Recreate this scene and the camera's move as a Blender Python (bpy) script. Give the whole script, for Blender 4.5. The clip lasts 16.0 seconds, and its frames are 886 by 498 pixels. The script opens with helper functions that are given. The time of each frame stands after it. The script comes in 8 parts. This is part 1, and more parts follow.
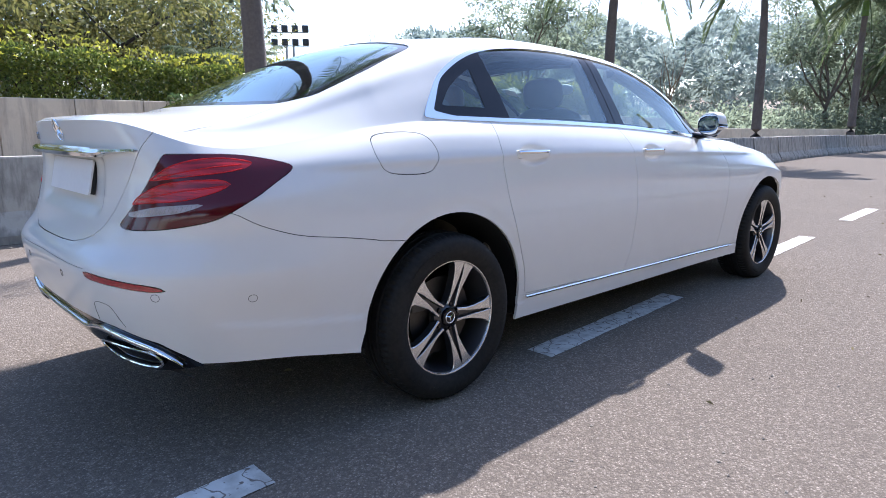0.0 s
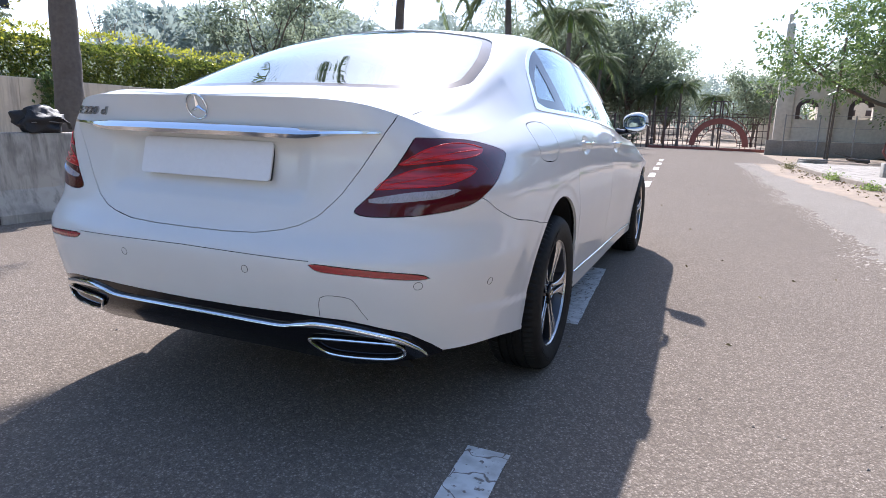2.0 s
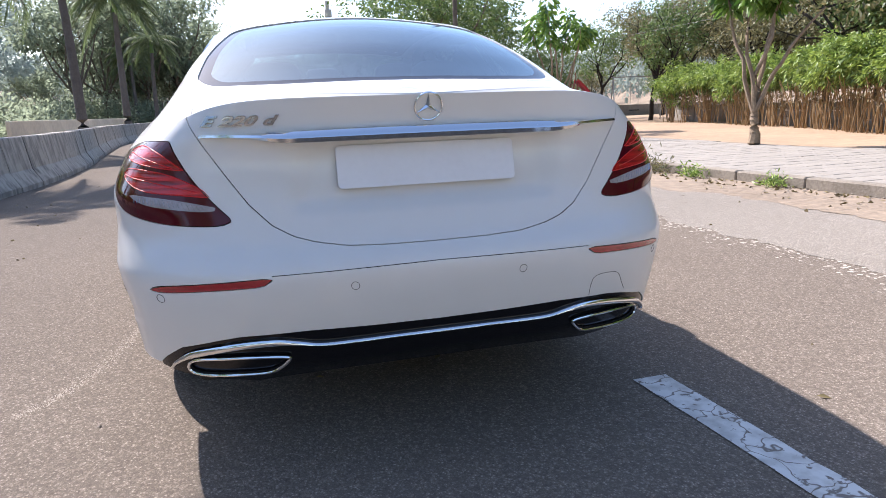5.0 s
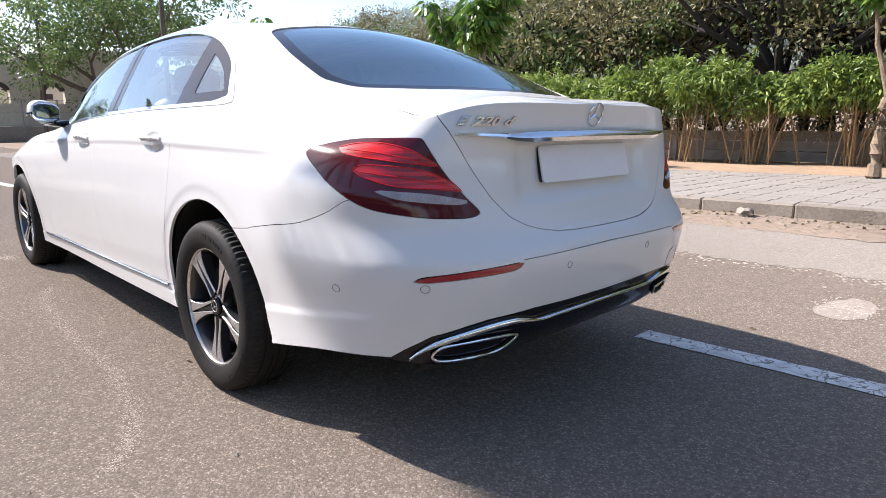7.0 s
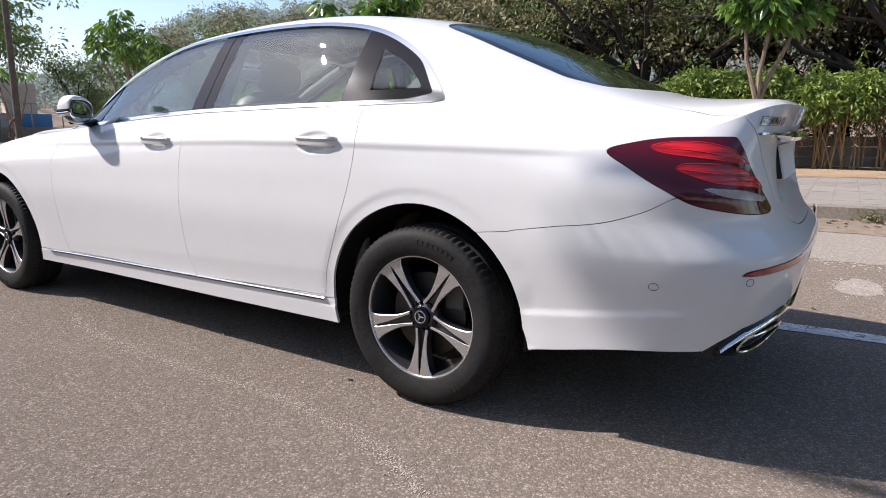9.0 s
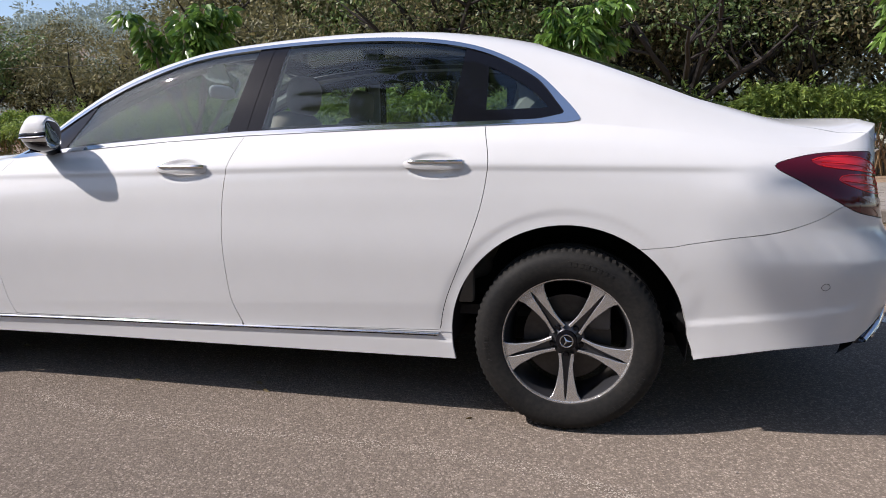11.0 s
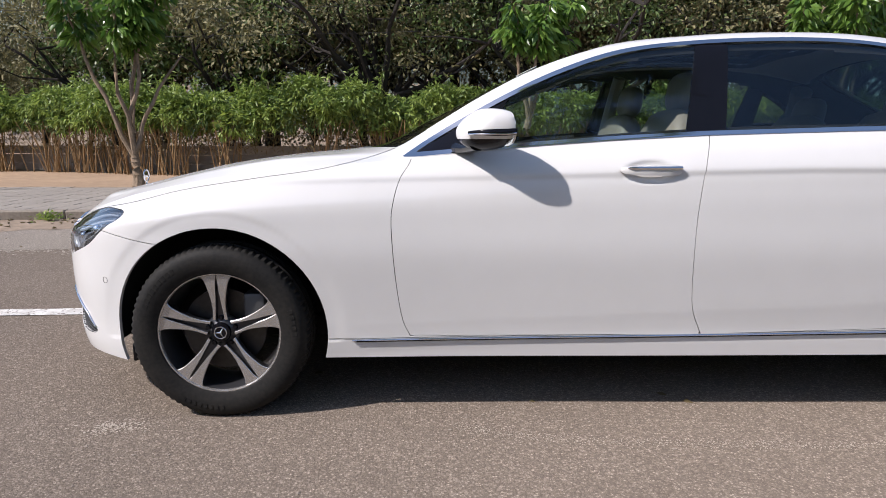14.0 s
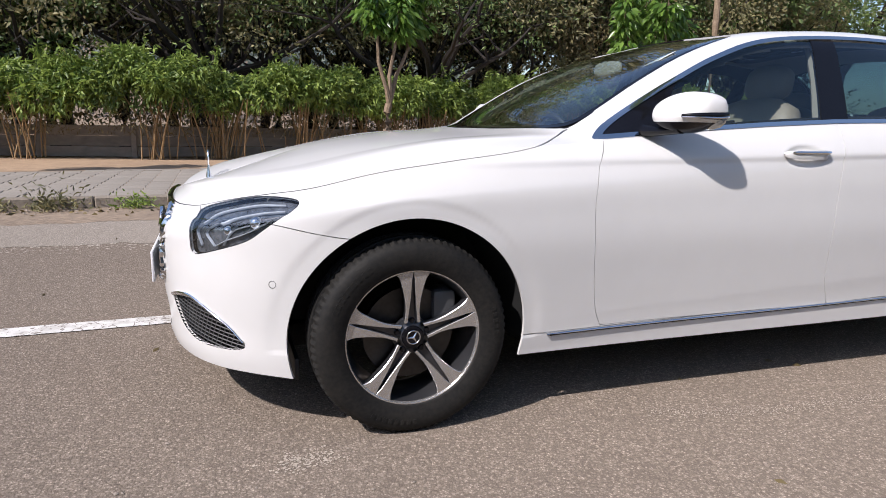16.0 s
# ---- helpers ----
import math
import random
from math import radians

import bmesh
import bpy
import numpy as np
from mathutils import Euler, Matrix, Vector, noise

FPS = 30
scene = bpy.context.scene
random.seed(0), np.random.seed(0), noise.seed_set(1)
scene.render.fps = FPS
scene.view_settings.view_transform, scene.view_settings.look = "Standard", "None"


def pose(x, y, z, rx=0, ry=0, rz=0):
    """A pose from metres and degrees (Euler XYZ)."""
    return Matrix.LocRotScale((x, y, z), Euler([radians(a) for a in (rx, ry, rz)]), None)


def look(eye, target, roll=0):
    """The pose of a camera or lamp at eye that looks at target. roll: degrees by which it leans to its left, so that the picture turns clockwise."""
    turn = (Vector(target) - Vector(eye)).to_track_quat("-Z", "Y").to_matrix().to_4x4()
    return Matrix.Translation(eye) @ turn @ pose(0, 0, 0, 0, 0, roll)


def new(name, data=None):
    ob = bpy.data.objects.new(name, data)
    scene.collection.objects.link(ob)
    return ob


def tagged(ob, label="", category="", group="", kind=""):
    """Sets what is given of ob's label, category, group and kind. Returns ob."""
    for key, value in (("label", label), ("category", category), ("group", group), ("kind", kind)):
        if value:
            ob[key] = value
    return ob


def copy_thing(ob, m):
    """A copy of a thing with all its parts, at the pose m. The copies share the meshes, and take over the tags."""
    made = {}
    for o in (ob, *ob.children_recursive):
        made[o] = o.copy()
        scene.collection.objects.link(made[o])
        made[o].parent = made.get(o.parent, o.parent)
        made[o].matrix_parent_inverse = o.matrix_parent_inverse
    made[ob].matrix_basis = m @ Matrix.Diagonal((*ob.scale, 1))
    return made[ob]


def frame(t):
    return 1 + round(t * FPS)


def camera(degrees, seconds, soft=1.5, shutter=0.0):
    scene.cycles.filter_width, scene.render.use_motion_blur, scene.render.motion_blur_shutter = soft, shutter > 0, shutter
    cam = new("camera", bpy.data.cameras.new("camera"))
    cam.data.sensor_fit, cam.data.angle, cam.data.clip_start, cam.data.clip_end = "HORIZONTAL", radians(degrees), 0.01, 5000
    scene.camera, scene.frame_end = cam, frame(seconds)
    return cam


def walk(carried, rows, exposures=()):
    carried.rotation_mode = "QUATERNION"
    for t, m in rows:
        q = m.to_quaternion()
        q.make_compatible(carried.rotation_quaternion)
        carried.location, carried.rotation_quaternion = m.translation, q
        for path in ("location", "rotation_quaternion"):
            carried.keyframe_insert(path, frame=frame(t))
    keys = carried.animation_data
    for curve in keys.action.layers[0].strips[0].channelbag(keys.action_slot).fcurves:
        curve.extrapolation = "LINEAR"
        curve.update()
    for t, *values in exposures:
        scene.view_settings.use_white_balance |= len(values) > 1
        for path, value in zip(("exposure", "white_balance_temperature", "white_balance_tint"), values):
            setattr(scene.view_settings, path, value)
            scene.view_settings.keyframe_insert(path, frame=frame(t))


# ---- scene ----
# ---- camera ----
cam = camera(69.36, 16.0, soft=0.9)
# seconds, place, yaw, pitch, roll
PATH = [
    (0.0, 2.666, -1.686, 1.055, 47.11, -10.51, -0.01),
    (0.5, 2.420, -1.927, 1.058, 41.58, -10.69, -0.37),
    (1.0, 2.167, -2.209, 1.057, 34.63, -10.53, -1.26),
    (1.5, 1.828, -2.446, 1.021, 29.11, -10.24, -1.56),
    (2.0, 1.514, -2.672, 1.023, 23.39, -10.93, -2.00),
    (2.5, 1.186, -2.864, 1.052, 18.00, -11.08, -1.44),
    (3.0, 0.837, -2.894, 1.032, 11.23, -11.53, -0.41),
    (3.5, 0.488, -2.949, 1.036, 1.95, -11.81, -0.85),
    (4.0, 0.165, -2.990, 1.041, -6.13, -11.64, 0.05),
    (4.5, -0.148, -2.925, 1.044, -10.44, -11.92, 1.36),
    (4.7, -0.263, -2.910, 1.047, -12.22, -12.13, 1.67),
    (6.8, -1.815, -2.430, 1.041, -42.17, -11.48, 0.44),
    (7.0, -1.931, -2.348, 1.027, -44.08, -11.13, 0.02),
    (7.5, -2.169, -2.119, 1.014, -47.39, -10.97, 0.28),
    (8.0, -2.430, -1.858, 1.027, -50.56, -10.73, 0.07),
    (8.5, -2.633, -1.592, 1.038, -52.99, -10.81, 0.29),
    (8.7, -2.691, -1.457, 1.019, -54.90, -10.87, 0.00),
    (10.8, -3.093, -0.226, 0.991, -75.48, -8.93, 0.90),
    (11.0, -3.139, -0.066, 1.017, -77.37, -9.07, 0.69),
    (11.5, -3.209, 0.293, 1.049, -80.27, -9.83, 0.38),
    (12.0, -3.197, 0.667, 1.069, -83.45, -10.10, -0.43),
    (12.5, -3.237, 1.095, 1.073, -86.78, -9.66, -0.55),
    (13.0, -3.247, 1.478, 1.060, -87.99, -9.54, 0.14),
    (13.5, -3.213, 1.859, 1.042, -89.42, -9.25, 0.18),
    (14.0, -3.220, 2.281, 1.061, -90.97, -9.87, 0.04),
    (14.5, -3.141, 2.643, 1.097, -94.05, -11.06, -0.31),
    (15.0, -3.037, 2.989, 1.081, -99.03, -11.12, -0.63),
    (15.5, -2.962, 3.350, 1.067, -104.19, -10.73, -0.92),
    (16.0, -2.820, 3.664, 1.030, -109.19, -11.01, -1.23),
]
walk(cam, [(t, pose(x, y, z, 90 + pitch, roll, yaw)) for t, x, y, z, yaw, pitch, roll in PATH],
     [(0.0, 1.44, 5700, 15), (1.2, 1.38, 5800, 15), (4.7, 1.36, 6150, 16), (6.8, 1.22, 6300, 16), (8.7, 0.80, 6250, 16), (10.8, 0.37, 6250, 16), (16.0, 0.37, 6250, 16)])

# ---- sky and sun ----
SUN = Vector((-0.495, 0.98, 1.08)).normalized()
world = bpy.data.worlds.new("sky")
scene.world = world
world.use_nodes = True
wn = world.node_tree
sky = wn.nodes.new("ShaderNodeTexSky")
sky.sky_type = "NISHITA"
sky.sun_disc = False
sky.sun_elevation = math.asin(SUN.z)
sky.sun_rotation = math.atan2(SUN.x, SUN.y)
sky.dust_density = 0.9
sky.air_density = 1.0
wn.links.new(sky.outputs[0], wn.nodes["Background"].inputs[0])
wn.nodes["Background"].inputs[1].default_value = 0.12
sun = new("sun", bpy.data.lights.new("sun", "SUN"))
sun.data.energy = 4.4
sun.data.angle = radians(0.9)
sun.data.color = (1.0, 0.945, 0.875)
sun.matrix_world = look(SUN * 50, (0, 0, 0))

# ---- materials ----
def node_mat(name):
    m = bpy.data.materials.new(name)
    m.use_nodes = True
    return m, m.node_tree, m.node_tree.nodes["Principled BSDF"]


def surface(name, colour, rough=0.5, metal=0.0, coat=0.0, vary=0.0, scale=8.0, fine=60.0, bump=0.0, bump_scale=None, colour2=None, spec=0.5, rough_vary=0.0, random=0.0):
    """A principled surface with colour that varies at two scales and a fine relief."""
    m, nt, b = node_mat(name)
    b.inputs["Base Color"].default_value = (*colour, 1)
    b.inputs["Roughness"].default_value = rough
    b.inputs["Metallic"].default_value = metal
    b.inputs["Coat Weight"].default_value = coat
    b.inputs["Coat Roughness"].default_value = 0.03
    b.inputs["Specular IOR Level"].default_value = spec
    tc = nt.nodes.new("ShaderNodeTexCoord")
    co = tc.outputs["Object"]
    if vary or colour2:
        c2 = colour2 or tuple(c * (1 - vary) for c in colour)
        n1 = nt.nodes.new("ShaderNodeTexNoise")
        n1.inputs["Scale"].default_value = scale
        n1.inputs["Detail"].default_value = 6
        n2 = nt.nodes.new("ShaderNodeTexNoise")
        n2.inputs["Scale"].default_value = fine
        n2.inputs["Detail"].default_value = 4
        for n in (n1, n2):
            nt.links.new(co, n.inputs["Vector"])
        add = nt.nodes.new("ShaderNodeMath")
        add.operation = "ADD"
        nt.links.new(n1.outputs["Fac"], add.inputs[0])
        nt.links.new(n2.outputs["Fac"], add.inputs[1])
        last = add
        if random:
            oi = nt.nodes.new("ShaderNodeObjectInfo")
            ma = nt.nodes.new("ShaderNodeMath")
            ma.operation = "MULTIPLY_ADD"
            ma.inputs[1].default_value = random
            nt.links.new(oi.outputs["Random"], ma.inputs[0])
            nt.links.new(add.outputs[0], ma.inputs[2])
            last = ma
        mr = nt.nodes.new("ShaderNodeMapRange")
        mr.inputs["From Min"].default_value = 0.7
        mr.inputs["From Max"].default_value = 1.35 + random
        nt.links.new(last.outputs[0], mr.inputs["Value"])
        mx = nt.nodes.new("ShaderNodeMix")
        mx.data_type = "RGBA"
        mx.inputs["A"].default_value = (*colour, 1)
        mx.inputs["B"].default_value = (*c2, 1)
        nt.links.new(mr.outputs[0], mx.inputs["Factor"])
        nt.links.new(mx.outputs["Result"], b.inputs["Base Color"])
        if rough_vary:
            rr = nt.nodes.new("ShaderNodeMapRange")
            rr.inputs["To Min"].default_value = rough - rough_vary
            rr.inputs["To Max"].default_value = rough + rough_vary
            nt.links.new(n1.outputs["Fac"], rr.inputs["Value"])
            nt.links.new(rr.outputs[0], b.inputs["Roughness"])
    if bump:
        nb = nt.nodes.new("ShaderNodeTexNoise")
        nb.inputs["Scale"].default_value = bump_scale or fine
        nb.inputs["Detail"].default_value = 5
        nt.links.new(co, nb.inputs["Vector"])
        bp = nt.nodes.new("ShaderNodeBump")
        bp.inputs["Strength"].default_value = 1.0
        bp.inputs["Distance"].default_value = bump
        nt.links.new(nb.outputs["Fac"], bp.inputs["Height"])
        nt.links.new(bp.outputs[0], b.inputs["Normal"])
    return m


def pane(name, tint, gloss=(1.0, 1.0, 1.0), rough=0.012, dust=0.0):
    """Thin glass: lets tinted light through, mirrors by the angle, and may carry a film of dust that spreads the gloss."""
    m, nt, b = node_mat(name)
    nt.nodes.remove(b)
    tr = nt.nodes.new("ShaderNodeBsdfTransparent")
    tr.inputs[0].default_value = (*tint, 1)
    gl = nt.nodes.new("ShaderNodeBsdfGlossy")
    gl.inputs["Roughness"].default_value = rough
    gl.inputs[0].default_value = (*gloss, 1)
    fr = nt.nodes.new("ShaderNodeLayerWeight")
    fr.inputs[0].default_value = 0.5
    pw = nt.nodes.new("ShaderNodeMath")
    pw.operation = "POWER"
    pw.inputs[1].default_value = 3.6
    nt.links.new(fr.outputs["Facing"], pw.inputs[0])
    ma = nt.nodes.new("ShaderNodeMath")
    ma.operation = "MULTIPLY_ADD"
    ma.inputs[1].default_value, ma.inputs[2].default_value = 0.93, 0.07
    nt.links.new(pw.outputs[0], ma.inputs[0])
    mx = nt.nodes.new("ShaderNodeMixShader")
    nt.links.new(ma.outputs[0], mx.inputs[0])
    nt.links.new(tr.outputs[0], mx.inputs[1])
    nt.links.new(gl.outputs[0], mx.inputs[2])
    last = mx
    if dust:
        film = nt.nodes.new("ShaderNodeBsdfGlossy")
        film.inputs["Roughness"].default_value = 0.10
        last = nt.nodes.new("ShaderNodeMixShader")
        last.inputs[0].default_value = dust
        nt.links.new(mx.outputs[0], last.inputs[1])
        nt.links.new(film.outputs[0], last.inputs[2])
    nt.links.new(last.outputs[0], nt.nodes["Material Output"].inputs[0])
    return m


PAINT = surface("white_paint", (0.675, 0.665, 0.645), 0.6, coat=0.8, vary=0.03, scale=1.5, fine=9.0, spec=0.1)
CHROME = surface("chrome", (0.78, 0.79, 0.80), 0.07, metal=1.0)
GREY_ALLOY = surface("dark_grey_alloy", (0.06, 0.06, 0.065), 0.35, metal=0.6, coat=0.4)
BLACK_GLOSS = surface("gloss_black", (0.006, 0.006, 0.008), 0.10, coat=0.1, spec=0.25)
BLACK = surface("black_plastic", (0.014, 0.014, 0.015), 0.55, vary=0.4, scale=20, fine=120, bump=0.0004)
# near-black of the underbody, also used as painted shade behind the joints
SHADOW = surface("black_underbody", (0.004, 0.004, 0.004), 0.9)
RUBBER = surface("tyre_rubber", (0.010, 0.010, 0.010), 0.68, spec=0.2, colour2=(0.024, 0.022, 0.019), scale=9, fine=70, bump=0.0006, bump_scale=160)
GLASS = pane("tinted_glass", (0.70, 0.79, 0.77), (0.86, 0.96, 1.0), rough=0.004)
BACK_GLASS = pane("rear_tinted_glass", (0.12, 0.19, 0.21), (0.80, 0.92, 0.95), dust=0.045)
SCREEN = pane("windscreen_glass", (0.75, 0.84, 0.81), dust=0.03)
MIRROR = surface("mirror_glass", (0.8, 0.85, 0.85), 0.02, metal=1.0)
BEIGE = surface("beige_leather", (0.24, 0.21, 0.17), 0.5, vary=0.15, scale=12, fine=90, bump=0.0008)
DARK_TRIM = surface("dark_trim", (0.03, 0.028, 0.027), 0.6, vary=0.3, scale=10, fine=80)
HEADLINING = surface("headlining", (0.26, 0.25, 0.225), 0.9, vary=0.08)
LAMP_DARK = surface("dark_red_lens", (0.068, 0.002, 0.008), 0.10, coat=0.3, spec=0.3)
LAMP_EDGE = surface("bright_red_light_guide", (0.60, 0.016, 0.018), 0.35, spec=0.15)
def ribbed_lens(name, bright, dark):
    """Moulded red plastic: level ribs, light above and deep below each."""
    m, nt, b = node_mat(name)
    tc = nt.nodes.new("ShaderNodeTexCoord")
    mp = nt.nodes.new("ShaderNodeMapping")
    mp.inputs["Scale"].default_value = (5.0, 5.0, 95.0)
    nt.links.new(tc.outputs["Object"], mp.inputs["Vector"])
    nz = nt.nodes.new("ShaderNodeTexNoise")
    nz.inputs["Scale"].default_value, nz.inputs["Detail"].default_value = 1.0, 3
    nt.links.new(mp.outputs[0], nz.inputs["Vector"])
    mr = nt.nodes.new("ShaderNodeMapRange")
    mr.inputs["From Min"].default_value, mr.inputs["From Max"].default_value = 0.36, 0.64
    nt.links.new(nz.outputs["Fac"], mr.inputs["Value"])
    mx = nt.nodes.new("ShaderNodeMix")
    mx.data_type = "RGBA"
    mx.inputs["A"].default_value, mx.inputs["B"].default_value = (*dark, 1), (*bright, 1)
    nt.links.new(mr.outputs[0], mx.inputs["Factor"])
    nt.links.new(mx.outputs["Result"], b.inputs["Base Color"])
    b.inputs["Roughness"].default_value = 0.16
    b.inputs["Coat Weight"].default_value = 0.3
    b.inputs["Coat Roughness"].default_value = 0.02
    bp = nt.nodes.new("ShaderNodeBump")
    bp.inputs["Distance"].default_value = 0.0015
    nt.links.new(nz.outputs["Fac"], bp.inputs["Height"])
    nt.links.new(bp.outputs[0], b.inputs["Normal"])
    return m


LAMP_CLEAR = surface("clear_reversing_lens", (0.36, 0.32, 0.33), 0.15, coat=0.6, vary=0.35, scale=40, fine=200)
LAMP_RED = ribbed_lens("red_lens", (0.56, 0.011, 0.015), (0.17, 0.003, 0.007))
REFLECTOR = surface("red_reflector", (0.36, 0.003, 0.012), 0.2, coat=1.0, vary=0.4, scale=60, fine=300)
PLATE_WHITE = surface("white_plate", (0.74, 0.74, 0.76), 0.45, vary=0.05, scale=10)
LAMP_BOWL = surface("headlamp_bowl", (0.187, 0.204, 0.231), 0.20, coat=0.4, metal=0.4, vary=0.9, scale=16, fine=60)
WHEEL_FACE = surface("machined_alloy", (0.62, 0.605, 0.585), 0.27, metal=0.8, vary=0.1, scale=14, fine=90)
MESH_GREY = surface("grey_mesh", (0.07, 0.07, 0.07), 0.5, vary=0.3)


def leaf_mat(name, dark, light, shine=0.45, through_light=0.35):
    """Leaves: each leaf its own shade, and some light through them."""
    m, nt, b = node_mat(name)
    geo = nt.nodes.new("ShaderNodeNewGeometry")
    ramp = nt.nodes.new("ShaderNodeMix")
    ramp.data_type = "RGBA"
    ramp.inputs["A"].default_value = (*dark, 1)
    ramp.inputs["B"].default_value = (*light, 1)
    nt.links.new(geo.outputs["Random Per Island"], ramp.inputs["Factor"])
    nt.links.new(ramp.outputs["Result"], b.inputs["Base Color"])
    b.inputs["Roughness"].default_value = shine
    tl = nt.nodes.new("ShaderNodeBsdfTranslucent")
    nt.links.new(ramp.outputs["Result"], tl.inputs[0])
    mx = nt.nodes.new("ShaderNodeMixShader")
    mx.inputs[0].default_value = through_light
    nt.links.new(b.outputs[0], mx.inputs[1])
    nt.links.new(tl.outputs[0], mx.inputs[2])
    nt.links.new(mx.outputs[0], nt.nodes["Material Output"].inputs[0])
    return m


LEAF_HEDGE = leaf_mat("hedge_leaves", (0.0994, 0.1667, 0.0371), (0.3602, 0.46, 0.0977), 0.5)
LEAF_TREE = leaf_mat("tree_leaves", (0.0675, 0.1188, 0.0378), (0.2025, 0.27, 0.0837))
LEAF_DULL = leaf_mat("dusty_leaves", (0.091, 0.0952, 0.0476), (0.301, 0.266, 0.119), 0.65, 0.25)
LEAF_BRIGHT = leaf_mat("glossy_leaves", (0.05, 0.115, 0.02), (0.19, 0.31, 0.055), 0.26, 0.35)
LEAF_PALM = leaf_mat("palm_leaves", (0.085, 0.12, 0.055), (0.17, 0.21, 0.09), 0.75, 0.5)
# distance haze is put into these two paler leaf colours
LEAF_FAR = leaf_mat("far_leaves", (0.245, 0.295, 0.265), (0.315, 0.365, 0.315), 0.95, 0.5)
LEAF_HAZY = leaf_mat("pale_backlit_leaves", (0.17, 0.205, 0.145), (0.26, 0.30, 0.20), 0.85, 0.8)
LEAF_DRY = leaf_mat("dry_leaves", (0.09, 0.065, 0.03), (0.22, 0.17, 0.07), 0.7, 0.2)
LEAF_LEFT = leaf_mat("sunlit_hedge_leaves", (0.05, 0.085, 0.018), (0.21, 0.25, 0.045), 0.4, 0.45)
LEAF_OLIVE = leaf_mat("olive_feathery_leaves", (0.085, 0.10, 0.03), (0.30, 0.28, 0.085), 0.6, 0.4)
LEAF_SHOOT = leaf_mat("yellow_green_shoots", (0.22, 0.25, 0.03), (0.46, 0.44, 0.06), 0.4, 0.5)
BARK = surface("bark", (0.16, 0.125, 0.09), 0.9, colour2=(0.07, 0.055, 0.042), scale=5, fine=40, bump=0.012, bump_scale=25)
BARK_PALE = surface("pale_bark", (0.30, 0.22, 0.145), 0.85, colour2=(0.13, 0.09, 0.055), scale=4, fine=30, bump=0.008, bump_scale=22)
BARK_DARK = surface("dark_bark", (0.035, 0.028, 0.023), 0.95, vary=0.4, scale=5, fine=30)
PALM_BARK = surface("palm_bark", (0.14, 0.12, 0.105), 0.9, colour2=(0.08, 0.068, 0.06), scale=3, fine=25, bump=0.008, bump_scale=14)
BAMBOO = surface("dry_stems", (0.42, 0.275, 0.13), 0.7, colour2=(0.13, 0.08, 0.04), scale=3, fine=25, random=0.5)
SAND = surface("sandy_ground", (0.40, 0.275, 0.17), 0.95, colour2=(0.27, 0.18, 0.112), scale=0.35, fine=5, bump=0.02, bump_scale=9)
EARTH = surface("dry_earth", (0.30, 0.228, 0.162), 0.95, colour2=(0.18, 0.135, 0.095), scale=0.5, fine=7, bump=0.03, bump_scale=12)
CONCRETE = surface("weathered_concrete", (0.37, 0.345, 0.30), 0.85, colour2=(0.17, 0.16, 0.145), scale=1.6, fine=14, bump=0.006, bump_scale=40)
KERB = surface("kerb_concrete", (0.31, 0.265, 0.21), 0.9, colour2=(0.15, 0.122, 0.092), scale=3, fine=30, bump=0.008, bump_scale=50, random=0.3)
PAVER = surface("paver_concrete", (0.33, 0.292, 0.245), 0.85, colour2=(0.21, 0.185, 0.155), scale=0.9, fine=25, bump=0.003, bump_scale=60, random=0.25)
WALL_CREAM = surface("cream_wall", (0.66, 0.58, 0.45), 0.85, colour2=(0.50, 0.43, 0.33), scale=0.8, fine=8, bump=0.003, bump_scale=30)
WALL_WHITE = surface("whitewash", (0.64, 0.57, 0.48), 0.85, colour2=(0.46, 0.40, 0.33), scale=0.5, fine=5, bump=0.004, bump_scale=20)
PLANK = surface("concrete_plank", (0.33, 0.285, 0.235), 0.9, colour2=(0.16, 0.14, 0.12), scale=1.2, fine=12, bump=0.004, bump_scale=30, random=0.4)
IRON = surface("brown_iron", (0.075, 0.045, 0.042), 0.6, vary=0.4, scale=4, fine=30)
RUST = surface("rust_red_paint", (0.22, 0.065, 0.05), 0.6, vary=0.4, scale=4, fine=30)
SLIDE_RED = surface("red_slide", (0.42, 0.03, 0.05), 0.4, vary=0.2)
BLUE = surface("blue_sheet", (0.06, 0.22, 0.5), 0.5, vary=0.2)
ORANGE = surface("orange_wall", (0.62, 0.24, 0.10), 0.8, vary=0.2, scale=1, fine=6)
STEEL = surface("grey_steel", (0.30, 0.29, 0.28), 0.5, metal=0.6, vary=0.3)
ROCK = surface("rock", (0.32, 0.27, 0.22), 0.9, vary=0.4, scale=6, fine=30, bump=0.01)
BAG = surface("black_fabric", (0.010, 0.010, 0.013), 0.6, vary=0.3, scale=20, fine=150, bump=0.002)


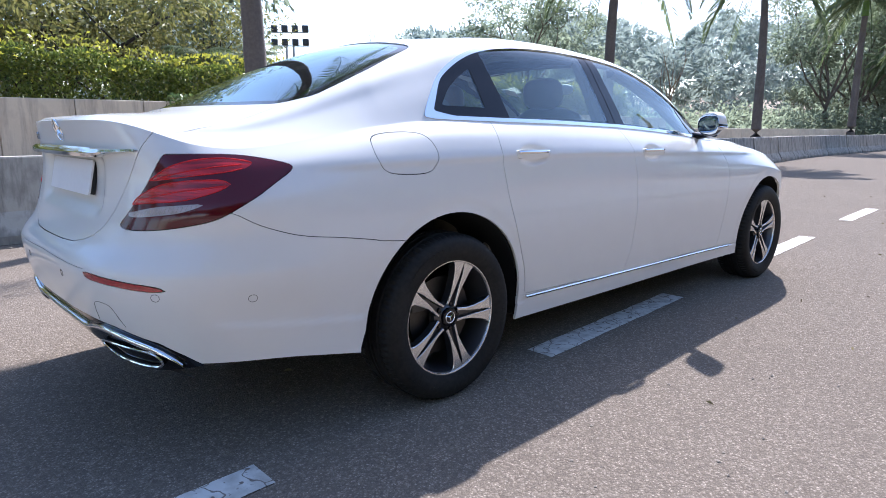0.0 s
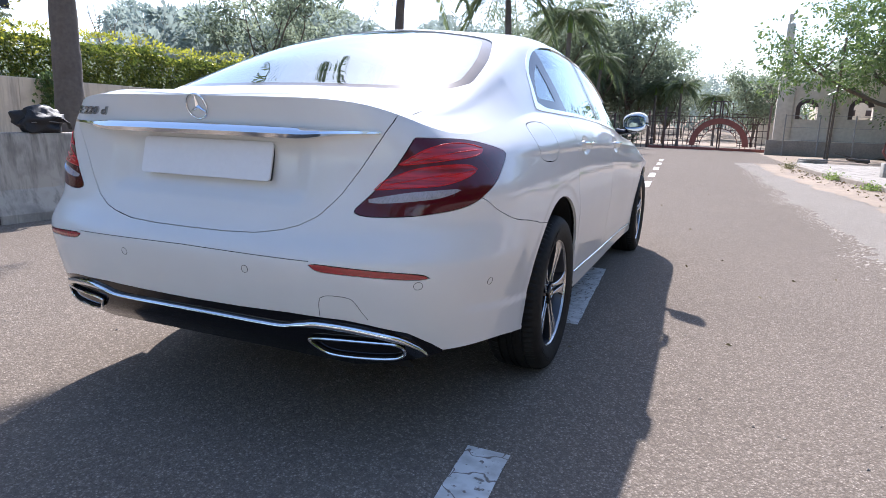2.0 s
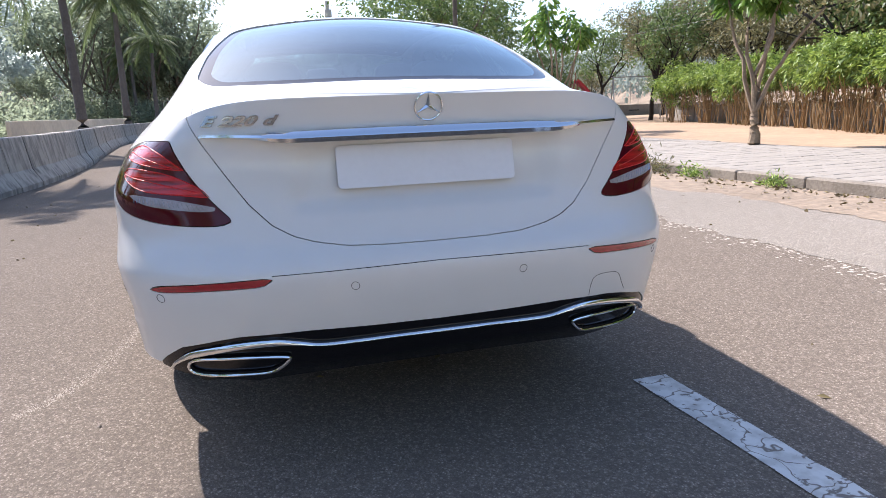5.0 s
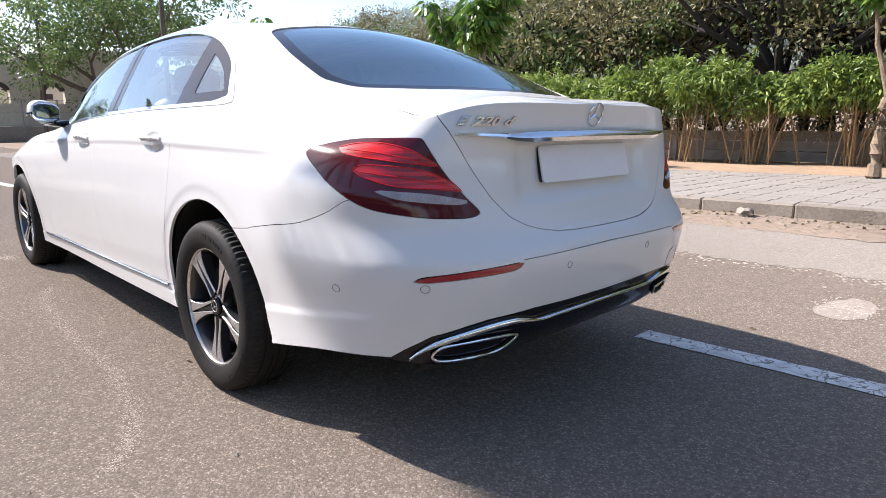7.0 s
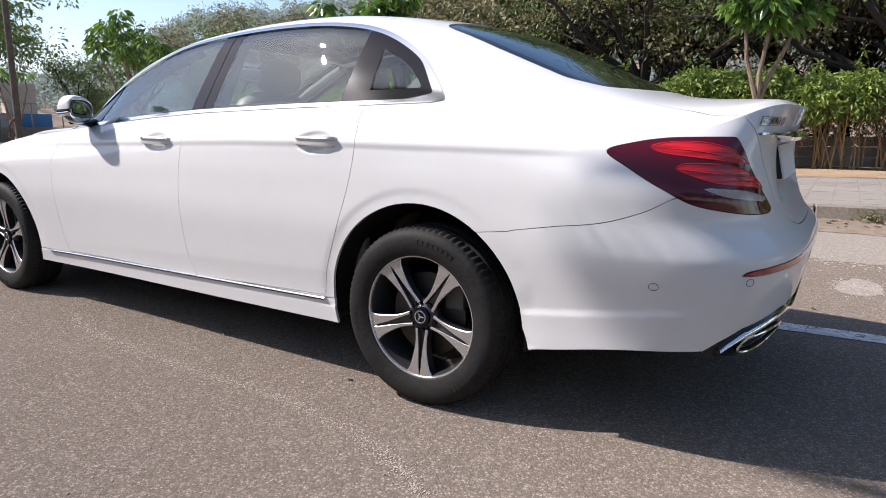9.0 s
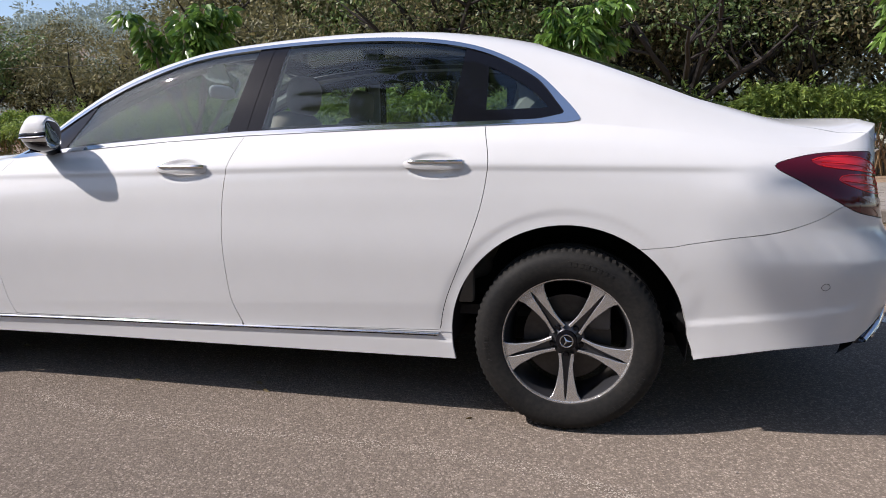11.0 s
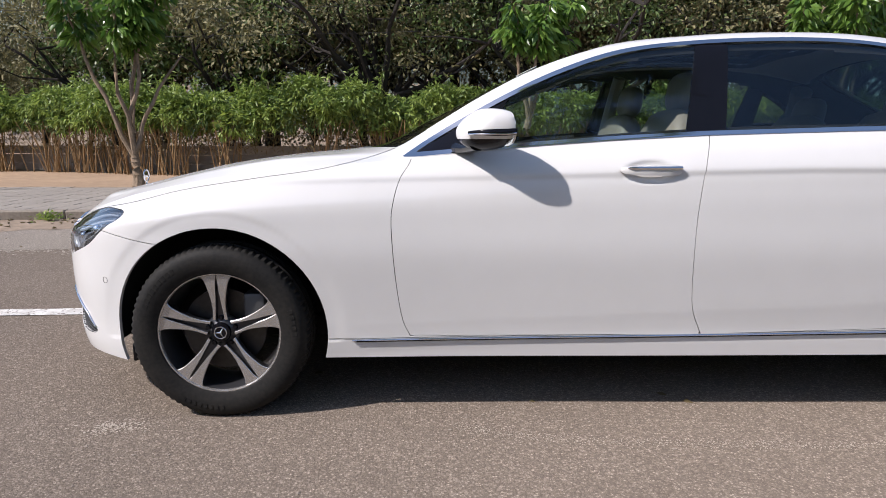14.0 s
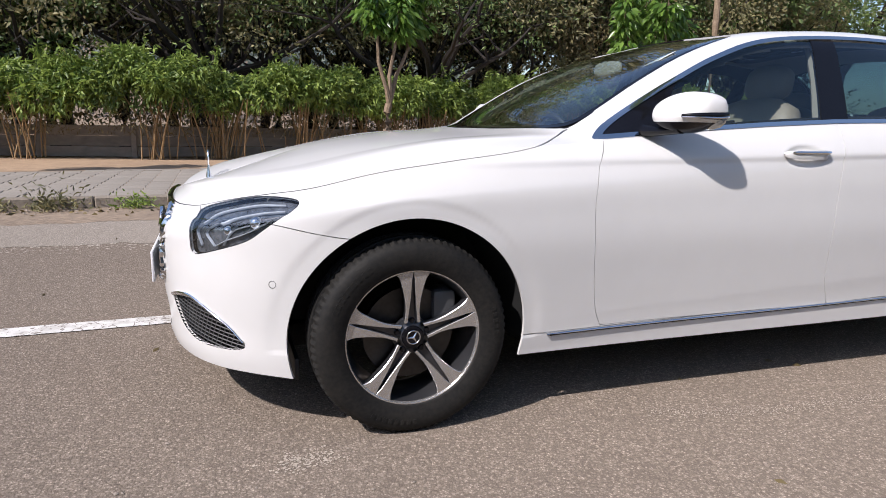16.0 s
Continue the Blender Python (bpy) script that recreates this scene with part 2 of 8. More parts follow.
def asphalt(name, base, low, stone):
    """Worn road: mottled tone, stone grains that show, and a rough relief."""
    m, nt, b = node_mat(name)
    tc = nt.nodes.new("ShaderNodeTexCoord")
    def tex(kind, scale, detail=4):
        n = nt.nodes.new(kind)
        n.inputs["Scale"].default_value = scale
        if "Detail" in n.inputs:
            n.inputs["Detail"].default_value = detail
        nt.links.new(tc.outputs["Object"], n.inputs["Vector"])
        return n
    big, mid, fine, cell = tex("ShaderNodeTexNoise", 0.55, 5), tex("ShaderNodeTexNoise", 4.0, 5), tex("ShaderNodeTexNoise", 55.0, 6), tex("ShaderNodeTexVoronoi", 112.0)
    def mixc(fac, a, c):
        x = nt.nodes.new("ShaderNodeMix")
        x.data_type = "RGBA"
        nt.links.new(fac, x.inputs["Factor"])
        for key, v in (("A", a), ("B", c)):
            if isinstance(v, tuple):
                x.inputs[key].default_value = (*v, 1)
            else:
                nt.links.new(v, x.inputs[key])
        return x.outputs["Result"]
    def ramp(sock, lo, hi, top=1.0):
        r = nt.nodes.new("ShaderNodeMapRange")
        r.inputs["From Min"].default_value, r.inputs["From Max"].default_value, r.inputs["To Max"].default_value = lo, hi, top
        nt.links.new(sock, r.inputs["Value"])
        return r.outputs[0]
    c = mixc(ramp(big.outputs["Fac"], 0.38, 0.62), base, low)
    c = mixc(ramp(mid.outputs["Fac"], 0.45, 0.75, 0.45), c, tuple(x * 0.75 for x in low))
    c = mixc(ramp(fine.outputs["Fac"], 0.52, 0.74, 0.75), c, stone)
    c = mixc(ramp(fine.outputs["Fac"], 0.47, 0.30, 0.75), c, tuple(x * 0.45 for x in low))
    tone = nt.nodes.new("ShaderNodeSeparateColor")
    nt.links.new(cell.outputs["Color"], tone.inputs[0])
    c = mixc(ramp(tone.outputs[0], 0.50, 0.95, 0.65), c, stone)
    c = mixc(ramp(tone.outputs[1], 0.60, 1.0, 0.65), c, tuple(x * 0.45 for x in low))
    c = mixc(ramp(cell.outputs["Distance"], 0.55, 0.90, 0.65), c, tuple(x * 0.42 for x in low))
    nt.links.new(c, b.inputs["Base Color"])
    b.inputs["Roughness"].default_value = 0.9
    b.inputs["Diffuse Roughness"].default_value = 0.38
    b.inputs["Specular IOR Level"].default_value = 0.03
    bp = nt.nodes.new("ShaderNodeBump")
    bp.inputs["Distance"].default_value = 0.0024
    dome = nt.nodes.new("ShaderNodeMath")
    dome.operation = "MULTIPLY_ADD"
    dome.inputs[1].default_value = -0.9
    nt.links.new(cell.outputs["Distance"], dome.inputs[0])
    nt.links.new(fine.outputs["Fac"], dome.inputs[2])
    nt.links.new(dome.outputs[0], bp.inputs["Height"])
    nt.links.new(bp.outputs[0], b.inputs["Normal"])
    return m


ASPHALT = asphalt("worn_asphalt", (0.415, 0.338, 0.268), (0.30, 0.242, 0.192), (0.60, 0.505, 0.41))
PALE_ROAD = asphalt("pale_worn_road", (0.60, 0.52, 0.435), (0.45, 0.385, 0.315), (0.74, 0.66, 0.565))


def worn_paint(name, white, grey, under):
    """Road paint: dirty white, crossed by cracks, with chips where the road shows."""
    m, nt, b = node_mat(name)
    tc = nt.nodes.new("ShaderNodeTexCoord")
    col = None
    dirt, chip, crack = nt.nodes.new("ShaderNodeTexNoise"), nt.nodes.new("ShaderNodeTexNoise"), nt.nodes.new("ShaderNodeTexVoronoi")
    wob = nt.nodes.new("ShaderNodeTexNoise")
    dirt.inputs["Scale"].default_value, dirt.inputs["Detail"].default_value = 16.0, 8
    chip.inputs["Scale"].default_value, chip.inputs["Detail"].default_value = 34.0, 6
    wob.inputs["Scale"].default_value = 9.0
    crack.feature = "DISTANCE_TO_EDGE"
    crack.inputs["Scale"].default_value = 6.5
    mixv = nt.nodes.new("ShaderNodeVectorMath")
    mixv.operation = "MULTIPLY_ADD"
    mixv.inputs[1].default_value = (0.16, 0.16, 0.16)
    nt.links.new(wob.outputs["Color"], mixv.inputs[0])
    nt.links.new(tc.outputs["Object"], mixv.inputs[2])
    nt.links.new(mixv.outputs[0], crack.inputs["Vector"])
    for n in (dirt, chip, wob):
        nt.links.new(tc.outputs["Object"], n.inputs["Vector"])
    for sock, lo, hi, c in ((dirt.outputs["Fac"], 0.42, 0.70, grey), (chip.outputs["Fac"], 0.60, 0.66, under), (crack.outputs["Distance"], 0.022, 0.008, under)):
        mr = nt.nodes.new("ShaderNodeMapRange")
        mr.inputs["From Min"].default_value, mr.inputs["From Max"].default_value = lo, hi
        nt.links.new(sock, mr.inputs["Value"])
        mx = nt.nodes.new("ShaderNodeMix")
        mx.data_type = "RGBA"
        if col is None:
            mx.inputs["A"].default_value = (*white, 1)
        else:
            nt.links.new(col, mx.inputs["A"])
        mx.inputs["B"].default_value = (*c, 1)
        nt.links.new(mr.outputs[0], mx.inputs["Factor"])
        col = mx.outputs["Result"]
    nt.links.new(col, b.inputs["Base Color"])
    b.inputs["Roughness"].default_value = 0.75
    bp = nt.nodes.new("ShaderNodeBump")
    bp.inputs["Distance"].default_value = 0.003
    nt.links.new(chip.outputs["Fac"], bp.inputs["Height"])
    nt.links.new(bp.outputs[0], b.inputs["Normal"])
    return m


ROAD_PAINT = worn_paint("road_paint", (0.68, 0.655, 0.61), (0.46, 0.43, 0.385), (0.20, 0.165, 0.135))
DUST = surface("pale_dust", (0.50, 0.43, 0.35), 0.95, colour2=(0.38, 0.325, 0.265), scale=6, fine=60)
SPILL = surface("dried_spill_crust", (0.33, 0.28, 0.23), 0.95, colour2=(0.24, 0.20, 0.162), scale=7, fine=70, bump=0.003, bump_scale=90)


def streaked(name, pale, dark, low):
    """Concrete with dark runs down its face and dirt in blotches."""
    m, nt, b = node_mat(name)
    tc = nt.nodes.new("ShaderNodeTexCoord")
    mp = nt.nodes.new("ShaderNodeMapping")
    mp.inputs["Scale"].default_value = (6.0, 6.0, 0.7)
    nt.links.new(tc.outputs["Object"], mp.inputs["Vector"])
    oi = nt.nodes.new("ShaderNodeObjectInfo")
    cmb = nt.nodes.new("ShaderNodeCombineXYZ")
    nt.links.new(oi.outputs["Random"], cmb.inputs[1])
    sc = nt.nodes.new("ShaderNodeVectorMath")
    sc.operation = "MULTIPLY_ADD"
    sc.inputs[1].default_value = (0, 40, 0)
    nt.links.new(cmb.outputs[0], sc.inputs[0])
    nt.links.new(mp.outputs[0], sc.inputs[2])
    runs = nt.nodes.new("ShaderNodeTexNoise")
    runs.inputs["Scale"].default_value = 1.3
    runs.inputs["Detail"].default_value = 7
    runs.inputs["Roughness"].default_value = 0.65
    nt.links.new(sc.outputs[0], runs.inputs["Vector"])
    blot = nt.nodes.new("ShaderNodeTexNoise")
    blot.inputs["Scale"].default_value = 5
    blot.inputs["Detail"].default_value = 8
    nt.links.new(tc.outputs["Object"], blot.inputs["Vector"])
    col = (*pale, 1)
    for tex_, lo, hi, c in ((runs, 0.46, 0.66, dark), (blot, 0.50, 0.72, low)):
        mr = nt.nodes.new("ShaderNodeMapRange")
        mr.inputs["From Min"].default_value, mr.inputs["From Max"].default_value, mr.inputs["To Max"].default_value = lo, hi, 0.85
        nt.links.new(tex_.outputs["Fac"], mr.inputs["Value"])
        mx = nt.nodes.new("ShaderNodeMix")
        mx.data_type = "RGBA"
        if isinstance(col, tuple):
            mx.inputs["A"].default_value = col
        else:
            nt.links.new(col, mx.inputs["A"])
        mx.inputs["B"].default_value = (*c, 1)
        nt.links.new(mr.outputs[0], mx.inputs["Factor"])
        col = mx.outputs["Result"]
    nt.links.new(col, b.inputs["Base Color"])
    b.inputs["Roughness"].default_value = 0.9
    bp = nt.nodes.new("ShaderNodeBump")
    bp.inputs["Distance"].default_value = 0.012
    nt.links.new(blot.outputs["Fac"], bp.inputs["Height"])
    nt.links.new(bp.outputs[0], b.inputs["Normal"])
    return m


BARRIER = streaked("stained_barrier_concrete", (0.38, 0.35, 0.30), (0.10, 0.093, 0.082), (0.19, 0.175, 0.155))
WALL_PANEL = streaked("stained_cream_wall", (0.62, 0.545, 0.425), (0.36, 0.31, 0.245), (0.50, 0.43, 0.335))
# ---- the car's skin: design curves ----
def spline(knots, soft=0.06):
    """A smoothed curve through (position, value) pairs."""
    k = np.array(knots, float)
    a, b = k[0, 0] - 0.5, k[-1, 0] + 0.5
    g = np.arange(a, b, 0.01)
    d = np.gradient(k[:, 1], k[:, 0])
    i = np.clip(np.searchsorted(k[:, 0], g) - 1, 0, len(k) - 2)
    h = k[i + 1, 0] - k[i, 0]
    u = np.clip((g - k[i, 0]) / h, 0, 1)
    v = ((1 + 2 * u) * (1 - u) ** 2 * k[i, 1] + u * (1 - u) ** 2 * h * d[i]
         + u * u * (3 - 2 * u) * k[i + 1, 1] - u * u * (1 - u) * h * d[i + 1])
    n = max(1, int(soft / 0.01))
    w = np.hanning(2 * n + 3)[1:-1]
    v = np.convolve(np.pad(v, n, mode="edge"), w / w.sum(), mode="valid")
    return lambda y: np.interp(y, g, v)


Y_REAR, Y_FRONT = -0.38, 3.12          # where the corners of the plan begin
# one row for each ring: side x, side z | rear y, rear z, fullness | front y, front z, fullness
RINGS = [
    (0.893, 0.235, -1.060, 0.292, 3.4, 3.84, 0.200, 2.5),
    (0.899, 0.300, -1.130, 0.358, 3.6, 3.87, 0.270, 2.5),
    (0.903, 0.380, -1.162, 0.450, 3.7, 3.88, 0.360, 2.5),
    (0.914, 0.500, -1.182, 0.560, 3.8, 3.89, 0.470, 2.5),
    (0.926, 0.640, -1.182, 0.640, 3.8, 3.90, 0.560, 2.4),
    (0.926, 0.760, -1.136, 0.705, 3.7, 3.90, 0.620, 2.4),
    (0.924, 0.860, -1.096, 0.800, 4.2, 3.88, 0.670, 2.4),
    (0.912, 0.930, -1.078, 0.920, 4.2, 3.86, 0.710, 2.4),
    (0.876, 1.010, -1.088, 1.010, 4.0, 3.84, 0.735, 2.4),
    (0.822, 1.070, -1.112, 1.088, 3.6, 3.80, 0.765, 2.4),
]
# how the belt rises and falls along the car, and how the flanks draw in
belt_z = spline([(-1.2, 0.975), (-0.9, 0.985), (-0.68, 1.008), (-0.35, 1.06), (0.0, 1.093), (0.3, 1.087), (1.26, 1.065), (1.9, 1.026),
                 (2.37, 0.983), (2.7, 0.955), (3.08, 0.912), (3.4, 0.85), (3.6, 0.80), (3.9, 0.765)])
belt_x = spline([(-1.2, 0.81), (-0.68, 0.81), (-0.35, 0.803), (0.0, 0.798), (0.3, 0.822), (1.26, 0.822), (2.0, 0.815), (2.4, 0.815), (2.8, 0.82), (3.2, 0.81)])
flank = spline([(-0.5, -0.006), (-0.1, 0.0), (0.6, 0.0), (1.3, -0.004), (2.2, -0.014), (2.9, -0.008), (3.12, -0.012)], 0.2)
rail_x = spline([(-1.2, 0.60), (-0.95, 0.63), (-0.7, 0.66), (-0.45, 0.67), (-0.2, 0.635), (0.1, 0.59), (0.6, 0.60), (1.1, 0.605), (1.6, 0.62), (2.0, 0.655),
                 (2.3, 0.69), (2.6, 0.70), (2.9, 0.66), (3.3, 0.60), (3.6, 0.52), (3.9, 0.40)])
rail_z = spline([(-1.12, 1.065), (-0.9, 1.07), (-0.75, 1.085), (-0.6, 1.125), (-0.3, 1.235), (0.0, 1.345), (0.25, 1.412), (0.5, 1.448), (0.86, 1.462), (1.25, 1.445),
                 (1.57, 1.410), (1.85, 1.33), (2.1, 1.212), (2.3, 1.095), (2.42, 1.025), (2.6, 1.0), (2.92, 0.972), (3.33, 0.893), (3.6, 0.815), (3.8, 0.765)], 0.05)
crown_z = spline([(-1.115, 1.092), (-0.935, 1.114), (-0.75, 1.128), (-0.66, 1.148), (-0.55, 1.195), (-0.3, 1.312), (-0.05, 1.408), (0.2, 1.468), (0.5, 1.501),
                  (0.85, 1.508), (1.2, 1.495), (1.5, 1.463), (1.75, 1.398), (2.0, 1.292), (2.3, 1.145), (2.52, 1.035), (2.65, 1.012), (2.92, 0.986), (3.33, 0.92), (3.65, 0.81), (3.8, 0.765)], 0.05)


FOLD = (0.68, 0.71, 0.71, 0.67, 0.60)


def smooth01(u):
    u = np.clip(u, 0, 1)
    return u * u * (3 - 2 * u)


def resample(pts, step):
    """Rows of control points, smoothly filled in down the first axis."""
    n = len(pts)
    u = np.linspace(0, n - 1, step)
    i = np.clip(u.astype(int), 0, n - 2)
    f = (u - i)[:, None, None]
    p0, p1, p2, p3 = pts[np.maximum(i - 1, 0)], pts[i], pts[i + 1], pts[np.minimum(i + 2, n - 1)]
    return 0.5 * (2 * p1 + (p2 - p0) * f + (2 * p0 - 5 * p1 + 4 * p2 - p3) * f ** 2 + (3 * p1 - p0 - 3 * p2 + p3) * f ** 3)


def ring(k, th_r, ys, th_f):
    """One ring round the right half, from the middle of the tail to the middle of the nose."""
    xs, zs, yr, zr, nr, yf, zf, nf = RINGS[k]
    v = k / (len(RINGS) - 1)
    top = smooth01((v - 0.5) / 0.5)
    side_x = lambda y: (xs + flank(y)) * (1 - (v == 1)) + (v == 1) * belt_x(y) if k >= 9 else xs + flank(y) + top * (belt_x(y) - 0.822) * 0.6
    side_z = lambda y: zs + (belt_z(y) - 1.07) * smooth01((v - 0.35) / 0.65)
    out = []
    a, b = side_x(Y_REAR), Y_REAR - yr
    x = a * np.sin(th_r) ** (2 / nr)
    y = Y_REAR - b * np.cos(th_r) ** (2 / nr)
    w = smooth01((np.abs(x) / a) ** 2 * 1.0) if k < 7 else smooth01((np.abs(x) / a) ** (2.0 + 2.2 * (k - 6) / 3))
    z = zr + (side_z(y) - zr) * w
    out.append(np.stack([x, y, z], 1))
    out.append(np.stack([side_x(ys), ys, side_z(ys)], 1))
    a, b = side_x(Y_FRONT), yf - Y_FRONT
    x = a * np.cos(th_f) ** (2 / nf)
    y = Y_FRONT + b * np.sin(th_f) ** (2 / nf)
    w = smooth01((np.abs(x) / a) ** 1.2)
    z = zf + (side_z(y) - zf) * w - 0.05 * max(0.0, 1 - k / 3) * smooth01((y - 3.2) / 0.2)
    out.append(np.stack([x, y, z], 1))
    return np.concatenate(out)


def even(fn, lo, hi, n):
    """Parameters that step evenly along a curve."""
    t = np.linspace(lo, hi, 600)
    p = fn(t)
    s = np.concatenate([[0], np.cumsum(np.linalg.norm(np.diff(p, axis=0), axis=1))])
    return np.interp(np.linspace(0, s[-1], n), s, t)


def skin(rows_low=100, rows_top=44):
    """Grids of the lower body and of the upper body's right half: (rows, stations, 3)."""
    e = 1e-4
    sup = lambda n, a, b: (lambda t: np.stack([a * np.sin(t) ** (2 / n), -b * np.cos(t) ** (2 / n)], 1))
    th_r = even(sup(3.0, 0.9, 0.75), e, math.pi / 2 - e, 64)
    th_f = even(lambda t: np.stack([0.9 * np.cos(t) ** 0.83, 0.78 * np.sin(t) ** 0.83], 1), e, math.pi / 2 - e, 64)
    ys = np.linspace(Y_REAR, Y_FRONT, 182)[1:-1]
    ctrl = np.stack([ring(k, th_r, ys, th_f) for k in range(len(RINGS))])
    ctrl[:, 0, 0] = 0
    ctrl[:, -1, 0] = 0
    low = resample(ctrl, rows_low)
    # a crease low on the doors and one below the belt
    y, z = low[..., 1], low[..., 2]
    on_door = smooth01((y - 0.30) / 0.15) * smooth01((2.85 - y) / 0.25)
    low[..., 0] -= 0.055 * on_door * np.clip(0.452 - 0.040 * (y - 0.4) - z, 0, 0.115)
    along = smooth01((y + 0.75) / 0.35) * smooth01((3.2 - y) / 0.5)
    line_z = 0.957 - 0.022 * np.clip(y - 0.9, 0, 9) - 0.012 * np.clip(0.3 - y, 0, 9)
    low[..., 0] += 0.006 * along * np.exp(-((z - line_z) / 0.045) ** 2)
    low[..., 0] -= 0.0075 * along * smooth01((line_z - z) / 0.028) * np.exp(-(np.clip(line_z - z, 0, 9) / 0.17) ** 2)
    # turned lips round the wheel arches
    for yw in (0.0, 3.079):
        rr = np.hypot(y - yw, z - 0.335)
        low[..., 0] -= 0.0035 * smooth01((0.470 - rr) / 0.03) * (z > 0.30)
    bump = smooth01((-0.38 - y) / 0.05) * smooth01((y + 0.97) / 0.07)
    shelf = z - (0.402 - 0.13 * (y + 0.4)) - 0.004
    low[..., 0] -= 0.0055 * bump * smooth01(shelf / 0.012) * np.exp(-(np.clip(shelf, 0, 9) / 0.12) ** 2)
    # a shoulder round the rear bumper
    step = np.gradient(low[..., :2], axis=1)
    step /= np.maximum(np.linalg.norm(step, axis=-1, keepdims=True), 1e-9)
    over = z - 0.634
    ridge = 0.011 * smooth01((-0.47 - y) / 0.2) * np.where(over > 0, np.exp(-over / 0.06), np.exp(-(over / 0.13) ** 2))
    low[..., 0] += ridge * step[..., 1] * (low[..., 0] > 1e-4)
    low[..., 1] -= ridge * step[..., 0]
    # hollows behind the door handles and round the rear plate
    for yh, zh in ((1.487, 0.938), (0.470, 0.952)):
        low[..., 0] -= 0.014 * smooth01(1.25 * (1 - ((y - yh) / 0.112) ** 2 - ((z - zh) / 0.046) ** 2))
    well = smooth01((0.41 - low[..., 0]) / 0.07) * smooth01((z - 0.765) / 0.05) * smooth01((0.985 - z) / 0.03) * (y < -0.9)
    low[..., 1] += 0.020 * well
    edge = low[-1]
    n = edge.shape[0]
    # where each line over the top meets the middle of the car
    yc = edge[:, 1].copy()
    arc = np.concatenate([[0], np.cumsum(np.linalg.norm(np.diff(edge[:, :2], axis=0), axis=1))])
    for i0, i1 in ((0, int(np.argmax(edge[:, 1] > -0.72))), (n - 1, int(np.argmax(edge[:, 1] > 3.3)))):
        f = (arc - arc[i0]) / (arc[i1] - arc[i0])
        sel = (np.arange(n) - i0) * (np.arange(n) - i1) <= 0
        yc[sel] = edge[i0, 1] + (edge[i1, 1] - edge[i0, 1]) * f[sel] ** 1.0
    xs, zs = edge[:, 0], edge[:, 2]
    rx = np.minimum(rail_x(yc), xs * 0.8)
    yr = edge[:, 1] + (yc - edge[:, 1]) * (1 - rx / np.maximum(xs, 1e-4))
    cz = crown_z(yc)
    tail = smooth01((-0.70 - yc) / 0.25)
    nose = smooth01((yc - 3.3) / 0.25)
    rz = rail_z(yr) * (1 - tail) * (1 - nose) + (zs + (cz - zs) * 0.7) * np.maximum(tail, nose)
    P0 = np.stack([xs, zs], 1)
    R = np.stack([rx, rz], 1)
    tall = smooth01((rz - zs) / 0.3)[:, None]
    P1 = P0 * 0.5 + R * 0.5 + tall * np.array([0.016, 0.006])
    P3 = np.stack([rx * 0.55, rz + (cz - rz) * 0.72], 1)
    P2 = R
    P4 = np.stack([xs * 0, cz], 1)
    P5 = np.stack([-rx * 0.55, P3[:, 1]], 1)
    # the section: a soft line through these, rounded at the rail
    sec = np.stack([P0, P1, P2, P3, P4, P5])
    top = resample(sec, 5 * 16 + 1)[: 4 * 16 + 1]
    w = np.hanning(13)[1:-1]
    w /= w.sum()
    pad = np.concatenate([np.repeat(top[:1], 5, 0) + np.arange(-5, 0)[:, None, None] * (top[1] - top[0])[None], top,
                          top[-2:-7:-1] * np.array([-1, 1])])
    top = sum(w[j] * pad[j: j + len(top)] for j in range(11))
    top[0] = P0
    top[-1, :, 0] = 0
    x = top[..., 0]
    y = edge[None, :, 1] + (yc - edge[:, 1])[None] * (1 - x / np.maximum(xs, 1e-4)[None])
    y = np.where(xs[None] < 1e-3, edge[None, :, 1], y)
    # a fold along each side of the bonnet
    fold_x = np.interp(y, [2.45, 2.75, 3.1, 3.4, 3.62], FOLD)
    lift = 0.007 * smooth01((y - 2.52) / 0.25) * smooth01((3.70 - y) / 0.35)
    z_top = top[..., 1] + lift * np.clip(1 - np.abs(x - fold_x) / 0.13, 0, 1)
    up = np.stack([x, y, z_top], 2)
    return low, up


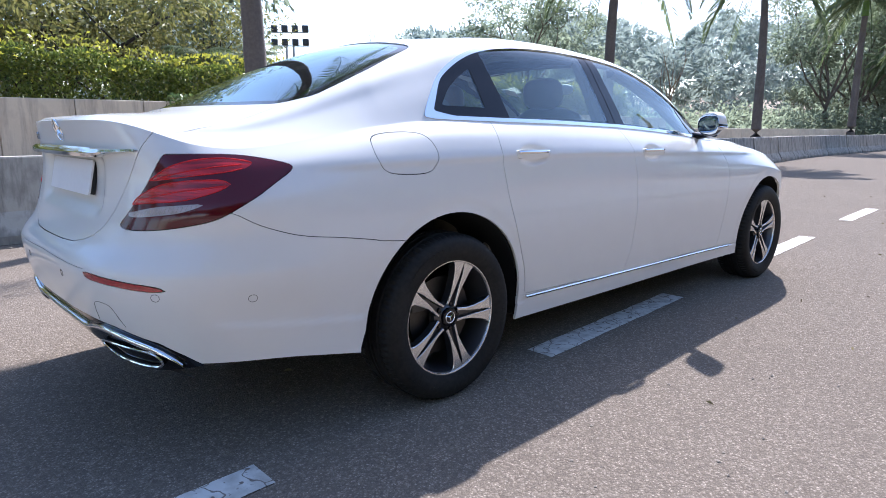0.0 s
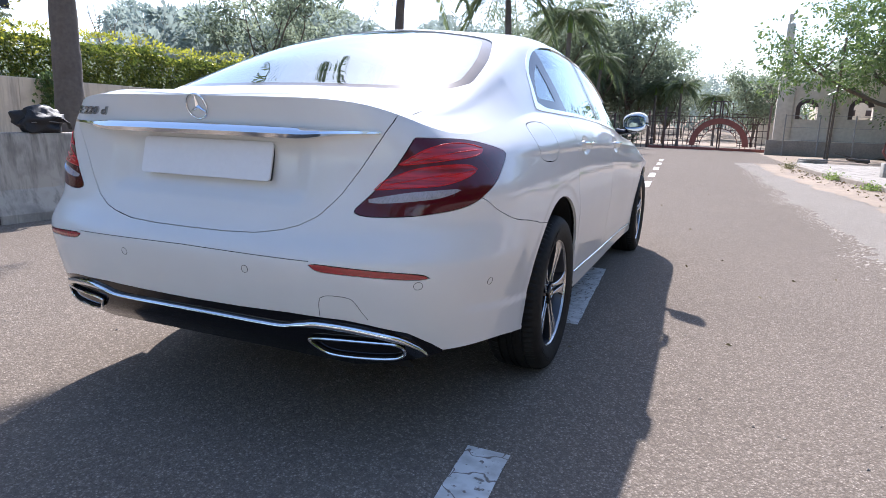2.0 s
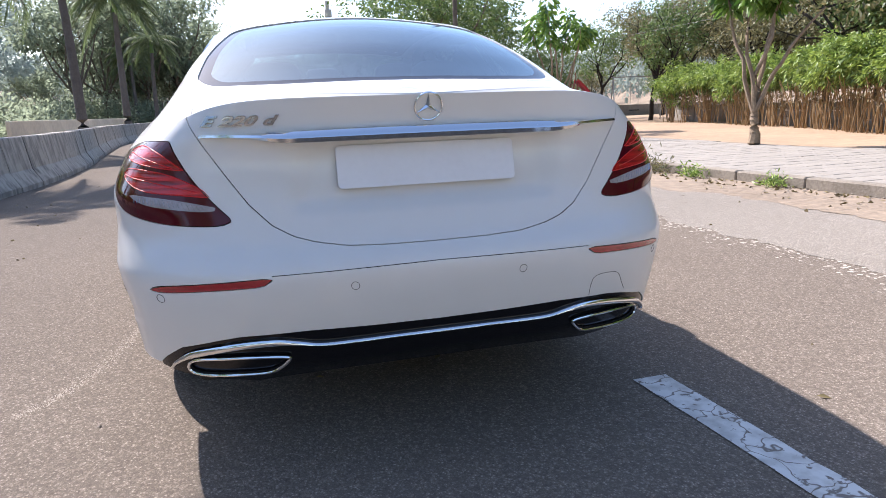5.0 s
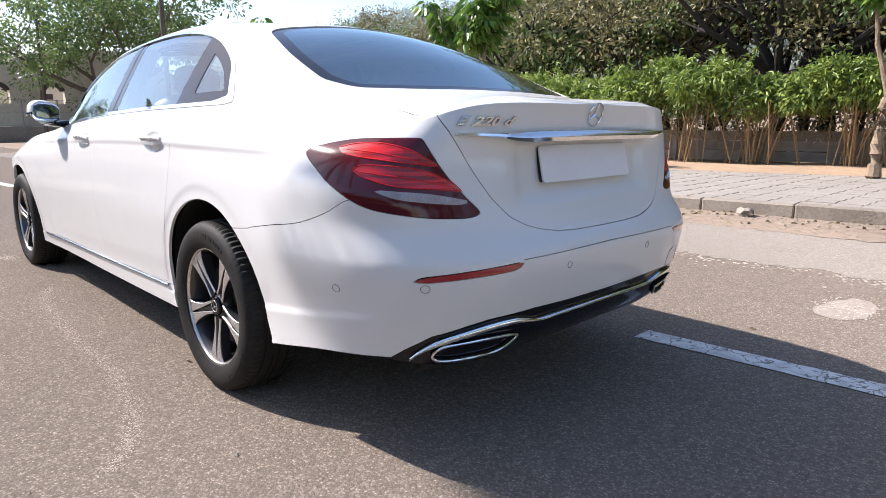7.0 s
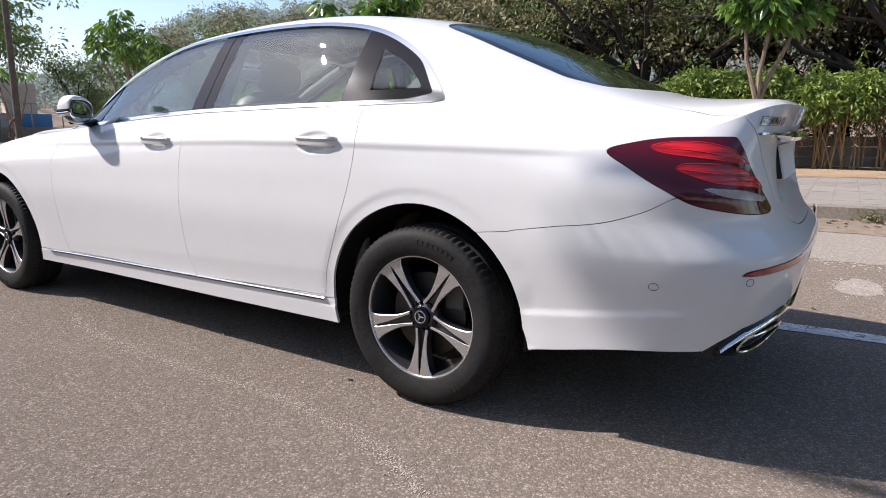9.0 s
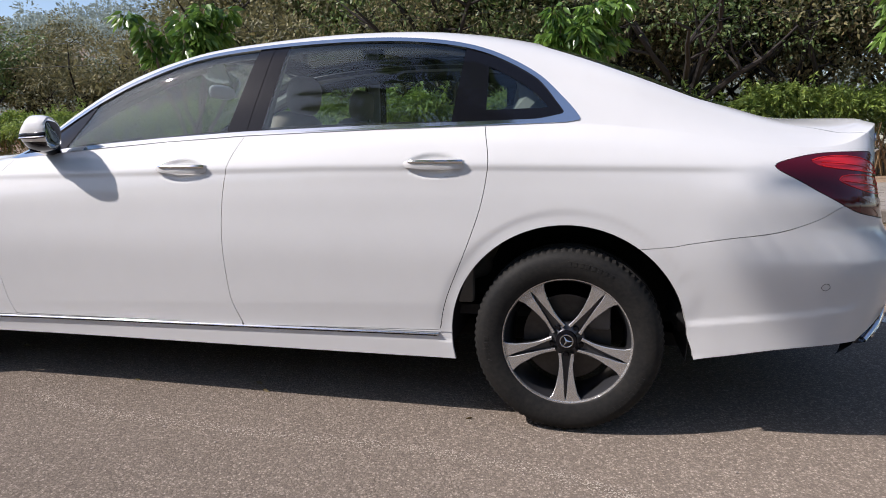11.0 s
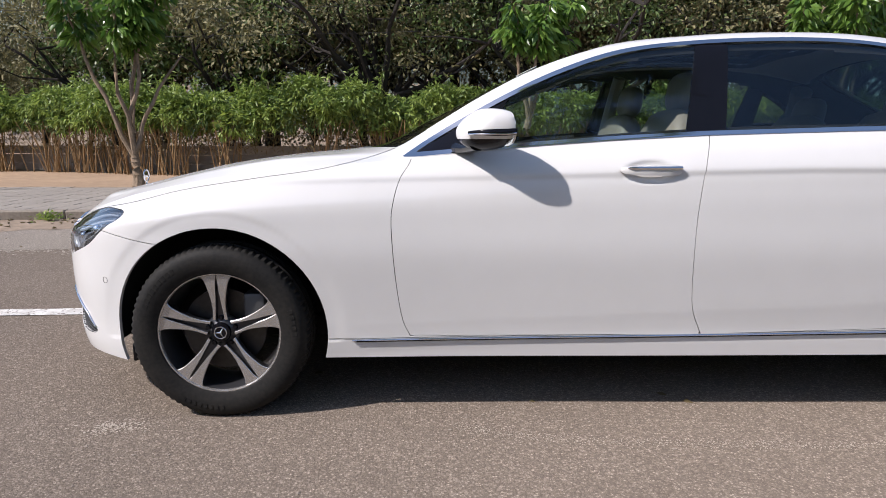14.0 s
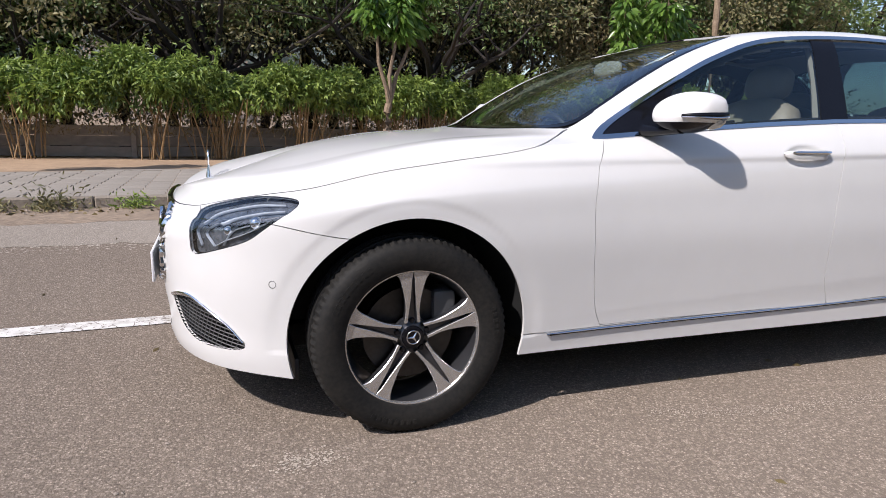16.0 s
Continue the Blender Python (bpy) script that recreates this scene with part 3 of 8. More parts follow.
class Skin:
    """The whole right half as points with normals and an unwrapped length u, and polygons that can be cut."""

    def __init__(self):
        low, up = skin()
        g = np.concatenate([low, up[1:]])
        self.split = low.shape[0]
        r, c = g.shape[:2]
        self.cols = c
        n = np.cross(np.gradient(g, axis=1), np.gradient(g, axis=0))
        n[:, 0, 0] = 0
        n[:, -1, 0] = 0
        n[-1, :, 0] = 0
        ln = np.linalg.norm(n, axis=2, keepdims=True)
        n = n / np.maximum(ln, 1e-12)
        bad = (ln[..., 0] < 1e-9)
        n[bad] = (0, 0, 1)
        if n[44, c // 2, 0] < 0:
            n = -n
        ref = low[72]
        s = np.concatenate([[0], np.cumsum(np.linalg.norm(np.diff(ref, axis=0), axis=1))])
        i0 = int(np.argmax(ref[:, 1] >= Y_REAR))
        u = Y_REAR + (s - s[i0])
        i1 = int(np.argmax(ref[:, 1] >= Y_FRONT))
        u[i1:] = Y_FRONT + (s[i1:] - s[i1])
        u[i0:i1] = ref[i0:i1, 1]
        # a line along the middle keeps its own u
        self.pos = g.reshape(-1, 3)
        self.nor = n.reshape(-1, 3)
        self.u = np.broadcast_to(u, (r, c)).reshape(-1).copy()
        self.row = np.broadcast_to(np.arange(r)[:, None], (r, c)).reshape(-1).astype(float)
        i, j = np.meshgrid(np.arange(r - 1), np.arange(c - 1), indexing="ij")
        a = (i * c + j).reshape(-1)
        self.faces = [tuple(q) for q in np.stack([a, a + 1, a + c + 1, a + c], 1).tolist()]

    def cut(self, faces, value, eps=1e-6):
        """Cut polygons along value = 0. Returns those inside (below 0) and those outside. value covers all points so far; new points are added."""
        val = np.where(np.abs(value) < eps, -eps, value)
        inside, outside, made = [], [], {}
        new_p, new_v = [], []
        base = len(self.pos)
        vl = val.tolist()
        for f in faces:
            sg = [vl[k] < 0 for k in f]
            if all(sg):
                inside.append(f)
                continue
            if not any(sg):
                outside.append(f)
                continue
            ins, outs = [], []
            m = len(f)
            for q in range(m):
                a, b = f[q], f[(q + 1) % m]
                (ins if vl[a] < 0 else outs).append(a)
                if (vl[a] < 0) != (vl[b] < 0):
                    key = (min(a, b), max(a, b))
                    if key not in made:
                        made[key] = base + len(new_p)
                        lo, hi = key
                        new_p.append((lo, hi, vl[lo] / (vl[lo] - vl[hi])))
                    ins.append(made[key])
                    outs.append(made[key])
            if len(ins) > 2:
                inside.append(tuple(ins))
            if len(outs) > 2:
                outside.append(tuple(outs))
        if new_p:
            q = np.array(new_p)
            lo, hi, t = q[:, 0].astype(int), q[:, 1].astype(int), q[:, 2]
            mix = lambda a: a[lo] + (a[hi] - a[lo]) * (t if a.ndim == 1 else t[:, None])
            self.pos = np.concatenate([self.pos, mix(self.pos)])
            self.nor = np.concatenate([self.nor, mix(self.nor)])
            self.u = np.concatenate([self.u, mix(self.u)])
            self.row = np.concatenate([self.row, mix(self.row)])
        return inside, outside

    def grid_u(self):
        return self.u[:self.cols]

    def on(self, u, z, off=0.0):
        """The place on the lower skin at unwrapped length u and height z, and the normal there."""
        c = self.cols
        us = self.u[:c]
        k = int(np.clip(np.searchsorted(us, u) - 1, 0, c - 2))
        f = float(np.clip((u - us[k]) / (us[k + 1] - us[k]), 0, 1))
        i0 = np.arange(self.split) * c + k
        p = self.pos[i0] * (1 - f) + self.pos[i0 + 1] * f
        n = self.nor[i0] * (1 - f) + self.nor[i0 + 1] * f
        zz = np.maximum.accumulate(p[:, 2])
        q = np.array([np.interp(z, zz, p[:, j]) for j in range(3)])
        m = np.array([np.interp(z, zz, n[:, j]) for j in range(3)])
        m /= np.linalg.norm(m)
        return q + m * off, m

    def plane(self, kind):
        p = self.pos
        return {"side": np.stack([self.u, p[:, 2]], 1), "flat": p[:, 1:3], "top": p[:, :2], "rear": p[:, [0, 2]]}[kind]


def rounded(points, closed=True, n=10, tight=0.0):
    """A soft closed or open line through control points."""
    p = np.array(points, float)
    if closed:
        p = np.concatenate([p[-1:], p, p[:2]])
    else:
        p = np.concatenate([2 * p[:1] - p[1:2], p, 2 * p[-1:] - p[-2:-1]])
    out = []
    for i in range(1, len(p) - 2):
        f = np.linspace(0, 1, n, endpoint=False)[:, None]
        m1, m2 = (p[i + 1] - p[i - 1]) * 0.5 * (1 - tight), (p[i + 2] - p[i]) * 0.5 * (1 - tight)
        out.append((2 * f ** 3 - 3 * f ** 2 + 1) * p[i] + (f ** 3 - 2 * f ** 2 + f) * m1 + (3 * f ** 2 - 2 * f ** 3) * p[i + 1] + (f ** 3 - f ** 2) * m2)
    out = np.concatenate(out)
    return out if closed else np.concatenate([out, p[-2:-1]])


def area(q, line):
    """Signed distance of the points q from a closed line: below 0 inside."""
    a, b = line, np.roll(line, -1, axis=0)
    d = np.full(len(q), 9.0)
    inside = np.zeros(len(q), bool)
    for (ax, ay), (bx, by) in zip(a.tolist(), b.tolist()):
        ex, ey = bx - ax, by - ay
        l2 = ex * ex + ey * ey
        if l2 < 1e-14:
            continue
        t = np.clip(((q[:, 0] - ax) * ex + (q[:, 1] - ay) * ey) / l2, 0, 1)
        d = np.minimum(d, np.hypot(q[:, 0] - ax - t * ex, q[:, 1] - ay - t * ey))
        if ay != by:
            inside ^= ((ay > q[:, 1]) != (by > q[:, 1])) & (q[:, 0] < (bx - ax) * (q[:, 1] - ay) / (by - ay) + ax)
    return np.where(inside, -d, d)

# ---- building helpers ----
def link(name, me, material, parent=None, label=""):
    if material:
        me.materials.append(material)
    ob = new(name, me)
    if parent:
        ob.parent = parent
    if label:
        tagged(ob, label)
    return ob


def part(name, bm, material, parent=None, label="", smooth=True):
    """A bmesh as one mesh object under a thing or a part."""
    me = bpy.data.meshes.new(name)
    bm.to_mesh(me)
    bm.free()
    if smooth:
        me.polygons.foreach_set("use_smooth", [True] * len(me.polygons))
        me.set_sharp_from_angle(angle=radians(38))
    return link(name, me, material, parent, label)


def empty(name, label, category, group="", kind="", m=None):
    ob = new(name)
    ob.empty_display_size = 0.2
    if m is not None:
        ob.matrix_world = m
    return tagged(ob, label, category, group, kind)


def add_box(bm, x0, x1, y0, y1, z0, z1, bevel=0.0, m=None, segs=2):
    q = bmesh.ops.create_cube(bm, size=1, matrix=Matrix.LocRotScale(((x0 + x1) / 2, (y0 + y1) / 2, (z0 + z1) / 2), None, (x1 - x0, y1 - y0, z1 - z0)))
    if bevel:
        e = list({e for v in q["verts"] for e in v.link_edges})
        q = bmesh.ops.bevel(bm, geom=e, offset=bevel, segments=segs, affect="EDGES", profile=0.5)
    if m is not None:
        bmesh.ops.transform(bm, matrix=m, verts=list({v for v in q["verts"]}))
    return q["verts"]


def add_lathe(bm, profile, n=48, axis="x", closed=False):
    """Turn a line of (radius, along) round an axis."""
    rows = []
    for r, a in profile:
        row = []
        for k in range(n):
            t = 2 * math.pi * k / n
            c, s = r * math.cos(t), r * math.sin(t)
            row.append(bm.verts.new((a, c, s) if axis == "x" else (c, a, s) if axis == "y" else (c, s, a)))
        rows.append(row)
    pairs = list(zip(rows, rows[1:])) + ([(rows[-1], rows[0])] if closed else [])
    for a, b in pairs:
        for k in range(n):
            bm.faces.new((a[k], a[(k + 1) % n], b[(k + 1) % n], b[k]))
    return rows


def add_tube(bm, pts, radii, n=8, flat=1.0, up=(0, 0, 1), caps=True):
    """A tube along points; flat squeezes it towards the second axis."""
    pts = [Vector(p) for p in pts]
    rad = radii if isinstance(radii, (list, tuple)) else [radii] * len(pts)
    rows = []
    for i, p in enumerate(pts):
        d = (pts[min(i + 1, len(pts) - 1)] - pts[max(i - 1, 0)]).normalized()
        a = d.cross(Vector(up))
        if a.length < 1e-3:
            a = d.cross(Vector((1, 0, 0)))
        a.normalize()
        b = a.cross(d).normalized()
        rows.append([bm.verts.new(p + (a * math.cos(t) * flat + b * math.sin(t)) * rad[i]) for t in (2 * math.pi * k / n for k in range(n))])
    for r0, r1 in zip(rows, rows[1:]):
        for k in range(n):
            bm.faces.new((r0[k], r0[(k + 1) % n], r1[(k + 1) % n], r1[k]))
    if caps:
        bm.faces.new(rows[0][::-1])
        bm.faces.new(rows[-1])
    return rows


def add_grid(bm, rows, flip=False):
    """Faces over rows of points."""
    vs = [[bm.verts.new(p) for p in r] for r in rows]
    for a, b in zip(vs, vs[1:]):
        for k in range(len(a) - 1):
            q = (a[k], a[k + 1], b[k + 1], b[k])
            bm.faces.new(q[::-1] if flip else q)
    return vs


def add_blob(bm, c, r, seed=0, wob=0.15, sub=2, power=2.0, tilt=None):
    """A rounded block: power 2 is an ellipsoid, more is boxier."""
    q = bmesh.ops.create_icosphere(bm, subdivisions=sub, radius=1)
    for v in q["verts"]:
        p = v.co
        s = (abs(p.x) ** power + abs(p.y) ** power + abs(p.z) ** power) ** (-1 / power)
        k = 1 + wob * noise.noise(p * 1.7 + Vector((seed * 7.3, 1, 2)))
        w = Vector((p.x * s * r[0] * k, p.y * s * r[1] * k, p.z * s * r[2] * k))
        v.co = (tilt @ w if tilt else w) + Vector(c)
    return q["verts"]


# ---- the car ----
SK = Skin()
car = empty("car", "white four-door luxury saloon parked on the asphalt road", "car")


def panel(name, faces, material, parent, sides=(1, -1), offset=0.0, flange=0.012, label="", extra=None):
    """A piece of the skin with turned-in edges, keeping the skin's smooth normals."""
    P, N = SK.pos, SK.nor
    verts, polys, loops = [], [], []
    for sd in sides:
        use = {}
        edge = {}
        flip = np.array((sd, 1, 1))
        def vid(k, d):
            key = (k, d)
            if key not in use:
                use[key] = len(verts)
                verts.append((P[k] + N[k] * (offset - (flange if d else 0.0))) * flip)
            return use[key]
        for f in faces:
            g = f if sd > 0 else f[::-1]
            polys.append([vid(k, 0) for k in g])
            loops.extend([tuple(N[k] * flip) for k in g])
            for a, b in zip(g, g[1:] + g[:1]):
                if (b, a) in edge:
                    del edge[(b, a)]
                else:
                    edge[(a, b)] = 1
        if flange:
            for a, b in edge:
                if abs(P[a][0]) < 1e-6 and abs(P[b][0]) < 1e-6:
                    continue
                polys.append([vid(b, 0), vid(a, 0), vid(a, 1), vid(b, 1)])
                e = (P[b] - P[a])
                n = np.cross(e, N[a])
                n = n / max(np.linalg.norm(n), 1e-9)
                n = n * flip * (1 if sd > 0 else -1)
                loops.extend([tuple(n)] * 4)
    me = bpy.data.meshes.new(name)
    me.from_pydata([tuple(v) for v in verts], [], polys)
    me.polygons.foreach_set("use_smooth", [True] * len(polys))
    me.normals_split_custom_set(loops)
    return link(name, me, material, parent, label)


def islands(faces):
    """The connected groups of faces."""
    groups = []
    for f in faces:
        own, hit_ = set(f), [g for g in groups if g[0] & set(f)]
        merged = [f]
        for g in hit_:
            own |= g[0]
            merged = g[1] + merged
        groups = [g for g in groups if g not in hit_] + [(own, merged)]
    return [g[1] for g in groups]


def val(kind, pts, closed=True, n=8, tight=0.0, soft=True):
    return area(SK.plane(kind), rounded(pts, closed, n, tight) if soft else np.array(pts, float))


def hold(value, mask):
    return np.where(mask, value, 9.0)


GAP = 0.0013
rest = SK.faces
below = lambda: SK.row <= SK.split - 1 + 1e-6
above = lambda: SK.row >= SK.split - 1 - 1e-6


def take(fn, faces=None, gap=0.0):
    """Cut the area fn() < 0 out of the rest; with a gap, the joint round it is dropped. Returns the piece, and the joint."""
    global rest
    if faces is None:
        faces = rest
    joint = []
    inner, outer = SK.cut(faces, fn() - gap)
    if gap:
        inner, joint = SK.cut(inner, fn() + gap)
    rest = outer
    return inner, joint


# wheel arches
# (the rear one opens out behind the tyre)
arch = lambda yc, r: (lambda: hold(np.hypot(SK.pos[:, 1] - yc + 0.35 * np.clip(0.36 - SK.pos[:, 2], 0, 0.2) * (SK.pos[:, 1] < -0.2), (SK.pos[:, 2] - 0.335)) - r, (SK.pos[:, 0] > 0.45) & below()))
gone, _ = take(arch(0.0, 0.412))
gone2, _ = take(arch(3.079, 0.403))
# the bumpers' lower edge sweeps up
sweep = spline([(-1.9, 0.10), (-1.0, 0.353), (-0.95, 0.352), (-0.75, 0.337), (-0.6, 0.308), (-0.42, 0.266), (-0.3, 0.20), (0.0, 0.10), (3.0, 0.1), (3.4, 0.205), (3.9, 0.218), (4.6, 0.21)], 0.02)
diff_top = lambda u: np.interp(u, (-1.9, -1.6, -1.4, -1.23, -1.17, -1.063, -1.0, -0.966, -0.960, -0.95), (0.452, 0.455, 0.460, 0.456, 0.446, 0.420, 0.380, 0.352, 0.20, 0.0))
diffuser, _ = take(lambda: hold(SK.pos[:, 2] - diff_top(SK.u), SK.u < -0.9), gap=0.0)
_low, diffuser = SK.cut(diffuser, hold(SK.pos[:, 2] - np.interp(SK.u, (-1.9, -1.30, -1.08, -0.95), (0.0, 0.255, 0.318, 0.346)), SK.u < -0.9))
gone3, _ = take(lambda: hold(SK.pos[:, 2] - sweep(SK.u), (SK.u > 3.3) | ((SK.u < -0.3) & (SK.u > -1.05))))
# lamps
TAIL = [(-0.688, 0.943), (-0.774, 0.970), (-0.87, 0.983), (-1.04, 0.985), (-1.065, 0.978), (-1.131, 0.924), (-1.215, 0.838), (-1.262, 0.780),
        (-1.252, 0.763), (-1.20, 0.757), (-1.08, 0.765), (-0.94, 0.792), (-0.85, 0.838), (-0.767, 0.890)]
tail, _ = take(lambda: hold(val("side", TAIL, tight=0.15), SK.u < -0.5), gap=GAP)
HEAD = [(3.832, 0.600), (3.845, 0.66), (3.862, 0.735), (3.752, 0.769), (3.591, 0.795), (3.47, 0.794), (3.452, 0.778), (3.507, 0.733), (3.592, 0.668), (3.71, 0.627)]
head, _ = take(lambda: hold(val("side", HEAD, tight=0.2), SK.u > 3.2), gap=GAP)
# boot lid
LID = [(0.0, 0.682), (0.14, 0.683), (0.256, 0.688), (0.34, 0.703), (0.395, 0.720), (0.45, 0.751), (0.507, 0.810), (0.560, 0.888), (0.615, 0.976), (0.642, 1.025), (0.652, 1.06), (0.655, 1.4), (-0.3, 1.4), (-0.3, 0.682)]
lid_side = spline([(-1.2, 0.655), (-0.95, 0.645), (-0.70, 0.645), (-0.58, 0.63)])
lid_front = spline([(0.0, -0.672), (0.35, -0.650), (0.58, -0.598), (0.66, -0.55)])
def lid_value():
    p = SK.pos
    a = area(SK.plane("rear"), np.array(LID))
    t = np.maximum(p[:, 0] - lid_side(p[:, 1]), p[:, 1] - lid_front(p[:, 0]))
    v = np.where(SK.row > SK.split - 1.0001, t, np.where(SK.u < -0.95, a, 9.0))
    return np.where(p[:, 1] < -0.4, v, 9.0)
lid, _ = take(lid_value, gap=GAP)
# rear window, windscreen, roof glass
BACK = [(-0.3, -0.66), (0.0, -0.66), (0.35, -0.637), (0.58, -0.575), (0.645, -0.47), (0.652, -0.40), (0.622, -0.18), (0.552, 0.06), (0.515, 0.115), (0.44, 0.135), (0.25, 0.158), (0.0, 0.168), (-0.3, 0.16)]
back, _ = take(lambda: hold(val("top", BACK, tight=0.2), above() & (SK.pos[:, 1] < 0.4)))
FRONT = [(-0.3, 2.58), (0.0, 2.59), (0.35, 2.54), (0.60, 2.42), (0.648, 2.33), (0.645, 2.20), (0.628, 2.0), (0.598, 1.77), (0.568, 1.63), (0.52, 1.575), (0.3, 1.545), (0.0, 1.53), (-0.3, 1.53)]
front, _ = take(lambda: hold(val("top", FRONT, tight=0.2), above() & (SK.pos[:, 1] > 1.2)))
ROOF = [(-0.3, 1.515), (0.3, 1.52), (0.48, 1.55), (0.505, 1.50), (0.50, 1.2), (0.495, 0.62), (0.45, 0.50), (0.2, 0.485), (-0.3, 0.48)]
roof_glass, _ = take(lambda: hold(val("top", ROOF, tight=0.3), above() & (SK.pos[:, 1] > 0.3) & (SK.pos[:, 1] < 1.8)), gap=0.003)
# side windows with their trim
top_line = [(2.395, 0.988), (2.30, 1.052), (2.16, 1.135), (2.0, 1.222), (1.80, 1.315), (1.55, 1.396), (1.25, 1.434), (0.857, 1.447), (0.552, 1.431), (0.328, 1.385), (0.136, 1.289), (0.025, 1.187), (-0.030, 1.122), (-0.036, 1.104)]
ys = [0.02, 0.3, 0.7, 1.26, 1.6, 1.9, 2.15, 2.34]
DLO = np.concatenate([rounded(top_line, False, 8), np.array([(y, float(belt_z(y)) + 0.003) for y in ys])])
def dlo(inset=0.0):
    return hold(area(SK.plane("flat"), DLO) + inset, above() & (SK.pos[:, 0] > 0.4) & (SK.pos[:, 1] > -0.3))
day, _ = take(dlo)
keep = rest
chrome_inner, _ = take(lambda: dlo(0.016 + 0.020 * smooth01((0.13 - SK.pos[:, 1]) / 0.15)), day)
chrome_trim = rest
def slant(y_low, y_high):
    """Signed distance behind a leaning line across the windows."""
    return lambda: SK.pos[:, 1] - (y_low + (y_high - y_low) * (SK.pos[:, 2] - 1.06) / 0.36)
ahead = lambda fn: (lambda: -fn())
glass_f, _ = take(ahead(slant(1.338, 1.255)), chrome_inner)
sail, _ = take(ahead(slant(2.085, 1.85)), glass_f)
glass_f = rest
_r, _ = take(ahead(slant(1.338, 1.255)), chrome_inner)
chrome_inner = rest
pillar_b1, _ = take(ahead(slant(1.253, 1.189)), chrome_inner)
pillar_b2, _ = take(ahead(slant(1.190, 1.128)), rest)
glass_r, _ = take(ahead(slant(0.428, 0.392)), rest)
pillar_c, _ = take(ahead(slant(0.298, 0.304)), rest)
quarter = rest
quarter_glass, _ = take(lambda: dlo(0.058), quarter)
quarter_frame = rest
rest = keep
# hood and front
hood_line = spline([(2.30, 1.06), (2.40, 1.030), (2.488, 0.998), (2.646, 0.957), (2.938, 0.913), (3.227, 0.868), (3.435, 0.822), (3.591, 0.799), (3.75, 0.773), (3.9, 0.745), (4.0, 0.738), (4.47, 0.742)], 0.02)
cowl = spline([(0.0, 2.62), (0.35, 2.57), (0.60, 2.45), (0.72, 2.39), (0.9, 2.38)], 0.02)
hood, _ = take(lambda: hold(np.maximum(hood_line(SK.u) - SK.pos[:, 2], cowl(SK.pos[:, 0]) - SK.pos[:, 1]), SK.u > 2.3), gap=GAP)
cowl_f, _ = take(lambda: hold(np.maximum(SK.pos[:, 0] - 0.66, 2.3 - SK.pos[:, 1]), above() & (SK.u > 2.2)))
GRILLE = [(-0.2, 0.735), (0.0, 0.738), (0.30, 0.725), (0.40, 0.69), (0.41, 0.64), (0.36, 0.50), (0.30, 0.455), (0.0, 0.445), (-0.2, 0.445)]
grille, _ = take(lambda: hold(val("rear", GRILLE, tight=0.3), SK.u > 3.7), gap=0.001)
VENT = [(4.04, 0.418), (3.95, 0.437), (3.85, 0.438), (3.70, 0.378), (3.632, 0.327), (3.640, 0.300), (3.75, 0.288), (3.87, 0.293), (3.97, 0.33)]
vent, _ = take(lambda: hold(val("side", VENT, tight=0.1), SK.u > 3.4))
INTAKE = [(4.60, 0.40), (4.25, 0.40), (4.16, 0.36), (4.16, 0.28), (4.25, 0.25), (4.60, 0.25)]
intake, _ = take(lambda: hold(val("side", INTAKE, tight=0.4), SK.u > 4.0))
# doors
A_EDGE = [(2.345, 1.10), (2.358, 0.985), (2.399, 0.913), (2.423, 0.83), (2.431, 0.743), (2.418, 0.55), (2.395, 0.393), (2.365, 0.32)]
B_EDGE = [(1.249, 1.10), (1.250, 1.066), (1.288, 0.95), (1.311, 0.80), (1.318, 0.66), (1.314, 0.52), (1.302, 0.42), (1.262, 0.324)]
C_EDGE = [(0.298, 1.15), (0.296, 1.088), (0.276, 0.985), (0.278, 0.92), (0.302, 0.80), (0.353, 0.655), (0.417, 0.50), (0.442, 0.42), (0.455, 0.345)]
DOOR_F = np.concatenate([rounded(A_EDGE, False, 6), rounded(B_EDGE, False, 6)[::-1]])
DOOR_R = np.concatenate([rounded(B_EDGE, False, 6), rounded(C_EDGE, False, 6)[::-1]])
door_f, _ = take(lambda: hold(area(SK.plane("flat"), DOOR_F), below() & (SK.pos[:, 0] > 0.6)), gap=GAP)
door_r, _ = take(lambda: hold(area(SK.plane("flat"), DOOR_R), below() & (SK.pos[:, 0] > 0.6)), gap=GAP)
FLAP = [(-0.345, 1.0), (-0.322, 1.035), (-0.233, 1.048), (-0.13, 1.046), (-0.085, 1.025), (-0.068, 0.98), (-0.080, 0.935), (-0.12, 0.905), (-0.203, 0.900), (-0.30, 0.910), (-0.338, 0.945)]
flap, flap_joint = take(lambda: hold(val("flat", FLAP), (SK.pos[:, 0] > 0.6) & (SK.u < 0.2) & (SK.u > -0.6)), gap=0.0016)
# sills, bumpers, wings
sill, _ = take(lambda: hold(np.maximum(SK.pos[:, 2] - (0.342 - 0.0115 * (SK.u - 0.0)), np.abs(SK.u - 1.54) - 1.3), below()), gap=0.001)
bump_line = spline([(-1.9, 0.765), (-1.24, 0.765), (-1.0, 0.78), (-0.885, 0.815), (-0.82, 0.776), (-0.748, 0.746), (-0.549, 0.709), (-0.255, 0.669), (0.0, 0.65)], 0.015)
bumper, _ = take(lambda: hold(SK.pos[:, 2] - bump_line(SK.u), (SK.u < -0.15) & below()))
seam, bumper = SK.cut(bumper, hold(np.maximum(bump_line(SK.u) - 0.0024 - SK.pos[:, 2], -0.90 - SK.u), (SK.u < -0.15) & below()))
groove_z = lambda: SK.pos[:, 2] - 0.628 + 0.01 * (SK.u + 1.3)
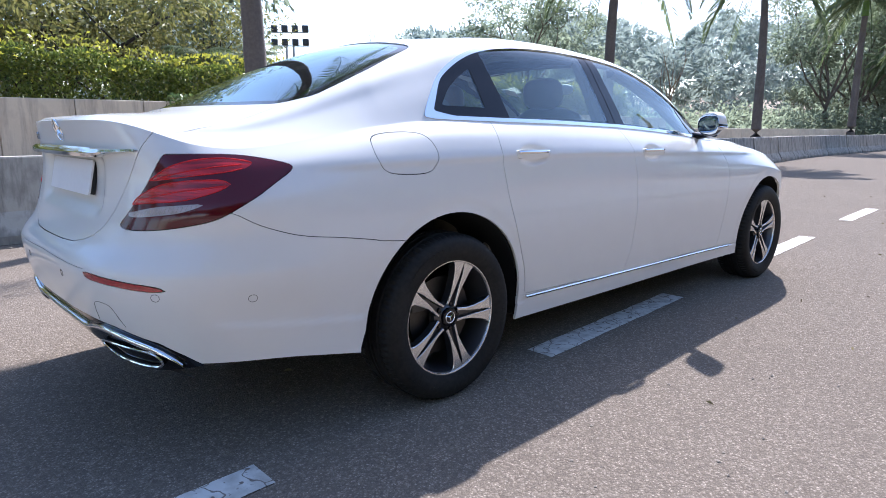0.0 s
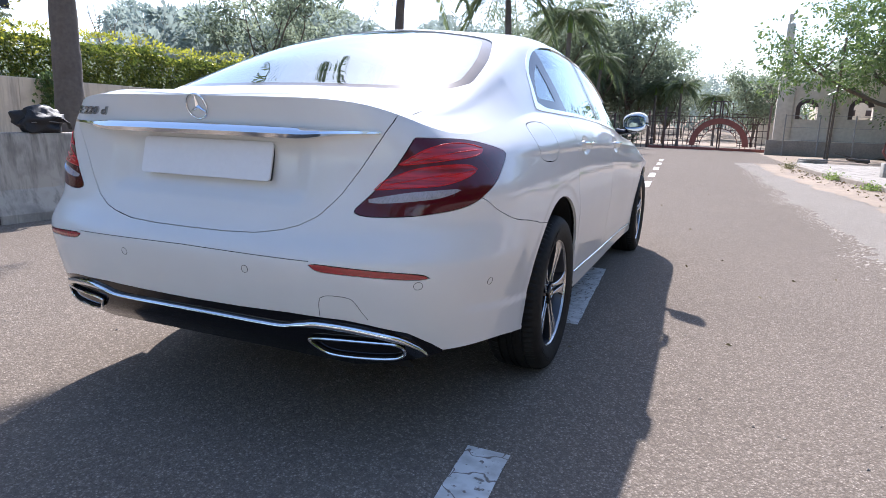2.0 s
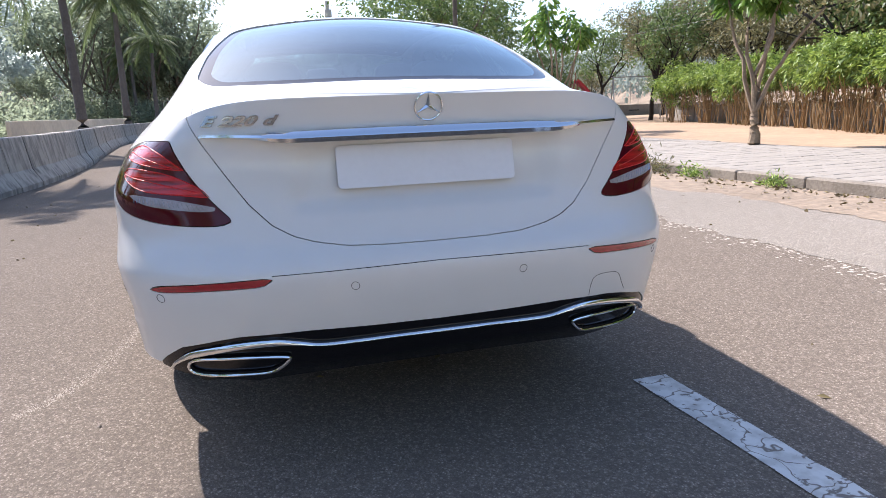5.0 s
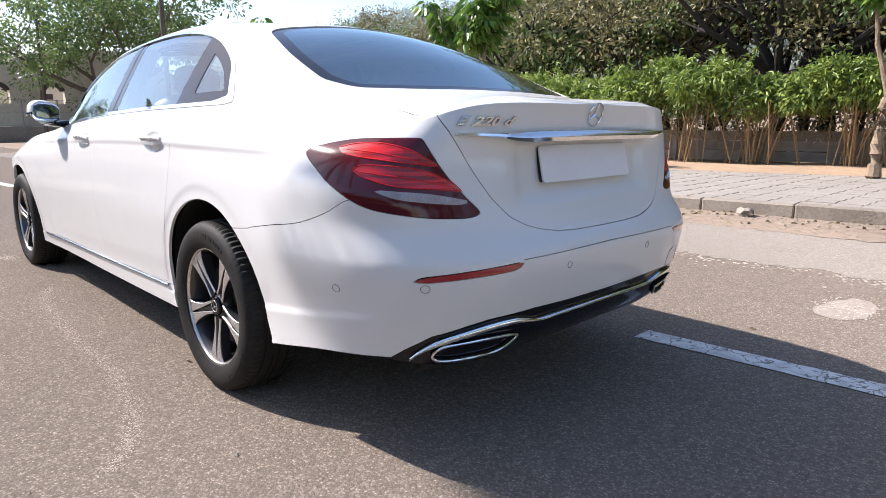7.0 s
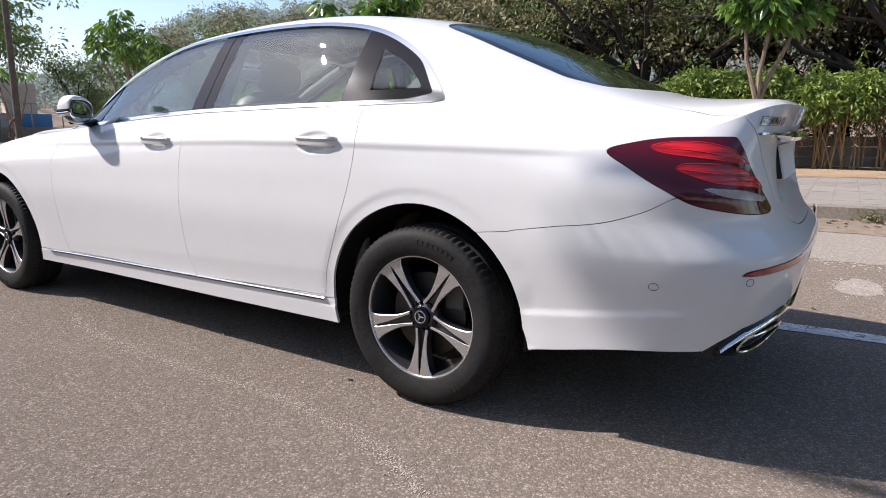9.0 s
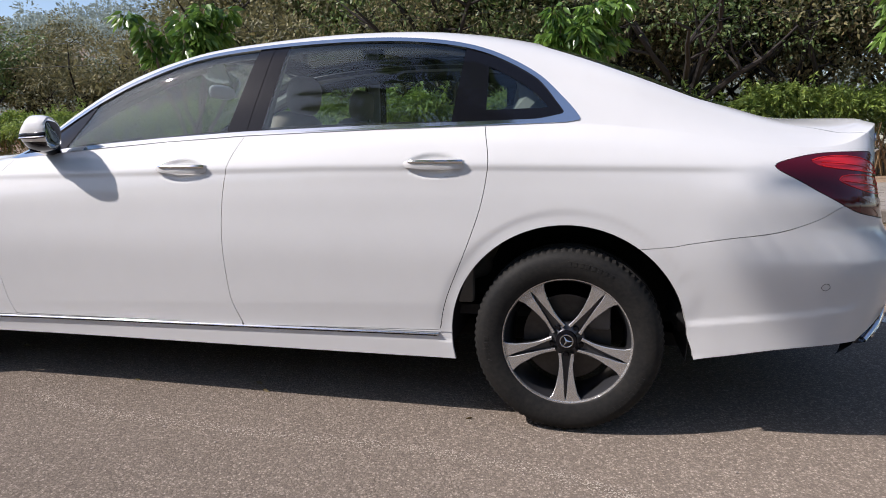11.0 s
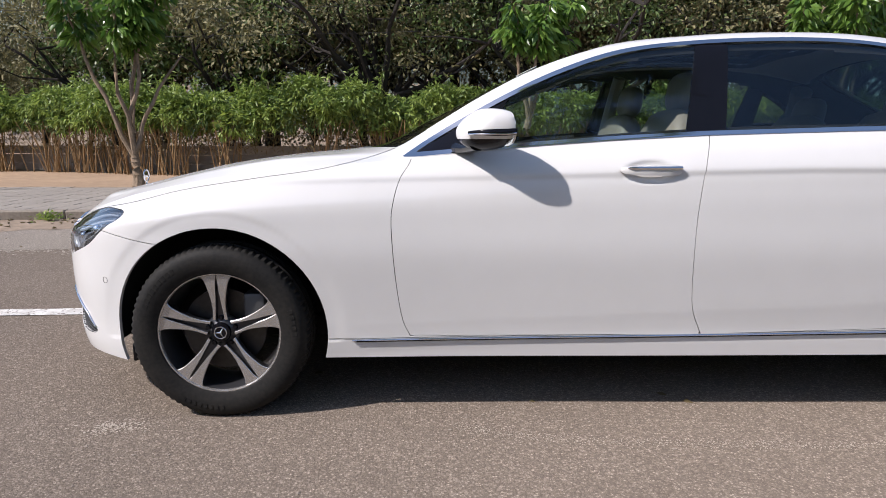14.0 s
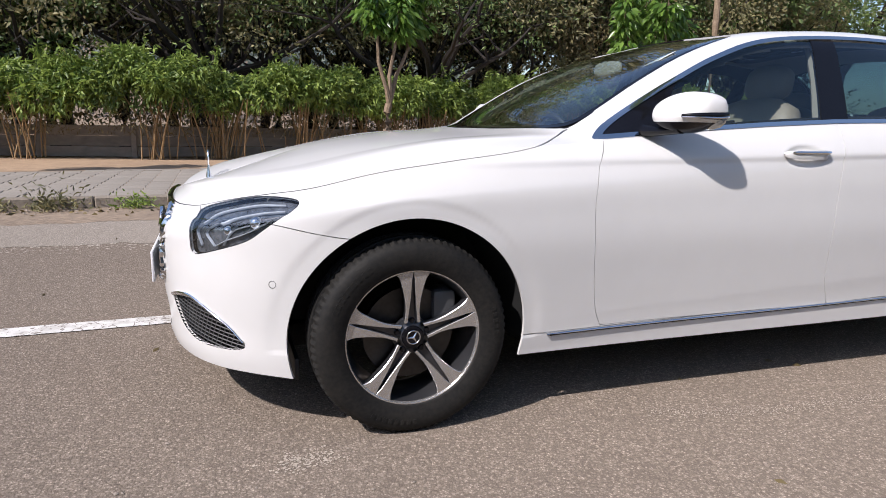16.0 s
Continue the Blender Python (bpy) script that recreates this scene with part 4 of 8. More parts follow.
under, over_groove = SK.cut(bumper, hold(groove_z() - 0.0011, SK.u < -1.32))
_groove, under = SK.cut(under, hold(-groove_z() - 0.0011, SK.u < -1.32))
bumper = over_groove + under
REFL = [(-1.015, 0.596), (-1.06, 0.606), (-1.18, 0.615), (-1.335, 0.622), (-1.318, 0.604), (-1.30, 0.600), (-1.18, 0.595), (-1.05, 0.588)]
keep = rest
refl, _ = take(lambda: hold(val("side", REFL, tight=0.3), SK.u < -0.8), bumper, gap=0.0012)
bumper = rest
TOW = [(-1.168, 0.462), (-1.185, 0.485), (-1.20, 0.508), (-1.215, 0.524), (-1.24, 0.530), (-1.28, 0.530), (-1.302, 0.520), (-1.306, 0.495), (-1.303, 0.462)]
rest = keep
front_line = spline([(3.1, 0.66), (3.318, 0.682), (3.485, 0.714), (3.52, 0.72), (3.7, 0.70), (3.84, 0.72), (3.87, 0.74), (4.6, 0.75)], 0.02)
bumper_f, _ = take(lambda: hold(SK.pos[:, 2] - front_line(SK.u), (SK.u > 3.2)), gap=0.0015)
wing, _ = take(lambda: hold(2.36 - SK.u, below() & (SK.u > 2.2)))
seam_f, _ = take(lambda: hold(np.abs(SK.pos[:, 0] - 0.548 - 0.03 * smooth01((SK.pos[:, 1] - 1.2) / 0.4)) - 0.0035, above() & (SK.pos[:, 1] > 0.13) & (SK.pos[:, 1] < 1.49)))
roof, _ = take(lambda: hold(np.maximum(SK.pos[:, 0] - 0.555 - 0.03 * smooth01((SK.pos[:, 1] - 1.2) / 0.4), np.abs(SK.pos[:, 1] - 0.87) - 0.76), above()))
shell = rest

body = panel("body_shell", shell, PAINT, car, label="white painted body sides and pillars")
panel("fuel_flap", flap, PAINT, car, sides=(1,))
panel("body_side_patch", flap + flap_joint, PAINT, body, sides=(-1,), flange=0.0)
panel("roof_panel", roof, PAINT, car)
panel("roof_glass", roof_glass, BLACK_GLOSS, car, offset=0.001, label="dark glass sunroof")
for sd in (1, -1):
    for piece in islands(seam_f):
        panel("roof_seam", piece, BLACK, car, sides=(sd,), offset=-0.004, flange=0.0)
boot = panel("boot_lid", lid, PAINT, car)
panel("bonnet", hood, PAINT, car)
panel("cowl", cowl_f, BLACK, car, offset=-0.012, flange=0.0)
panel("rear_bumper", bumper, PAINT, car, flange=0.035)
panel("front_bumper", bumper_f, PAINT, car)
panel("diffuser", diffuser, BLACK_GLOSS, car, offset=-0.004, label="gloss black lower bumper insert")
for sd in (1, -1):
    panel("front_wing", wing, PAINT, car, sides=(sd,))
    panel("sill", sill, PAINT, car, sides=(sd,), offset=-0.002)
    d = panel("front_door", door_f, PAINT, car, sides=(sd,))
    panel("window", glass_f, GLASS, d, sides=(sd,), offset=-0.004, flange=0.0, label="tinted side glass").visible_shadow = False
    panel("sail_panel", sail, BLACK_GLOSS, d, sides=(sd,), offset=-0.002)
    panel("pillar_cover", pillar_b1, BLACK_GLOSS, d, sides=(sd,), offset=-0.002)
    e = panel("rear_door", door_r, PAINT, car, sides=(sd,))
    panel("pillar_cover", pillar_b2, BLACK_GLOSS, e, sides=(sd,), offset=-0.0035)
    panel("window", glass_r, GLASS, e, sides=(sd,), offset=-0.004, flange=0.0, label="tinted side glass").visible_shadow = False
    panel("pillar_cover", pillar_c, BLACK_GLOSS, e, sides=(sd,), offset=-0.002)
    panel("quarter_window", quarter_glass, GLASS, e, sides=(sd,), offset=-0.004, flange=0.0)
    panel("quarter_window_frame", quarter_frame, BLACK_GLOSS, e, sides=(sd,), offset=-0.002)
    panel("window_trim", chrome_trim, CHROME, car, sides=(sd,), offset=0.003, flange=0.010, label="polished chrome window surround")
    panel("reflector", refl, REFLECTOR, car, sides=(sd,), offset=0.001, flange=0.004)

# rear window: black border and glass
keep = rest
bg, _ = take(lambda: hold(val("top", BACK, tight=0.2) + 0.045, above()), back)
panel("rear_window", bg, BACK_GLASS, car, offset=-0.004, flange=0.0, label="tinted rear window")
panel("rear_window_border", rest, BLACK_GLOSS, car, offset=-0.004)
wg, _ = take(lambda: hold(val("top", FRONT, tight=0.2) + 0.03, above()), front)
panel("windscreen", wg, SCREEN, car, offset=-0.004, flange=0.0, label="clear windscreen with a small sticker")
panel("windscreen_border", rest, BLACK_GLOSS, car, offset=-0.004)

# added black sheet behind all joints, standing in for the shade in them
def centres(fn):
    v = fn()
    q = np.array(SK.faces)
    return v[q].max(axis=1) > -0.03
clear = centres(dlo) & centres(lambda: hold(val("top", BACK), above() & (SK.pos[:, 1] < 0.4))) & centres(lambda: hold(val("top", FRONT), above() & (SK.pos[:, 1] > 1.2)))
clear &= centres(lambda: hold(val("top", ROOF), above() & (SK.pos[:, 1] > 0.3) & (SK.pos[:, 1] < 1.8)))
wide = lambda v: (v[np.array(SK.faces)].min(axis=1) > 0.012)
clear &= wide(arch(0.0, 0.412)()) & wide(arch(3.079, 0.403)()) & wide(hold(val("rear", GRILLE), SK.u > 3.7)) & wide(hold(val("side", HEAD), SK.u > 3.2)) & wide(hold(val("side", VENT), SK.u > 3.4)) & wide(hold(SK.pos[:, 2] - sweep(SK.u), ((SK.u < -0.3) & (SK.u > -1.05)) | (SK.u > 3.3)))
lining = [f for f, ok in zip(SK.faces, clear) if ok]
panel("inner_lining", lining, SHADOW, body, offset=-0.021, flange=0.0, label="added black sheet standing in for shade behind the joints")

# ---- the car's fittings ----
def ribbon(name, path, half, material, parent, side=1, off=0.006, thick=0.006, n=40, label=""):
    """A bar laid along the lower skin: path and half height as lists of (u, z) and (u, half)."""
    pts = rounded(path, False, 10)
    hs = np.array(half)
    order = np.argsort(hs[:, 0])
    bm = bmesh.new()
    rows = []
    for u, z in pts:
        h = float(np.interp(u, hs[order, 0], hs[order, 1]))
        row = []
        for k, (dz, o) in enumerate(((h, -thick), (h, 0.0), (h * 0.55, thick * 0.75), (0, thick), (-h * 0.55, thick * 0.75), (-h, 0.0), (-h, -thick))):
            p, m = SK.on(u, z + dz, off + o)
            row.append((p[0] * side, p[1], p[2]))
        rows.append(row)
    add_grid(bm, rows, flip=side < 0)
    bm.normal_update()
    return part(name, bm, material, parent, label)


def loop_bar(name, outline, radius, material, parent, side=1, off=0.004, label="", kind="side"):
    """A round bar along a closed outline on the lower skin."""
    pts = rounded(outline, True, 8, 0.1)
    q = [SK.on(u, z, off) for u, z in pts]
    q = q + [q[0]]
    bm = bmesh.new()
    add_tube(bm, [(p[0] * side, p[1], p[2]) for p, _ in q], radius, 8, caps=False)
    return part(name, bm, material, parent, label)


# tail lamps
UPPER = [(-0.811, 0.960), (-0.871, 0.972), (-0.957, 0.970), (-1.052, 0.950), (-1.148, 0.906), (-1.069, 0.912), (-0.986, 0.921), (-0.888, 0.931), (-0.833, 0.941)]
LOWER = [(-0.887, 0.896), (-0.916, 0.911), (-1.014, 0.909), (-1.108, 0.895), (-1.194, 0.861), (-1.226, 0.833), (-1.134, 0.841), (-1.026, 0.851), (-0.937, 0.873)]
CLEAR = [(-0.965, 0.841), (-1.036, 0.838), (-1.132, 0.828), (-1.246, 0.803), (-1.200, 0.796), (-1.100, 0.806), (-1.023, 0.818)]
keep = rest
l1, _ = take(lambda: hold(val("side", UPPER, tight=0.1), SK.u < -0.5), tail)
l2, _ = take(lambda: hold(val("side", LOWER, tight=0.1), SK.u < -0.5), rest)
l3, _ = take(lambda: hold(val("side", CLEAR, tight=0.1), SK.u < -0.5), rest)
tail_base = rest
rest = keep
for sd in (1, -1):
    lamp = panel("tail_lamp", tail_base, LAMP_DARK, car, sides=(sd,), offset=0.001, label="dark red wraparound tail lamp")
    panel("light_lobe", l1, LAMP_RED, lamp, sides=(sd,), offset=0.0015, flange=0.003)
    panel("light_lobe", l2, LAMP_RED, lamp, sides=(sd,), offset=0.0015, flange=0.003)
    panel("reversing_light", l3, LAMP_CLEAR, lamp, sides=(sd,), offset=0.0015, flange=0.003, label="clear ribbed reversing light")
    for pth in ([(-0.811, 0.958), (-0.871, 0.970), (-0.957, 0.968), (-1.052, 0.948), (-1.145, 0.907)], [(-0.840, 0.941), (-0.888, 0.932), (-0.986, 0.922), (-1.069, 0.913), (-1.14, 0.907)],
                [(-0.887, 0.897), (-0.916, 0.909), (-1.014, 0.907), (-1.108, 0.893), (-1.194, 0.859), (-1.224, 0.834)], [(-0.90, 0.889), (-0.937, 0.874), (-1.026, 0.852), (-1.134, 0.842), (-1.22, 0.834)],
                [(-0.90, 0.893), (-0.96, 0.886), (-1.06, 0.874), (-1.19, 0.848)], [(-0.84, 0.952), (-0.93, 0.945), (-1.02, 0.932), (-1.11, 0.913)]):
        ribbon("light_guide", pth, [(-2, 0.0013), (0, 0.0013)], LAMP_EDGE, lamp, sd, 0.002, 0.0012)
    for k in range(17):
        u = -0.985 - 0.0135 * k
        c = 0.829 - 0.0005 * k - 0.0128 * (k / 16) ** 2 * 1.6
        ribbon("lens_rib", [(u, c + 0.009), (u - 0.003, c), (u - 0.006, c - 0.009)], [(-2, 0.0012), (0, 0.0012)], CHROME, lamp, sd, 0.0015, 0.001)

# headlamps
LENS = pane("clear_lens", (0.92, 0.95, 0.97))
GUIDE = surface("light_guide_white", (0.50, 0.54, 0.60), 0.12, coat=1.0)
for sd in (1, -1):
    hl = panel("headlamp", head, LENS, car, sides=(sd,), offset=0.0, flange=0.0, label="clear headlamp with daytime light guides")
    hl.visible_shadow = False
    panel("lamp_bowl", head, LAMP_BOWL, hl, sides=(sd,), offset=-0.024, flange=0.0)
    loop_bar("lamp_rim", HEAD, 0.0013, BLACK_GLOSS, hl, sd, -0.004)
    for pth in ([(3.80, 0.628), (3.822, 0.69), (3.775, 0.738), (3.62, 0.774), (3.50, 0.782)], [(3.74, 0.632), (3.775, 0.68), (3.72, 0.722), (3.60, 0.752), (3.50, 0.765)],
                [(3.735, 0.633), (3.69, 0.655), (3.60, 0.690), (3.53, 0.735)], [(3.70, 0.640), (3.66, 0.690), (3.60, 0.715)]):
        ribbon("light_guide", pth, [(0, 0.0024), (9, 0.0024)], GUIDE, hl, sd, -0.016, 0.005)
    for u, z, r in ((3.60, 0.735, 0.022), (3.685, 0.690, 0.016)):
        p, m = SK.on(u, z, -0.022)
        bm = bmesh.new()
        add_blob(bm, (p[0] * sd, p[1], p[2]), (r, r, r), wob=0)
        part("projector", bm, CHROME, hl)

# grille, vents, plate at the nose
gr = panel("grille", grille, BLACK, car, offset=-0.045, flange=-0.03, label="dark grille with chrome surround and louvres")
gl = [(x, z) for x, z in rounded(GRILLE, True, 8, 0.3) if x >= -0.001]
def nose(x, z, off):
    us = SK.u[:SK.cols]
    best = min((abs(SK.on(u, z)[0][0] - x), u) for u in us[us > 3.6])
    return SK.on(best[1], z, off)[0]
out = [nose(x, z, 0.004) for x, z in gl]
for sd in (1, -1):
    bm = bmesh.new()
    add_tube(bm, [(p[0] * sd, p[1], p[2]) for p in out], 0.013, 8)
    part("grille_frame", bm, CHROME, gr, "polished chrome")
for z in (0.545, 0.64):
    bm = bmesh.new()
    add_tube(bm, [nose(abs(x), z, -0.012) * np.array((1 if x >= 0 else -1, 1, 1)) for x in np.linspace(-0.38, 0.38, 21)], 0.011, 8)
    part("louvre", bm, CHROME, gr)
bm = bmesh.new()
add_lathe(bm, [(0.085 + 0.008 * math.cos(t), 3.885 + 0.008 * math.sin(t)) for t in np.linspace(0, 2 * math.pi, 9)[:-1]], 48, "y", True)
for v in bm.verts:
    v.co.z += 0.592
part("badge_ring", bm, CHROME, gr)
for sd in (1, -1):
    vp = panel("air_vent", vent, SHADOW, car, sides=(sd,), offset=-0.03, flange=-0.028, label="dark grey mesh air vent")
    bm = bmesh.new()
    lines = []
    vo = rounded(VENT, True, 6, 0.1)
    inside = lambda u, z: area(np.array([[u, z]]), vo)[0] < 0.004
    for k in range(12):
        z0 = 0.285 + k * 0.014
        run = [(u, z0 + (u - 3.8) * 0.12) for u in np.linspace(3.62, 4.06, 40)]
        lines.append([q for q in run if inside(*q)])
    for k in range(20):
        u0 = 3.62 + k * 0.024
        lines.append([q for q in [(u0 - (z - 0.36) * 0.5, z) for z in np.linspace(0.28, 0.45, 24)] if inside(*q)])
    for ln in lines:
        if len(ln) > 2:
            add_tube(bm, [tuple(SK.on(u, z, -0.012)[0] * np.array((sd, 1, 1))) for u, z in ln], 0.0022, 4)
    part("mesh_insert", bm, MESH_GREY, vp)
    ribbon("vent_trim", [(4.04, 0.424), (3.95, 0.443), (3.85, 0.444), (3.70, 0.383), (3.630, 0.327)], [(3.6, 0.003), (3.9, 0.007), (4.1, 0.006)], CHROME, vp, sd, 0.003, 0.004)
panel("lower_intake", intake, BLACK, car, offset=-0.03, flange=-0.028)
bm = bmesh.new()
add_box(bm, -0.26, 0.26, 3.905, 3.915, 0.425, 0.545, 0.004)
fp = part("front_plate", bm, PLATE_WHITE, car, "white plate with unreadable red marking")
bm = bmesh.new()
for k in range(6):
    add_box(bm, -0.2 + k * 0.068, -0.155 + k * 0.068, 3.9155, 3.9175, 0.455, 0.515)
part("plate_marks", bm, surface("plate_red", (0.5, 0.05, 0.05), 0.5), fp)

# ornament standing on the bonnet
bm = bmesh.new()
add_lathe(bm, [(0.029 + 0.0032 * math.cos(t), 0.0032 * math.sin(t)) for t in np.linspace(0, 2 * math.pi, 9)[:-1]], 40, "y", True)
for k in range(3):
    a = math.pi / 2 + k * 2 * math.pi / 3
    add_tube(bm, [(0, 0, 0), (0.028 * math.cos(a), 0, 0.028 * math.sin(a))], [0.005, 0.0012], 5)
bmesh.ops.transform(bm, matrix=Matrix.Translation((0, 3.70, 0.877)), verts=bm.verts[:])
orn = part("bonnet_ornament", bm, CHROME, car, "thin chrome ring standing on the bonnet")
bm = bmesh.new()
add_tube(bm, [(0, 3.70, 0.795), (0, 3.70, 0.825), (0, 3.70, 0.848)], [0.012, 0.007, 0.004], 10)
part("ornament_stem", bm, CHROME, orn)

# tail: handle bar, plate, badge, lettering
bm = bmesh.new()
rows = []
ucol = SK.u[:SK.cols]
xcol = np.array([SK.on(u, 0.985)[0][0] for u in ucol[ucol < -0.9]])
def at_x(x):
    return float(np.interp(x, xcol, ucol[ucol < -0.9]))
for x in np.linspace(-0.64, 0.64, 65):
    a = abs(x)
    u = at_x(a)
    e = smooth01((0.64 - a) / 0.25)
    top, bot = 1.004 - 0.006 * (a / 0.6) ** 2, 0.992 - 0.016 * e - 0.006 * smooth01((0.5 - a) / 0.1)
    mid = (top + bot) / 2
    prof = ((top, -0.004), (top - 0.001, 0.008 + 0.010 * e), (mid + 0.004, 0.011 + 0.019 * e), (mid - 0.003, 0.012 + 0.0205 * e), (bot + 0.001, 0.009 + 0.017 * e), (bot - 0.002, -0.006))
    base, nb = SK.on(u, 1.025, 0.0)
    flat_n = np.array((nb[0], nb[1], 0.0)) / math.hypot(nb[0], nb[1])
    rows.append([((1 if x >= 0 else -1) * (base + flat_n * (o + 0.004))[0], (base + flat_n * (o + 0.004))[1], z) for z, o in prof])
add_grid(bm, rows, True)
part("boot_trim_bar", bm, CHROME, boot, "long chrome bar above the plate")
tilt = math.atan2(0.026, 0.118)
pm = Matrix.Translation((0, -1.074, 0.895)) @ Matrix.Rotation(-tilt, 4, "X")
bm = bmesh.new()
add_box(bm, -0.263, 0.263, -0.006, 0.0, -0.060, 0.060, 0.0)
e = [e for e in bm.edges if abs(e.verts[0].co.x - e.verts[1].co.x) < 1e-5 and abs(e.verts[0].co.z - e.verts[1].co.z) < 1e-5]
bmesh.ops.bevel(bm, geom=e, offset=0.012, segments=4, affect="EDGES", profile=0.5)
bmesh.ops.transform(bm, matrix=pm, verts=bm.verts[:])
part("rear_plate", bm, PLATE_WHITE, boot, "blank white rear plate")
bm = bmesh.new()
add_box(bm, -0.259, 0.259, 0.001, 0.016, -0.056, 0.056, 0.004)
bmesh.ops.transform(bm, matrix=pm, verts=bm.verts[:])
part("plate_holder", bm, BLACK, boot)
bp, bn = SK.on(-1.79, 1.055, 0.004)
bt = Matrix.Translation((0, bp[1], 1.055)) @ Matrix.Rotation(math.atan2(bn[2], -bn[1]), 4, "X").inverted()
bm = bmesh.new()
add_lathe(bm, [(0.0395 + 0.0024 * math.cos(t), 0.0035 * math.sin(t)) for t in np.linspace(0, 2 * math.pi, 9)[:-1]], 56, "y", True)
for k in range(3):
    a = math.pi / 2 + k * 2 * math.pi / 3
    d, s = Vector((math.cos(a), 0, math.sin(a))), Vector((-math.sin(a), 0, math.cos(a)))
    tip, w = d * 0.039, 0.0065
    c = [bm.verts.new(q) for q in (d * 0.004 + s * w + Vector((0, 0.001, 0)), tip, d * 0.004 - s * w + Vector((0, 0.001, 0)), Vector((0, -0.006, 0)))]
    bm.faces.new((c[0], c[1], c[3]))
    bm.faces.new((c[1], c[2], c[3]))
bmesh.ops.transform(bm, matrix=bt, verts=bm.verts[:])
part("badge", bm, CHROME, boot, "round chrome badge", smooth=False)
fc = bpy.data.curves.new("letters", "FONT")
fc.body = "E 220 d"
fc.size, fc.extrude, fc.offset, fc.space_character = 0.040, 0.003, 0.0014, 1.04
fo = bpy.data.objects.new("letters", fc)
scene.collection.objects.link(fo)
lm = bpy.data.meshes.new_from_object(fo.evaluated_get(bpy.context.evaluated_depsgraph_get()))
bpy.data.objects.remove(fo)
xs_t = [v.co.x for v in lm.vertices]
x0, x1 = min(xs_t), max(xs_t)
for v in lm.vertices:
    x = -0.634 + (v.co.x - x0) / (x1 - x0) * 0.190
    p, m = SK.on(at_x(abs(x)), 1.021 + v.co.y * 0.90, 0.003 + v.co.z)
    v.co = (-p[0], p[1], p[2])
lm.materials.clear()
link("model_lettering", lm, surface("lettering_chrome", (0.42, 0.43, 0.45), 0.22, metal=1.0), boot, "chrome letters E 220 d")

# bumper: sensors, chrome strip, exhaust trims
SENSORS = [(-0.815, 0.553), (-1.048, 0.570), (-1.552, 0.583)]
for sd in (1, -1):
    for u, z in SENSORS + [(3.515, 0.531)]:
        bm = bmesh.new()
        pts = [SK.on(u + 0.0115 * math.cos(t), z + 0.0115 * math.sin(t), 0.0003)[0] for t in np.linspace(0, 2 * math.pi, 21)]
        add_tube(bm, [(p[0] * sd, p[1], p[2]) for p in pts], 0.0008, 5, caps=False)
        part("parking_sensor", bm, BLACK, car)
    if sd > 0:
        bm = bmesh.new()
        add_tube(bm, [tuple(SK.on(u, z, 0.0002)[0]) for u, z in rounded(TOW, False, 8, 0.2)], 0.0009, 5)
        part("tow_cover_seam", bm, BLACK, car)
    ribbon("bumper_trim", [(-1.014, 0.347), (-1.038, 0.370), (-1.093, 0.399), (-1.204, 0.424), (-1.30, 0.431), (-1.37, 0.424), (-1.43, 0.414), (-1.52, 0.413), (-1.65, 0.414), (float(SK.u[0]), 0.414)],
           [(-1.9, 0.0055), (-1.42, 0.0055), (-1.32, 0.010), (-1.1, 0.011), (-1.02, 0.007)], CHROME, car, sd, 0.004, 0.007, label="chrome strip along the lower bumper")
    EX = [(-1.338, 0.374), (-1.322, 0.386), (-1.22, 0.391), (-1.115, 0.387), (-1.080, 0.374), (-1.073, 0.352), (-1.10, 0.336), (-1.20, 0.332), (-1.285, 0.336)]
    ex = loop_bar("exhaust_trim", EX, 0.0048, CHROME, car, sd, 0.006, "flat chrome exhaust surround")
    pts = rounded(EX, True, 6, 0.1)
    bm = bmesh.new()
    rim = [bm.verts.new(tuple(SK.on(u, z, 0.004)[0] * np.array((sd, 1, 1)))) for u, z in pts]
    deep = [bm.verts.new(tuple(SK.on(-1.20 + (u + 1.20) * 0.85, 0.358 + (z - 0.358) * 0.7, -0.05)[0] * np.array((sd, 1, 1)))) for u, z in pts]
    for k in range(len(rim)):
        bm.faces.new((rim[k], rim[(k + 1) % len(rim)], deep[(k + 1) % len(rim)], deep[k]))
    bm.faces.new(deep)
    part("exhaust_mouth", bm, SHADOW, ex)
    # sill strip and belt
    ribbon("sill_trim", [(0.46, 0.3305), (0.8, 0.327), (1.4, 0.320), (2.0, 0.313), (2.5, 0.3075), (2.585, 0.3065)], [(0.4, 0.0046), (2.5, 0.0046), (2.6, 0.002)], CHROME, car, sd, 0.003, 0.005, label="chrome strip along the sill")
    # black strip drawn in place of the chrome's dark lower reflection
    ribbon("sill_shadow_gap", [(0.47, 0.3235), (0.8, 0.320), (1.4, 0.313), (2.0, 0.306), (2.5, 0.3005), (2.57, 0.2995)], [(0.4, 0.0024), (2.6, 0.0024)], BLACK_GLOSS, car, sd, 0.001, 0.001, label="thin black strip standing in for the dark reflection under the chrome")

